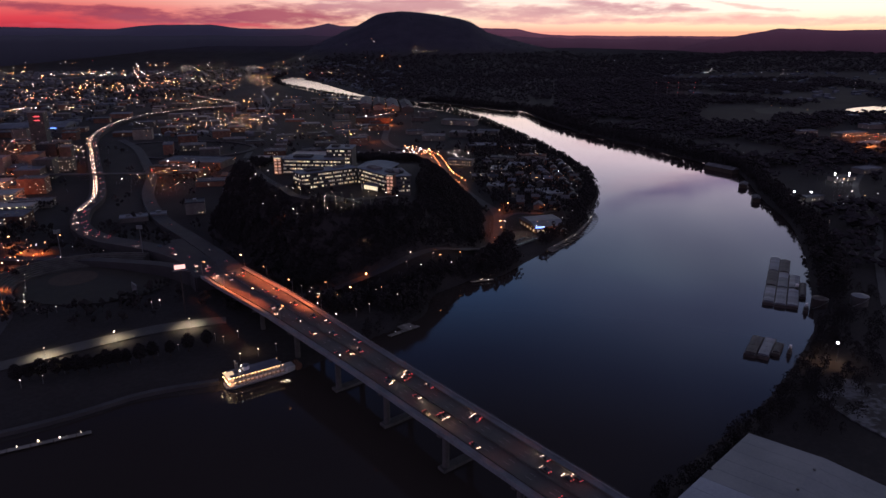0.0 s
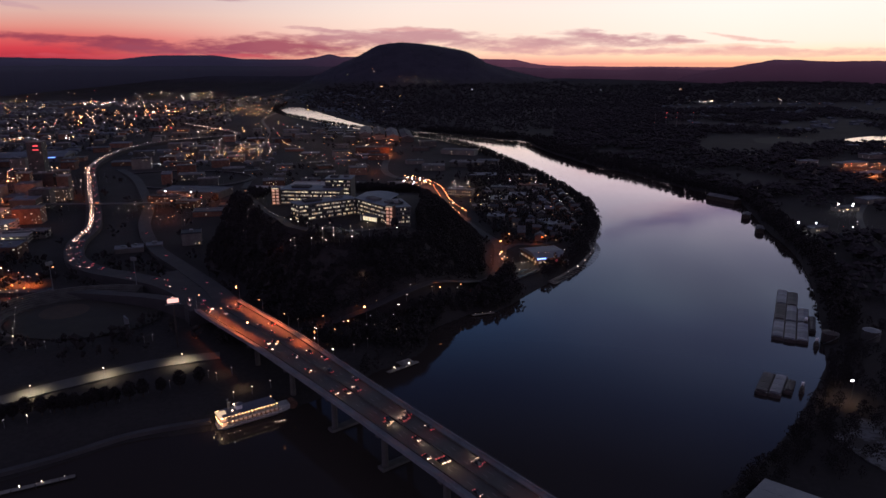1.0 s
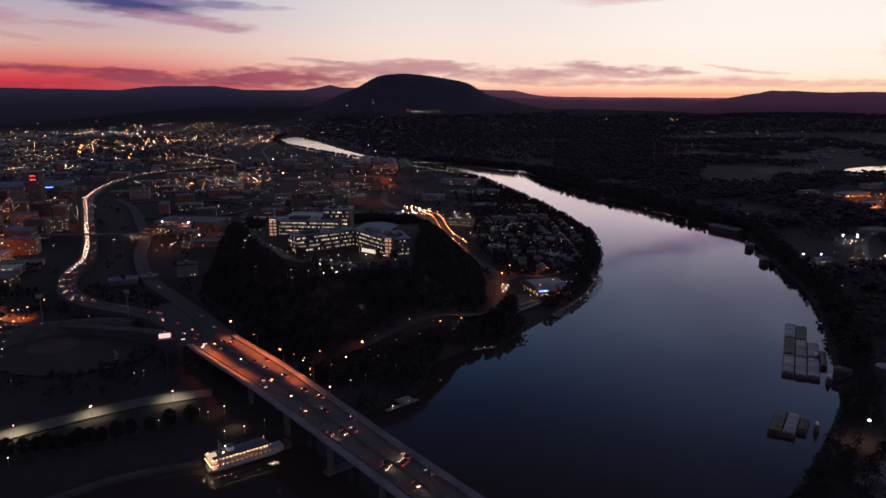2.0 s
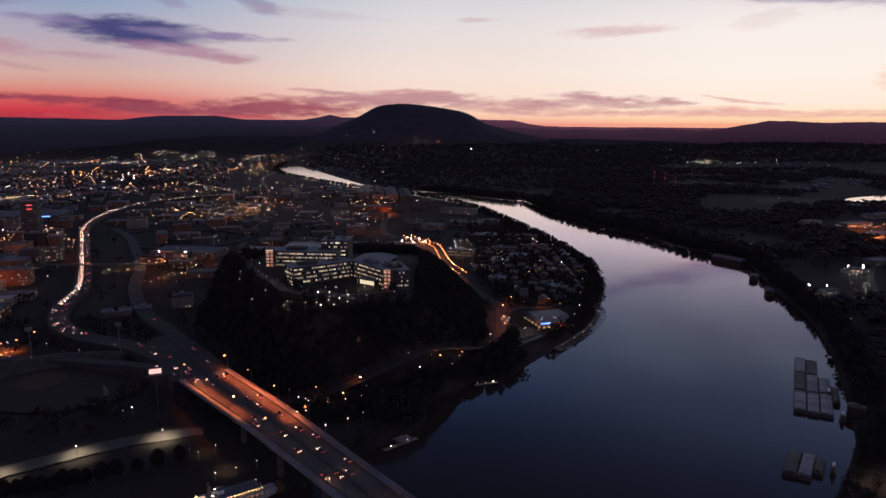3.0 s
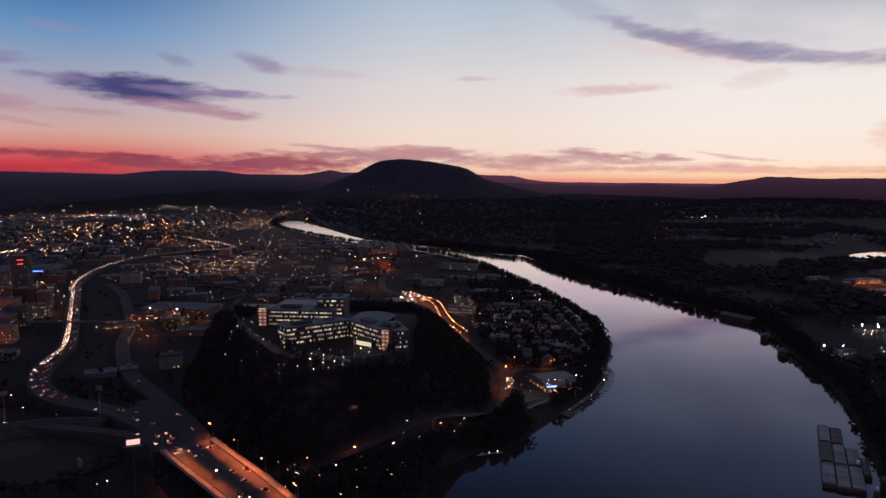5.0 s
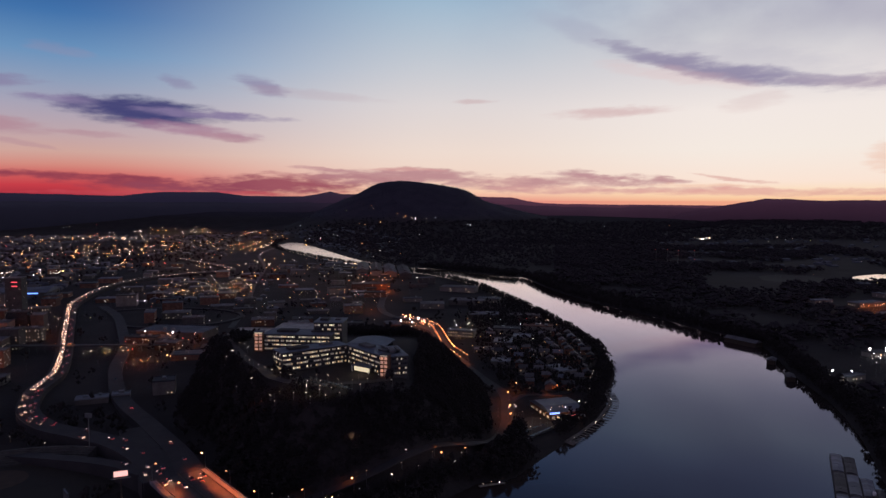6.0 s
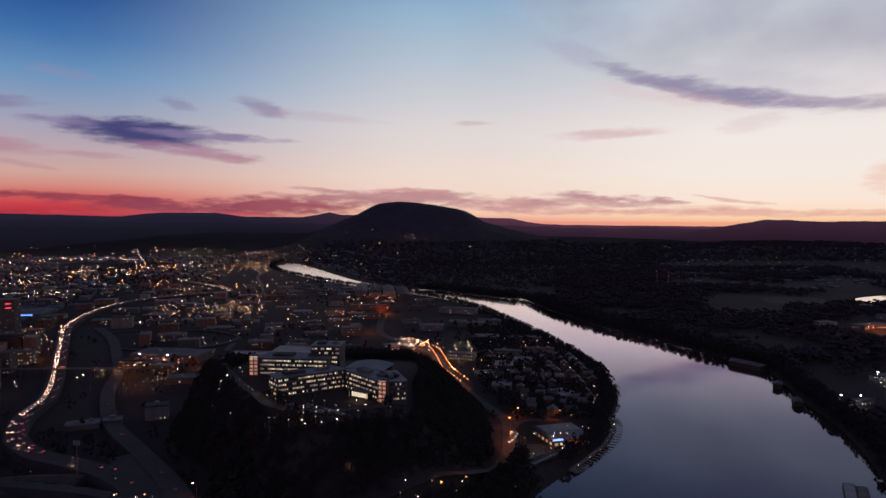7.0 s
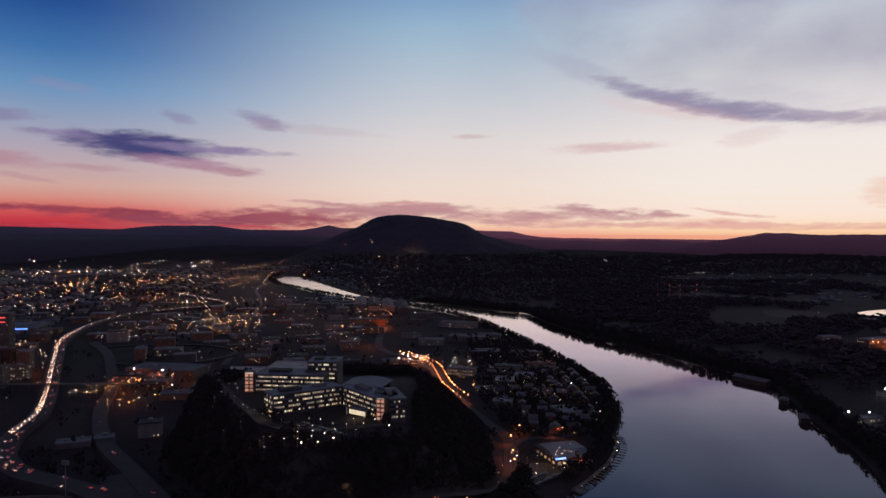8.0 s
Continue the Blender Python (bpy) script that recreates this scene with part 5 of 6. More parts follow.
# ---- vehicles ----
def build_car(label, long=4.6, high=1.5, lit=True):
    c = new("car")
    tagged(c, label, "car", "cars on the road" if lit else "parked cars")
    L, W = long / 2, 0.92
    part("body", loft(bms(), [-L, -L + 0.25, L - 0.4, L], lambda x: [(-W, 0.35), (W, 0.35), (W * 0.97, 0.85 if abs(x) < L - 0.1 else 0.7), (-W * 0.97, 0.85 if abs(x) < L - 0.1 else 0.7)]), M_CAR, c)
    part("cabin", loft(bms(), [-L * 0.75, -L * 0.5, L * 0.1, L * 0.42], lambda x: [(-W * 0.9, 0.85), (W * 0.9, 0.85), (W * 0.75, high if -L * 0.6 < x < L * 0.2 else 0.95), (-W * 0.75, high if -L * 0.6 < x < L * 0.2 else 0.95)]), M_GLASSWALL, c)
    wheel = bm_data("wheel", tube(bms(), 0, 0, -0.1, 0.33, 0.33, 0.2, 10), M_TYRE)
    rim = bm_data("rim", tube(bms(), 0, 0, -0.11, 0.2, 0.2, 0.22, 8), M_STEEL)
    for sx in (-0.62, 0.62):
        for sy in (-1, 1):
            piece("rim", rim, piece("wheel", wheel, c, sx * L, sy * W * 0.92, 0.33, 0, 1, 1, 1, 90), 0, 0, 0)
    head = bm_data("headlight", blob(bms(), 0, 0, 0, 0.15), L_HEAD if lit else M_GLASSWALL)
    tail = bm_data("tail_light", box(bms(), 0, 0, 0, 0.1, 0.36, 0.2), L_TAIL if lit else M_BRICK)
    for sy in (-1, 1):
        piece("headlight", head, c, L, sy * W * 0.72, 0.68)
        piece("tail_light", tail, c, -L - 0.02, sy * W * 0.75, 0.68)
    return c


CARS = []
for lab, lo, hi in (("dark saloon car with its lights on", 4.6, 1.45), ("tall dark van with its lights on", 5.2, 2.0), ("small pale hatchback with its lights on", 4.0, 1.5)):
    CARS.append(build_car(lab, lo, hi))
car_used = [False] * 3
crnd = random.Random(3)


PARKED = [build_car("dark parked saloon car", 4.6, 1.45, False)]


def park_car(x, y, z, heading):
    m = pose(x, y, z, 0, 0, heading)
    if len(PARKED) == 1:
        PARKED.append(PARKED[0])
        PARKED[0].matrix_basis = m
    else:
        copy_thing(PARKED[0], m)


def put_car(x, y, z, heading):
    k = crnd.choice((0, 0, 1, 2))
    m = pose(x, y, z, 0, 0, heading)
    if not car_used[k]:
        car_used[k], CARS[k].matrix_basis = True, m
    else:
        copy_thing(CARS[k], m)
    return k


for lane, way in ((-9.2, 1), (-6.2, 1), (-3.0, 1), (3.0, -1), (6.2, -1), (9.2, -1)):
    x = crnd.uniform(5, 25)
    while x < 380:
        f = (deck_half(x) - 3.2) / 11.4
        px, py, pz = on_bridge(x, lane * f, 0.01)
        put_car(px, py, pz, BRIDGE_TURN + (0 if way > 0 else 180))
        if crnd.random() < 0.45:
            ahead = on_bridge(x + way * 3.2, lane * f, 0.75)
            s = shine(*ahead, (1.0, 0.80, 0.58), 650, 75, 0.1)
            s.rotation_euler = (radians(72), 0, radians(BRIDGE_TURN - (90 if way > 0 else -90)))
        x += crnd.choice((16, 30, 45, 70, 90)) + crnd.uniform(0, 12)
for path, lanes, limit in ((highway_path, ((5.5, -1), (2.2, -1), (-2.2, 1), (-5.5, 1)), 300), (eastway_path, ((0.0, 1),), 330), (ramp_path, ((-1.5, -1),), 260)):
    for lane, way in lanes:
        q, h = along(path, 1.0, 0.0)
        s = crnd.uniform(8, 30)
        while s < min(limit, len(q) - 1):
            (x, y, z), a = q[int(s)], h[int(s)]
            put_car(x - lane * math.sin(radians(a)), y + lane * math.cos(radians(a)), z + 0.01, a + (0 if way > 0 else 180))
            s += (crnd.choice((14, 22, 34)) if (path is highway_path and s > 170) else crnd.choice((40, 70, 110))) + crnd.uniform(0, 8)


# far stream of traffic on the bends
def stream():
    pos, rot, light, red = [], [], [], []
    q, h = along(highway_path, 1.0, 300.0)
    for lane, way, gap in ((4.0, -1, 7), (2.2, -1, 7), (0.5, -1, 9), (-3.4, 1, 36), (-6.2, 1, 44)):
        s = crnd.uniform(0, 9)
        while s < len(q) - 1:
            (x, y, z), a = q[int(s)], h[int(s)]
            p = (x - lane * math.sin(radians(a)), y + lane * math.cos(radians(a)), z)
            r = radians(a) + (math.pi if way < 0 else 0)
            pos.append(p)
            rot.append(r)
            fx, fy = math.cos(r) * 2.3, math.sin(r) * 2.3
            (light if way < 0 else red).append((p[0] + (fx if way < 0 else -fx), p[1] + (fy if way < 0 else -fy), z + 0.7))
            s += gap * crnd.uniform(0.75, 1.7) * (1.0 if y < 1300 else 1.3)
    cube = np.array([(sx * 2.3, sy * 0.9, sz) for sx in (-1, 1) for sy in (-1, 1) for sz in (0.15, 1.35)])
    tri = np.array([(0, 1, 3), (0, 3, 2), (4, 6, 7), (4, 7, 5), (0, 4, 5), (0, 5, 1), (2, 3, 7), (2, 7, 6), (1, 5, 7), (1, 7, 3), (0, 2, 6), (0, 6, 4)])
    n = len(pos)
    body = merged("traffic", [(cube, tri)], np.array(pos), np.array(rot), np.ones((n, 3)), M_CAR, "dense stream of cars with lit headlights on the highway bend", "traffic")
    lamp = np.vstack([np.array([(1, 0, 0), (-1, 0, 0), (0, 1, 0), (0, -1, 0), (0, 0, 1), (0, 0, -1)]) * 0.36 + (0, s, 0) for s in (-0.65, 0.65)])
    o = np.array([(0, 2, 4), (2, 1, 4), (1, 3, 4), (3, 0, 4), (2, 0, 5), (1, 2, 5), (3, 1, 5), (0, 3, 5)])
    lt = np.vstack([o, o + 6])
    for nm, pts, mt in (("headlights", light, L_HEAD), ("tail_lights", red, L_TAIL)):
        k = len(pts)
        ob = merged(nm, [(lamp, lt)], np.array(pts), rng.uniform(0, 0.1, k), np.ones((k, 3)) * np.where(np.array(pts)[:, 1:2] < 1200, 0.85, 0.75), mt, "", "")
        ob.parent = body


stream()


# ---- paddle steamer at the landing ----
def riverboat():
    b = thing("riverboat", -104, 344.5, 0, 34.5, "white paddle steamer strung with bulbs, moored at the landing", "boat")
    L, W = 40.0, 10.0
    hull = bms()
    loft(hull, [-L / 2, -L / 2 + 3, L / 2 - 9, L / 2], lambda x: [(-W / 2 * (0.72 if x < -L / 2 + 1 else 0.35 if x > L / 2 - 1 else 1), 1.6), (-W * 0.3 * (0.4 if abs(x) > L / 2 - 1 else 1), -0.8),
                                                               (W * 0.3 * (0.4 if abs(x) > L / 2 - 1 else 1), -0.8), (W / 2 * (0.72 if x < -L / 2 + 1 else 0.35 if x > L / 2 - 1 else 1), 1.6)])
    part("hull", hull, M_BOATHULL, b)
    part("wheel_box", box(bms(), L / 2 - 4, 0, 1.6, 7, 6, 2.2, bevel=0.3), M_BOATHULL, b)
    for k, (x0, x1, w) in enumerate(((-18.5, 14, 9.4), (-18, 11.5, 9.0), (-17, 10, 8.6))):
        z = 1.6 + k * 2.8
        deck = part("deck", box(bms(), (x0 + x1) / 2, 0, z, x1 - x0 + 1.5, w + 0.6, 0.25, bevel=0.05), M_BOATHULL, b)
        if k < 2:
            cabin = part("cabin", box(bms(), (x0 + x1) / 2 + 1.8, 0, z + 0.25, x1 - x0 - 6, w - 2.8, 2.5), M_BOATWALL, b)
            n = 11
            for i in range(n):
                for s in (-1, 1):
                    px = x0 + 5.5 + i * (x1 - x0 - 8) / (n - 1)
                    piece("cabin_window", BOAT_WINDOW, cabin, px, s * (w / 2 - 1.36), z + 1.0)
            for i in range(14):
                for s in (-1, 1):
                    piece("post", BOAT_POST, deck, x0 + 0.3 + i * (x1 - x0 - 0.6) / 13, s * (w / 2 + 0.1), z + 0.25)
            rail = bms()
            for s in (-1, 1):
                for h in (0.5, 1.0):
                    bar(rail, (x0 - 0.4, s * (w / 2 + 0.15), z + 0.25 + h), (x1 + 0.4, s * (w / 2 + 0.15), z + 0.25 + h), 0.04, 4)
            for h in (0.5, 1.0):
                bar(rail, (x0 - 0.5, -w / 2, z + 0.25 + h), (x0 - 0.5, w / 2, z + 0.25 + h), 0.04, 4)
            part("railing", rail, M_WHITE, deck)
            for i in range(18 if k else 3):
                for s in (-1, 1):
                    piece("bulb", BOAT_BULB, b, x0 + i * (x1 - x0) / (17 if k else 12), s * (w / 2 + 0.42), z + 2.72)
            for i in range(8):
                piece("bulb", BOAT_BULB, b, x0 - 0.8, -w / 2 + i * w / 7, z + 2.7)
    roof = bms()
    loft(roof, [-17.8, 10.8], lambda x: [(-4.6, 7.4), (4.6, 7.4), (4.6, 7.6), (0, 8.3), (-4.6, 7.6)])
    part("roof", roof, M_BOATROOF, b, "dark blue roof deck")
    part("pilot_house", box(bms(), -8, 0, 8.1, 3.2, 3.2, 2.4, bevel=0.1), M_WHITE, b)
    part("pilot_house_roof", tube(bms(), -8, 0, 10.5, 2.5, 0.6, 0.7, 8), M_BOATROOF, b)
    for s in (-1, 1):
        f = bms()
        tube(f, -13, s * 1.9, 7.8, 0.38, 0.34, 5.5, 10)
        tube(f, -13, s * 1.9, 13.2, 0.34, 0.7, 0.7, 10)
        part("chimney", f, M_STEEL, b)
    # bow front and canopy emit by themselves, standing for lamplight on them
    lounge = part("bow_lounge", box(bms(), -17.3, 0, 1.9, 2.8, 8.2, 5.2, bevel=0.3), glow("lounge_lamplit_glow", (1.0, 0.40, 0.14), 0.55), b, "glowing orange front lounge")
    for i in range(6):
        part("mullion", box(bms(), -18.75, -3.75 + i * 1.5, 1.9, 0.14, 0.2, 5.2), M_BOATWALL, lounge)
    part("front_canopy", loft(bms(), [-19.6, -15.2], lambda x: [(-4.4, 7.2), (4.4, 7.2), (0, 8.8)]), glow("canopy_lamplit_glow", (1.0, 0.66, 0.36), 0.6), b, "bright lit canopy over the bow")
    part("deck_lamp", blob(bms(), -9.5, 2.4, 9.6, 0.55), L_WHITE, b)
    part("deck_lamp", blob(bms(), -12.0, -2.2, 9.0, 0.4), L_WHITE, b)
    part("gangway", box(bms(), -12, W / 2 + 2.6, 1.9, 1.6, 6, 0.2), M_WOOD, b)
    wheel = part("paddle_wheel", bar(bms(), (L / 2 + 1.6, -2.9, 2.1), (L / 2 + 1.6, 2.9, 2.1), 0.25, 8), M_BRICK, b, "red paddle wheel")
    for k in range(10):
        a = k * math.pi / 5
        part("paddle", box(bms(), L / 2 + 1.6 + 2.1 * math.cos(a), 0, 2.0 + 2.1 * math.sin(a), 0.7, 5.0, 0.15), M_BRICK, wheel)
    for s in (-2.6, 2.6):
        part("rim", tube(bms(), 0, 0, -0.1, 2.3, 2.3, 0.2, 18, pose(L / 2 + 1.6, s, 2.1, 90)), M_BRICK, wheel)
    a = radians(34.5)
    for lx, ly, lz, w in ((-22.0, 0, 4.5, 240), (-19.4, -5.4, 3.6, 150), (-8, -6.5, 3.8, 50), (4, -6.5, 3.8, 40), (-10, 3.4, 11.5, 260)):
        shine(-104 + lx * math.cos(a) - ly * math.sin(a), 344.5 + lx * math.sin(a) + ly * math.cos(a), lz, WARM, w)
    # glowing floats added in place of the bulbs' reflections on the water
    bulb_glints = [(-23, -6, 0.4), (-20, -8.5, 0.4), (-17, -9.5, 0.4), (-14, -10, 0.4), (-11, -10.4, 0.4), (8, -11, 0.4), (9.5, -12.2, 0.4), (11, -11, 0.4), (9, -13.4, 0.4), (12, -12.6, 0.4)]
    for fx, fy, fz in bulb_glints:
        f = thing("float_lamp", -104 + fx * math.cos(a) - fy * math.sin(a), 344.5 + fx * math.sin(a) + fy * math.cos(a), 0, 0, "small lit float standing for a bulb's reflection beside the steamer", "marker lamp", "marker lamps")
        part("float", tube(bms(), 0, 0, -0.2, 0.3, 0.25, 0.4, 8), M_HULL, f)
        part("lamp", blob(bms(), 0, 0, 0.35, 0.11), L_WHITE, f)


BOAT_WINDOW = bm_data("cabin_window", box(bms(), 0, 0, 0, 1.6, 0.08, 1.2), L_DECKGLOW)
BOAT_POST = bm_data("post", tube(bms(), 0, 0, 0, 0.07, 0.07, 2.55, 5), M_WHITE)
BOAT_BULB = bm_data("bulb", blob(bms(), 0, 0, 0, 0.2), L_BULB)
riverboat()


# ---- billboard and ballpark ----
def billboard():
    b = thing("billboard", -175, 425, gz(-175, 425), 22, "glowing digital billboard on a tall steel post", "billboard")
    part("post", tube(bms(), 0, 0.6, -1, 0.6, 0.45, 33, 10), M_HULL, b)
    part("frame", box(bms(), 0, 0.3, 30.6, 7.4, 0.6, 3.5, bevel=0.1), M_STEEL, b)
    part("screen", box(bms(), 0, -0.06, 30.9, 6.8, 0.1, 2.9), L_SCREEN, b, "lit pink-white screen")
    part("catwalk", box(bms(), 0, -0.7, 30.1, 9.4, 1.2, 0.12), M_STEEL, b)


billboard()


def ballpark():
    b = thing("ballpark", -262, 478, gz(-262, 478), 0, "dark ballpark with curved stands round an unlit field", "stadium")
    f = bms()
    bmesh.ops.create_cone(f, cap_ends=True, segments=40, radius1=1, radius2=1, depth=0.3, matrix=pose(0, 0, 0.75) @ Matrix.Diagonal((54, 42, 1, 1)))
    part("field", f, M_FIELD, b)
    part("infield", tube(bms(), -22, 12, 0.9, 17, 17, 0.08, 24), surface("infield_clay", (0.035, 0.025, 0.019), (0.052, 0.037, 0.027), 0.95), b)
    for k in range(7):
        t = bms()
        r0, r1 = 1.04 + k * 0.045, 1.04 + (k + 1) * 0.045
        st = np.linspace(radians(75), radians(245), 26)
        rings = []
        for a in st:
            c, s = math.cos(a), math.sin(a)
            rings.append([t.verts.new((54 * r * c, 42 * r * s, z)) for r, z in ((r0, -1), (r1, -1), (r1, 1.6 + k * 0.95), (r0, 1.6 + k * 0.95))])
        for p, q in zip(rings, rings[1:]):
            for i in range(4):
                t.faces.new((p[i], p[(i + 1) % 4], q[(i + 1) % 4], q[i]))
        t.faces.new(rings[0])
        t.faces.new(rings[-1][::-1])
        bmesh.ops.recalc_face_normals(t, faces=t.faces)
        part("seating_tier", t, M_DARKCONC, b)
    part("scoreboard", box(bms(), 40, -22, 1, 10, 1, 8, -50, 0.1), M_STEEL, b)
    for a in (80, 130, 190, 240):
        m = bms()
        tube(m, 74 * math.cos(radians(a)), 58 * math.sin(radians(a)), -1, 0.4, 0.25, 30, 8)
        box(m, 74 * math.cos(radians(a)), 58 * math.sin(radians(a)), 27, 5, 0.8, 3, a + 90)
        part("light_mast", m, M_STEEL, b)


ballpark()


# ---- town blocks ----
def town_building(x, y, w, d, h, rz, floors, lit, wall, roof, label, category="building", group="town buildings", warm=None, name="town_building", plant=True, seed=0):
    b = thing(name, x, y, gz(x, y), rz, label, category, group)
    r = random.Random(seed + int(x * 13 + y * 7))
    part("wall", box(bms(), 0, 0, -2, w, d, h + 2), wall, b)
    t = bms()
    box(t, 0, 0, h, w + 0.5, d + 0.5, 0.5, bevel=0.08)
    for sx, sy, bw, bd in ((0, -d / 2, w + 0.5, 0.35), (0, d / 2, w + 0.5, 0.35), (-w / 2, 0, 0.35, d - 0.4), (w / 2, 0, 0.35, d - 0.4)):
        box(t, sx, sy, h + 0.5, bw, bd, 0.7)
    top = part("roof", t, roof, b)
    if plant:
        for _ in range(r.randint(1, 3)):
            part("roof_unit", box(bms(), r.uniform(-0.3, 0.3) * w, r.uniform(-0.3, 0.3) * d, h + 0.5, r.uniform(2, 5), r.uniform(2, 4), r.uniform(1, 2.2), bevel=0.08), M_STEEL, top)
    s = h / floors
    if lit:
        face_windows(b, -w / 2 + 1, w / 2 - 1, -d / 2 - 0.03, 0, floors, s, max(3.2, w / 12), lit, 0.32, 0.30, warm, r, dark=False)
        face_windows(b, -d / 2 + 1, d / 2 - 1, -w / 2 - 0.03, 90 if x < 0 else -90, floors, s, max(3.2, d / 10), lit * 0.7, 0.32, 0.30, warm, r, dark=False)
    return b


# landmarks of the centre
hotel = town_building(-640, 1085, 22, 22, 62, 12, 18, 0.05, M_DARKCONC, M_ROOF, "dark hotel tower with red lights at its top", "tower")
for k in (56, 50):
    part("red_sign", box(bms(), 2, -11.3, k, 8, 0.3, 1.0), glow("red_sign_light", (1.0, 0.05, 0.06), 2.2), hotel, "glowing red sign strip")
arena = thing("arena", -790, 1330, gz(-790, 1330), 12, "long arena with a pale vaulted roof and a blue light strip", "arena")
part("wall", box(bms(), 0, 0, -1, 120, 70, 11), M_WALL, arena)
part("roof", loft(bms(), np.linspace(-61, 61, 10), lambda x: [(-37, 10), (37, 10), (37, 10.6), (18, 15), (0, 16.5), (-18, 15), (-37, 10.6)]), M_CITYROOF, arena)
part("light_strip", box(bms(), 34, -37.4, 8.2, 24, 0.3, 1.6), L_BLUE, arena, "long blue light strip")
town_building(-566, 972, 26, 20, 30, 10, 8, 0.12, M_GLASSWALL, M_ROOF, "dark glass office tower with a lit edge", "tower")
town_building(-520, 880, 24, 22, 24, 12, 7, 0.15, M_DARKCONC, M_ROOF, "dark mid-rise office block, few rooms lit", "office building")
town_building(-486, 792, 30, 20, 18, 14, 5, 0.25, M_BRICK, M_ROOF, "brick mid-rise with some lit rooms", "office building")
town_building(-604, 905, 34, 26, 22, 10, 6, 0.2, M_WALL, M_CITYROOF, "pale mid-rise block on a town street", "office building")
town_building(-450, 640, 46, 30, 9, 16, 2, 0.75, M_WALL, M_BLUEROOF, "long low hall with a lit glazed front", "hall")
town_building(-424, 596, 30, 22, 7, 16, 2, 0.6, M_WALL, M_CITYROOF, "low shop block with lit windows", "shop")
for gx, gy, gw, gd, gl, gr in ((-505, 742, 56, 32, 4, 14), (-455, 702, 40, 26, 3, 16), (-560, 820, 50, 30, 3, 12)):
    parking_deck(gx, gy, gw, gd, gz(gx, gy) + 0.3, gl, gr, "concrete parking garage with lit decks")
town_building(-312, 662, 26, 13, 4.5, 22, 1, 0, M_WALL, M_METALROOF, "low shed with a pale flat roof between the ramps", "shed", "pale sheds")
town_building(-292, 674, 15, 11, 4.5, 22, 1, 0, M_WALL, M_METALROOF, "low shed with a pale flat roof between the ramps", "shed", "pale sheds")
town_building(-352, 962, 90, 46, 9, -8, 2, 0.05, M_WALL, M_CITYROOF, "wide flat-roofed store beside the highway", "store")
town_building(-372, 905, 40, 18, 10, -4, 3, 0.5, M_BRICK, M_ROOF, "three-storey lodge with lit rooms", "lodge")
town_building(-332, 880, 26, 16, 9, -4, 3, 0.4, M_BRICK, M_ROOF, "three-storey lodge with lit rooms", "lodge")
# works by the upper bend
for i in range(4):
    wx, wy = -205 + i * 36, 1800 - i * 24
    b = thing("works_shed", wx, wy, gz(wx, wy), 6, "long dark foundry shed with a ridged roof", "factory", "foundry sheds")
    part("wall", box(bms(), 0, 0, -1, 28, 190, 13), M_WALL, b)
    part("roof", loft(bms(), [-95.5, 95.5], lambda s: [(-14.5, 12), (14.5, 12), (0, 17)]), M_ROOF, b).rotation_euler = (0, 0, radians(90))
    part("roof_monitor", box(bms(), 0, 0, 15.5, 5, 150, 3), M_ROOF, b)
town_building(-150, 1440, 70, 30, 12, 4, 3, 0.12, M_BRICK, M_CITYROOF, "brick works hall with a row of lit windows", "factory", warm=WINDOW_STAIR)
town_building(-128, 1330, 40, 20, 9, 4, 2, 0.3, M_BRICK, M_ROOF, "brick works hall with a row of lit windows", "factory", warm=WINDOW_STAIR)
shine(-112, 1412, 12, ORANGE, 22000, 0, 1.0)
shine(-140, 1620, 22, ORANGE, 26000, 0, 1.0)
# lamp-lit streets of the centre: lights added without lamps, for ground and house fronts
for x, y, w in ((-500, 760, 16000), (-545, 850, 14000), (-590, 960, 14000), (-520, 950, 9000), (-440, 860, 7000), (-365, 860, 4500), (-300, 905, 8000), (-120, 1180, 9000), (-552, 906, 14000), (-517, 798, 12000), (-596, 1043, 18000), (-690, 1099, 16000), (-468, 742, 6000), (-640, 980, 12000), (-380, 930, 7000), (-340, 905, 7000), (-330, 800, 3500)):
    shine(x, y, gz(x, y) + 10, ORANGE, w, 0, 1.0)
# bright corner by the boulevard
for x, y in ((-62, 1010), (-50, 1022), (-38, 1030), (-30, 1012), (-58, 1040), (-46, 1000)):
    street_lamp(x, y, "flood")
    shine(x, y, gz(x, y) + 11, ORANGE, 6000, 150)
town_building(-52, 1058, 44, 18, 6, -20, 1, 0.9, M_WALL, M_CITYROOF, "brightly lit shop front by the boulevard", "shop")
town_building(22, 962, 36, 16, 8, -18, 2, 0.85, M_WALL, M_CITYROOF, "bright low market hall on the boulevard", "shop", warm=WINDOW_WARM)
shine(20, 946, 10, WARM, 9000, 140)
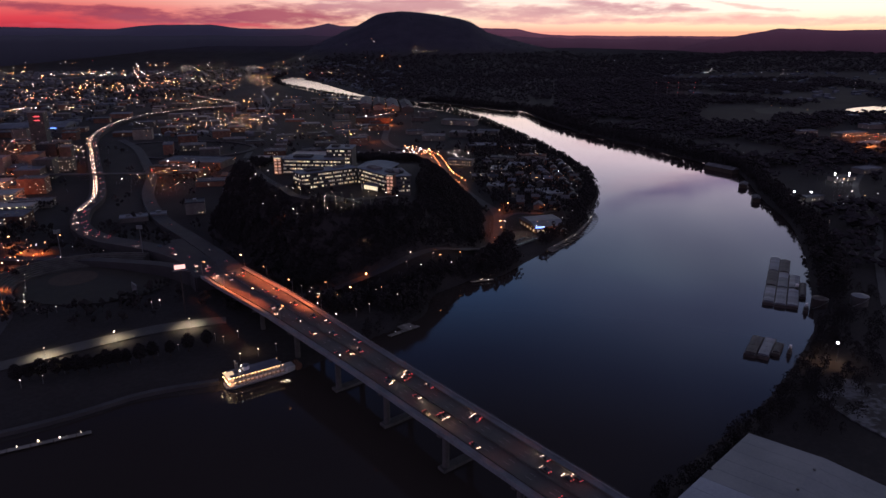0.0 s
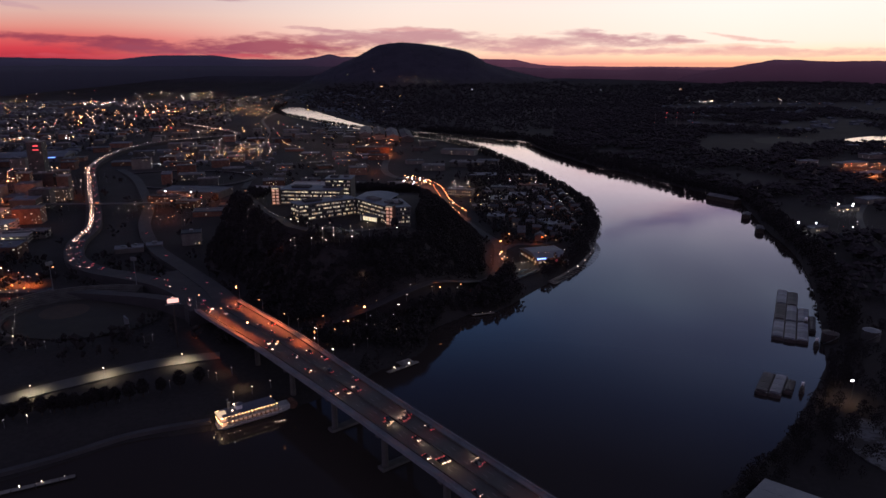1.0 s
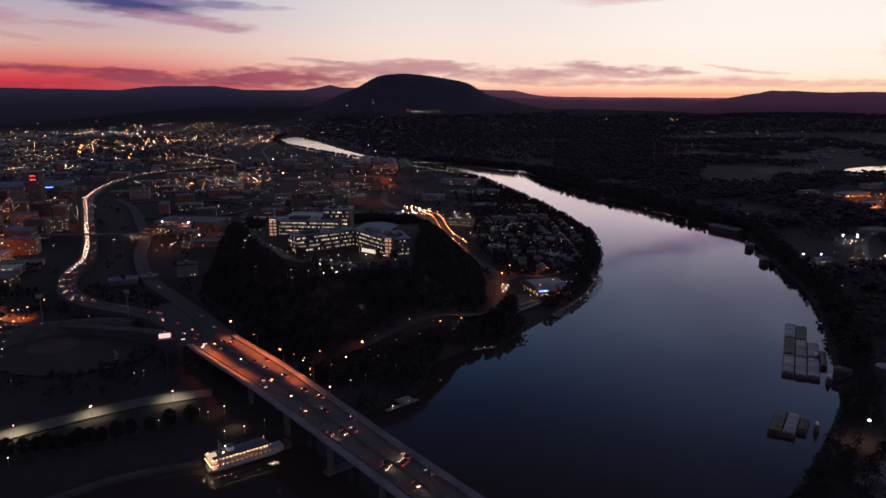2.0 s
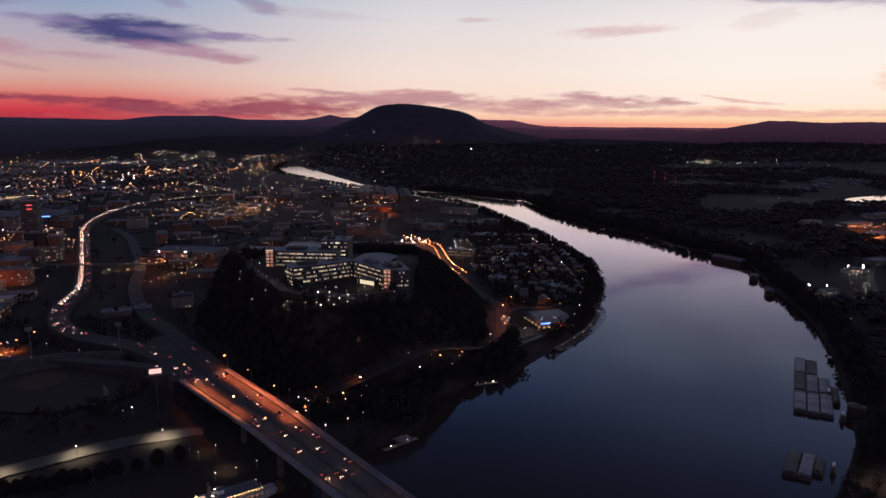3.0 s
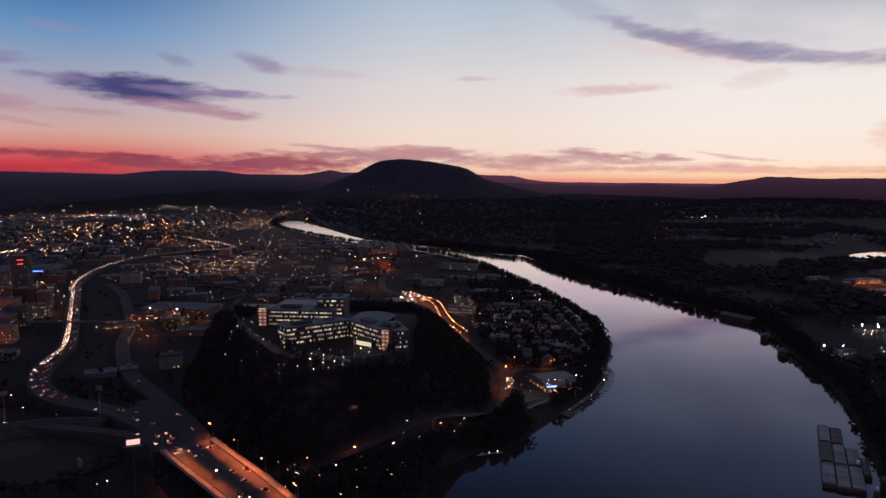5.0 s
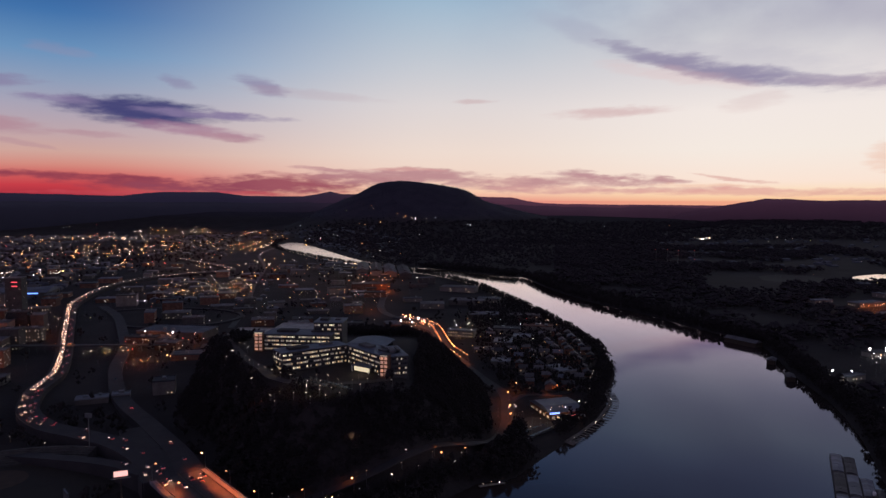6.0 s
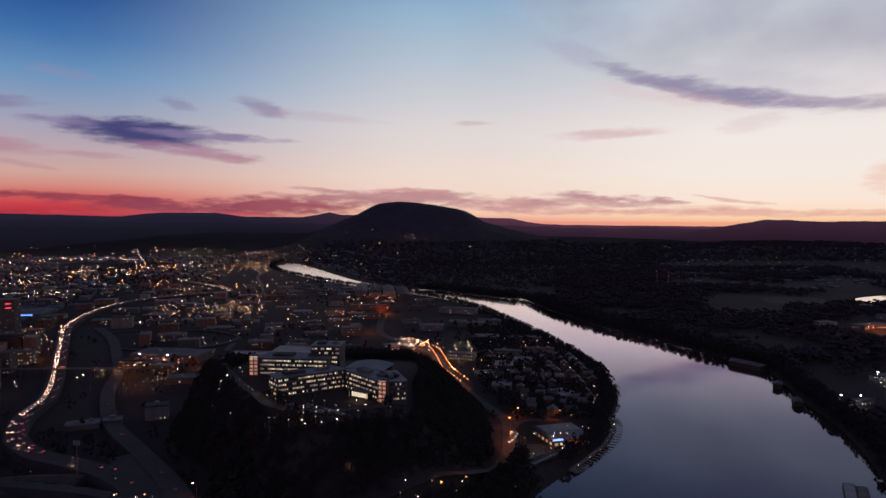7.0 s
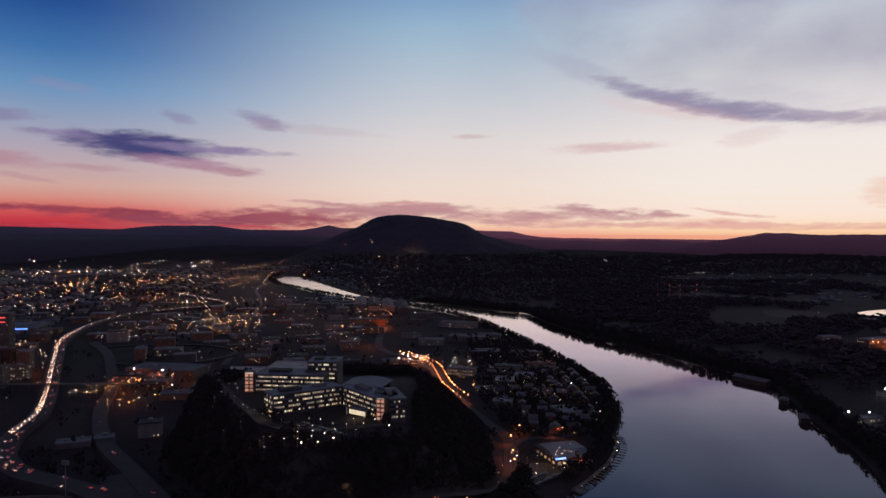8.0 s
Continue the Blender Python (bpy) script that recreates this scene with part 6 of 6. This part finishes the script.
for x, y, w, d, h, rz, rf in ((72, 905, 22, 30, 6, -8, M_METALROOF), (100, 930, 26, 22, 7, -8, M_BLUEROOF), (60, 800, 20, 16, 6, -10, M_METALROOF), (46, 860, 24, 14, 5, 0, M_CITYROOF),
                              (84, 980, 36, 22, 8, -10, M_CITYROOF), (128, 1000, 40, 18, 9, -12, M_BRICK), (120, 1100, 50, 20, 8, -10, M_ROOF), (60, 1100, 44, 26, 7, -6, M_CITYROOF),
                              (40, 1240, 60, 30, 8, -10, M_ROOF), (-20, 1200, 40, 30, 8, 0, M_ROOF), (80, 1280, 40, 24, 7, -14, M_CITYROOF), (30, 1420, 70, 36, 9, -16, M_ROOF), (120, 770, 20, 28, 7, 22, M_METALROOF)):
    town_building(x, y, w, d, h, rz, 2, 0.12, M_WALL, rf, "low flat-roofed block in the riverside quarter", "building", "riverside blocks")


def restaurant():
    b = thing("restaurant", 94, 646, gz(94, 646), 18, "riverside restaurant with a slate-blue roof and coloured lights", "restaurant")
    part("wall", box(bms(), 0, 0, -1.5, 30, 38, 7.5), M_BRICK, b)
    part("roof", loft(bms(), [-16, 16], lambda s: [(-20, 6), (20, 6), (9, 9.5), (-9, 9.5)]), M_BLUEROOF, b)
    part("porch_roof", box(bms(), 3, -22, 3.6, 24, 6, 0.3, bevel=0.1), M_BLUEROOF, b)
    for i in range(5):
        part("porch_post", tube(bms(), -8 + i * 5.5, -24.6, -1.5, 0.15, 0.15, 5.1, 6), M_WHITE, b)
    for i in range(6):
        piece("window", WINDOW_STAIR if i > 2 else WINDOW_WARM, b, -12 + i * 4.6, -19.1, 1.0, 0, 2.6, 1, 2.2)
    for i in range(5):
        piece("window", WINDOW_WARM, b, -15.1, -15 + i * 7, 1.0, 90, 3, 1, 2.0)
    part("blue_sign", box(bms(), -11, -19.4, 5.2, 9, 0.3, 1.3), L_BLUE, b, "blue illuminated sign")
    part("red_sign", box(bms(), 3, -25.2, 3.9, 6, 0.2, 0.9), glow("red_neon", (1.0, 0.1, 0.12), 3.0), b, "red illuminated sign")


restaurant()
for x, y, w in ((98, 618, 1800), (80, 622, 1200), (62, 612, 900)):
    shine(x, y, gz(x, y) + 7, WARM, w)
ribbon("road_restaurant_lot", [(44, 580, 20), (60, 600, 34), (74, 614, 34), (86, 618, 22)], 30, M_ROADBED, "car park in front of the restaurant", lift=0.2)
for i in range(26):
    row, k = divmod(i, 7)
    x, y = 50 + k * 3.6 + row * 5.4, 580 + k * 4.1 + row * -0.5 + (row % 2) * 5
    park_car(x, y, gz(x, y) + 0.24, 48 + 180 * (i % 2))
for x, y in ((48, 590), (66, 596), (70, 616), (90, 608), (104, 628), (112, 645), (118, 664)):
    street_lamp(x, y, "small")
# lamps along the wooded shore walk
walkway = spline([(92, 606), (112, 626), (130, 664), (142, 712), (160, 770), (172, 840), (178, 930), (168, 1040), (150, 1150), (128, 1260), (96, 1400)], 8)
q, _ = along(np.c_[walkway, walkway[:, 0] * 0], 13.0)
for x, y, _ in q:
    street_lamp(x - 6 + crnd.uniform(-2, 2), y + crnd.uniform(-3, 3), "small")


def house(x, y, w, d, h, rz, roof, lit, label):
    b = thing("house", x, y, gz(x, y), rz, label, "house", "riverside houses")
    part("wall", box(bms(), 0, 0, -1, w, d, h + 1), M_WALL if lit % 2 else M_BRICK, b)
    top = part("roof", loft(bms(), [-w / 2 - 0.4, w / 2 + 0.4], lambda s: [(-d / 2 - 0.5, h - 0.1), (d / 2 + 0.5, h - 0.1), (0, h + d * 0.32)]), roof, b)
    part("chimney", box(bms(), w * 0.25, d * 0.15, h, 0.7, 0.7, d * 0.32 + 0.9), M_BRICK, top)
    for i in range(3):
        piece("window", WINDOW_WARM if (lit >> i) & 1 else WINDOW_DARK, b, (i - 1) * w * 0.3, -d / 2 - 0.03, h * (0.55 if i != 1 else 0.12), 0, 1.1, 1, 1.3)


hr = random.Random(8)
count = 0
for gy in range(715, 1010, 26):
    for gx in range(66, 176, 17):
        x, y = gx + hr.uniform(-3, 3) - (gy - 715) * 0.02, gy + hr.uniform(-4, 4)
        if shore(np.array([x]), np.array([y]))[0] > 24 and not (60 < x < 118 and 880 < y < 1010) and not (48 < x < 74 and y < 815) and not (108 < x < 134 and 745 < y < 795):
            house(x, y, hr.uniform(8, 12), hr.uniform(7, 10), hr.uniform(4.5, 7.5), hr.choice((-8, 82)) + hr.uniform(-5, 5), hr.choice((M_ROOF, M_CITYROOF, M_ROOF)), hr.choice((0, 0, 1, 2, 4)),
                  "small gabled house among trees near the river")

# ordinary blocks of the town, on its street grid
br = random.Random(21)
taken = [(-640, 1085, 30), (-790, 1330, 80), (-352, 962, 60)]
kinds = (("plain brick block on a town street", M_BRICK), ("flat-roofed stucco block on a town street", M_WALL), ("grey concrete block on a town street", M_DARKCONC))
made = 0
while made < 150:
    x, y = br.uniform(-1150, -20), 640 + 1300 * br.random() ** 1.2
    w, d = br.uniform(16, 42), br.uniform(14, 32)
    if x < -0.72 * y - 60 or hill_rho(np.array([x]), np.array([y]))[0] < 1.08 or not clear_of_roads(np.array([x]), np.array([y]), 34)[0]:
        continue
    if shore(np.array([x]), np.array([y]))[0] < 45 or any(abs(x - a) < (r + w) * 0.62 and abs(y - c) < (r + d) * 0.62 for a, c, r in taken):
        continue
    taken.append((x, y, max(w, d)))
    lab, wall = br.choice(kinds)
    tall = br.choice((4.5, 6, 7, 9, 12)) + (br.choice((0, 6, 12)) if (x < -430 and y < 1250) else 0)
    town_building(x, y, w, d, tall, 14 + br.uniform(-4, 4) + (90 if br.random() < 0.3 else 0), max(1, int(tall / 3.4)), br.choice((0.05, 0.1, 0.2, 0.35)) * (1.0 if y < 1100 else 0.5), wall,
                  br.choice((M_ROOF, M_CITYROOF, M_CITYROOF, M_ROOF)), lab, plant=y < 1300)
    made += 1
# low buildings across the river
for x, y, w, d, h, rz, lit in ((720, 1225, 60, 24, 7, 20, 0.6), (690, 1110, 50, 26, 7, 20, 0.7), (770, 1180, 44, 22, 7, 24, 0.5), (412, 752, 26, 10, 5, 20, 0.3), (500, 850, 30, 16, 5, 20, 0.4), (420, 712, 18, 10, 4, 30, 0.8),
                             (840, 1340, 70, 26, 8, 18, 0.3), (660, 1260, 40, 18, 6, 18, 0.3), (455, 1012, 22, 9, 5, 10, 0.7), (560, 900, 36, 18, 6, 25, 0.2), (900, 1500, 60, 24, 7, 15, 0.3)):
    town_building(x, y, w, d, h, rz, 1, lit, M_WALL, M_CITYROOF, "low works building on the flat east bank", "works building", "east bank buildings", plant=False)
for x, y in ((715, 1195), (680, 1085), (735, 1150), (760, 1205), (700, 1140), (652, 1100)):
    shine(x, y, 12, ORANGE, 16000, 0, 1.0)
tagged(new("field", bm_data("field", tube(bms(), 0, 0, 0, 1, 1, 1, 40), M_FIELD)), "open pale field among dark woods", "field", kind="structure").matrix_basis = pose(765, 1655, gz(765, 1655) - 0.2) @ Matrix.Diagonal((125, 105, 0.9, 1))


# far roofs, too many and small to count
def gable(seed):
    r = np.random.default_rng(seed)
    w, d, h = 0.5, 0.35 + 0.15 * r.random(), 0.5
    v = np.array([(-w, -d, -0.1), (w, -d, -0.1), (w, d, -0.1), (-w, d, -0.1), (-w, -d, h), (w, -d, h), (w, d, h), (-w, d, h), (-w, 0, h + 0.28), (w, 0, h + 0.28)])
    f = np.array([(0, 1, 5), (0, 5, 4), (1, 2, 6), (1, 6, 5), (2, 3, 7), (2, 7, 6), (3, 0, 4), (3, 4, 7), (4, 5, 9), (4, 9, 8), (6, 7, 8), (6, 8, 9), (5, 6, 9), (7, 4, 8)])
    return v, f


sets = [sample(2200, -2300, -150, 1250, 3500, lambda x, y, d: (x > -0.72 * y - 100) & (d > 25) & ~before_lake(x, y) & clear_of_roads(x, y, 22) & (vnoise(x / 240, y / 240, 41) > -0.45)),
        sample(260, 700, 2200, 1900, 3000, lambda x, y, d: d > 30)]
xy = np.vstack([np.c_[x, y] for x, y, _ in sets])
n = len(xy)
side = rng.uniform(9, 26, n)
merged("far_houses", [gable(s) for s in range(5)], np.c_[xy, ground_z(xy[:, 0], xy[:, 1])], 0.25 + rng.choice((0, 1.5708), n) + rng.uniform(-0.1, 0.1, n),
       np.c_[side, side, rng.uniform(5, 11, n)], M_CITYROOF, "countless small roofs of the far town", "houses")

# ---- lamps of the far town, by district: x, y, half width, half depth, how many, colour ----
DISTRICTS = [
    (-1353, 3870, 80, 148, 25, "w"), (-979, 3523, 102, 197, 30, "w"), (-1600, 3948, 195, 75, 25, "w"), (-2327, 4007, 198, 41, 12, "w"), (-2020, 3279, 67, 150, 20, "o"), (-1730, 3133, 51, 136, 12, "w"),
    (-1489, 3156, 208, 90, 44, "w"), (-1207, 2382, 216, 289, 150, "o"), (-1023, 2501, 103, 257, 60, "o"), (-1157, 1959, 97, 124, 60, "o"), (-943, 1658, 82, 91, 50, "w"), (-1038, 1658, 34, 61, 24, "w"),
    (-850, 1951, 129, 155, 70, "o"), (-624, 1840, 60, 78, 30, "o"), (-697, 2490, 82, 280, 44, "o"), (-452, 1425, 70, 152, 60, "o"), (-502, 1336, 77, 136, 50, "w"), (-394, 1425, 47, 116, 34, "o"),
    (-271, 1333, 13, 306, 14, "o"), (-690, 1099, 46, 94, 60, "o"), (-517, 798, 19, 37, 30, "o"), (-596, 1043, 51, 69, 50, "w"), (-552, 906, 44, 64, 56, "o"), (-383, 866, 28, 36, 26, "o"),
    (-345, 902, 37, 31, 36, "o"), (-321, 797, 26, 28, 18, "o"), (-125, 1574, 52, 93, 25, "o"), (-190, 1300, 50, 140, 40, "o"), (-40, 1020, 24, 30, 30, "o"), (20, 1000, 20, 40, 26, "w"),
]
DISTRICTS += [
    (69, 895, 37, 72, 26, "o"), (125, 868, 35, 73, 26, "o"), (130, 1040, 40, 30, 34, "o"), (58, 607, 22, 27, 18, "c"), (92, 628, 13, 22, 10, "w"), (-40, 464, 15, 13, 12, "w"), (-75, 450, 22, 14, 8, "o"),
    (476, 820, 16, 19, 12, "w"), (721, 1164, 38, 46, 46, "o"), (915, 1491, 30, 33, 16, "o"), (449, 746, 24, 36, 14, "w"), (934, 4081, 50, 32, 22, "w"), (1320, 4124, 136, 26, 20, "w"), (1096, 2936, 60, 44, 44, "w"),
    (1303, 2906, 240, 71, 22, "w"), (-94, 3680, 76, 14, 14, "w"), (120, 3524, 43, 39, 5, "w"), (1368, 2385, 138, 321, 24, "w"), (1427, 2824, 140, 83, 14, "w"), (448, 1005, 8, 7, 6, "w"), (1024, 2485, 20, 54, 5, "w"),
    (884, 1693, 84, 76, 12, "o"), (-337, 508, 16, 28, 16, "o"), (-400, 560, 50, 16, 20, "o"), (-568, 3115, 77, 84, 10, "w"), (-724, 3145, 52, 92, 14, "o"), (-960, 2750, 300, 300, 90, "o"), (-1750, 2600, 220, 300, 60, "o"),
]


def far_lamps():
    pole = np.array([(0.05, 0, -1.0), (-0.03, 0.05, -1.0), (-0.03, -0.05, -1.0), (0.05, 0, -0.02), (-0.03, 0.05, -0.02), (-0.03, -0.05, -0.02)])
    ptri = np.array([(0, 1, 4), (0, 4, 3), (1, 2, 5), (1, 5, 4), (2, 0, 3), (2, 3, 5)])
    octa = np.array([(1, 0, 0), (-1, 0, 0), (0, 1, 0), (0, -1, 0), (0, 0, 1), (0, 0, -1)], float)
    otri = np.array([(0, 2, 4), (2, 1, 4), (1, 3, 4), (3, 0, 4), (2, 0, 5), (1, 2, 5), (3, 1, 5), (0, 3, 5)])
    spots = {"o": [], "w": [], "c": [], "r": []}
    for x, y, rx, ry, n, kind in DISTRICTS:
        n = int(n * (1.7 if y > 1500 else 2.5))
        px, py = x + rng.normal(0, 0.6, n) * rx, y + rng.normal(0, 0.6, n) * ry
        # half of them stand in street rows
        k = n // 2
        if k:
            rows = max(1, k // 7)
            line = rng.integers(0, rows, k)
            along_, across = rng.uniform(-1, 1, k), (line + 0.5) / rows * 2 - 1
            c, s = math.cos(0.25), math.sin(0.25)
            flip = line % 2 == 0
            a, b_ = np.where(flip, along_, across), np.where(flip, across, along_)
            px[:k], py[:k] = x + (a * c - b_ * s * 0.3) * rx, y + (a * s * 0.3 + b_ * c) * ry
        kinds_ = rng.choice(["o", "w", "c", "r"], n, p={"o": (0.52, 0.36, 0.07, 0.05), "w": (0.22, 0.52, 0.24, 0.02), "c": (0.15, 0.45, 0.38, 0.02)}[kind])
        for ax, ay, ak in zip(px, py, kinds_):
            spots[ak].append((ax, ay))
    # thin scatter over the whole town and valley
    for ax, ay in zip(rng.uniform(-2300, -60, 1000), 700 + 3200 * rng.random(1000) ** 1.5):
        if ax > -0.72 * ay - 80 and hill_rho(np.array([ax]), np.array([ay]))[0] > 1.1:
            spots[rng.choice(["o", "w", "r"], p=[0.6, 0.36, 0.04])].append((ax, ay))
    # streets between the highway and the boulevard
    for ax, ay in zip(rng.uniform(-560, -110, 420), rng.uniform(980, 2050, 420)):
        if clear_of_roads(np.array([ax]), np.array([ay]), 16)[0]:
            spots[rng.choice(["o", "w", "r"], p=[0.62, 0.34, 0.04])].append((ax, ay))
    # the shore road round the upper bend
    bend = spline([(-760, 2180), (-790, 2500), (-800, 2800), (-790, 3150), (-730, 3350)], 12)
    spots["o"] += [(a + rng.normal(0, 6), b_ + rng.normal(0, 10)) for a, b_ in bend]
    q, _ = along(np.c_[spline([(-440, 1330), (-434, 1420), (-425, 1560), (-412, 1780)], 8), np.zeros(25)], 20)
    spots["o"] += [(a + rng.normal(0, 3), b_) for a, b_, _ in q]
    q, _ = along(cross_path, 9.0)
    spots["w"] += [(a, b_ + 4.5) for a, b_, _ in q if a < -455]
    for key, mat, label in (("o", L_SODIUM, "orange street lamps scattered over the town"), ("w", L_WHITE, "warm white lamps scattered over the town"),
                            ("c", L_COOL, "cool white lamps of yards and car parks"), ("r", L_RED, "red signal lamps over the town")):
        p = np.array(spots[key])
        d = shore(p[:, 0], p[:, 1])
        p = p[d > 4]
        n = len(p)
        tall = rng.uniform(5, 11, n)
        z = ground_z(p[:, 0], p[:, 1]) + tall
        far = np.hypot(p[:, 0], p[:, 1])
        r = (0.03 + 0.00022 * far) * np.exp(rng.normal(-0.62, 0.55, n)) * (1 - 0.35 * (p[:, 0] > 500))
        heads = merged("far_lamps", [(octa, otri)], np.c_[p, z], rng.uniform(0, 1, n), np.c_[r, r, r], mat, label, "street lamps")
        posts = merged("posts", [(pole, ptri)], np.c_[p, z], np.zeros(n), np.c_[np.ones(n), np.ones(n), tall + 0.5], M_STEEL, "", "")
        posts.parent = heads


far_lamps()


def radio_mast(x, y, tall):
    b = thing("radio_mast", x, y, gz(x, y), 0, "slender lattice radio mast with red warning lights", "mast", "radio masts")
    m = bms()
    for k in range(3):
        a = k * 2.094
        bar(m, (1.2 * math.cos(a), 1.2 * math.sin(a), -1), (0.4 * math.cos(a), 0.4 * math.sin(a), tall), 0.14, 4)
    for k in range(12):
        z = tall * k / 12
        s = 1.2 - 0.8 * k / 12
        for j in range(3):
            a, c = j * 2.094, (j + 1) * 2.094
            bar(m, (s * math.cos(a), s * math.sin(a), z), (s * math.cos(c), s * math.sin(c), z + tall / 12), 0.07, 3)
    part("lattice", m, M_STEEL, b)
    for f in (0.35, 0.68, 1.0):
        part("warning_light", blob(bms(), 0, 0, tall * f, 0.5), L_RED, b)


for mx, my in ((600, 1990), (630, 1985), (660, 1985), (708, 1990)):
    radio_mast(mx, my, 42)
radio_mast(-2000, 4020, 30)


# cars left for the night on the hilltop lots
for i in range(40):
    row, k = divmod(i, 10)
    x, y = -138 + k * 3.4 + row * 14, 552 - k * 2.6 - row * 3.5
    if -0.78 * x - 0.62 * y < -250:
        park_car(x, y, gz(x, y) + 0.05, 52)
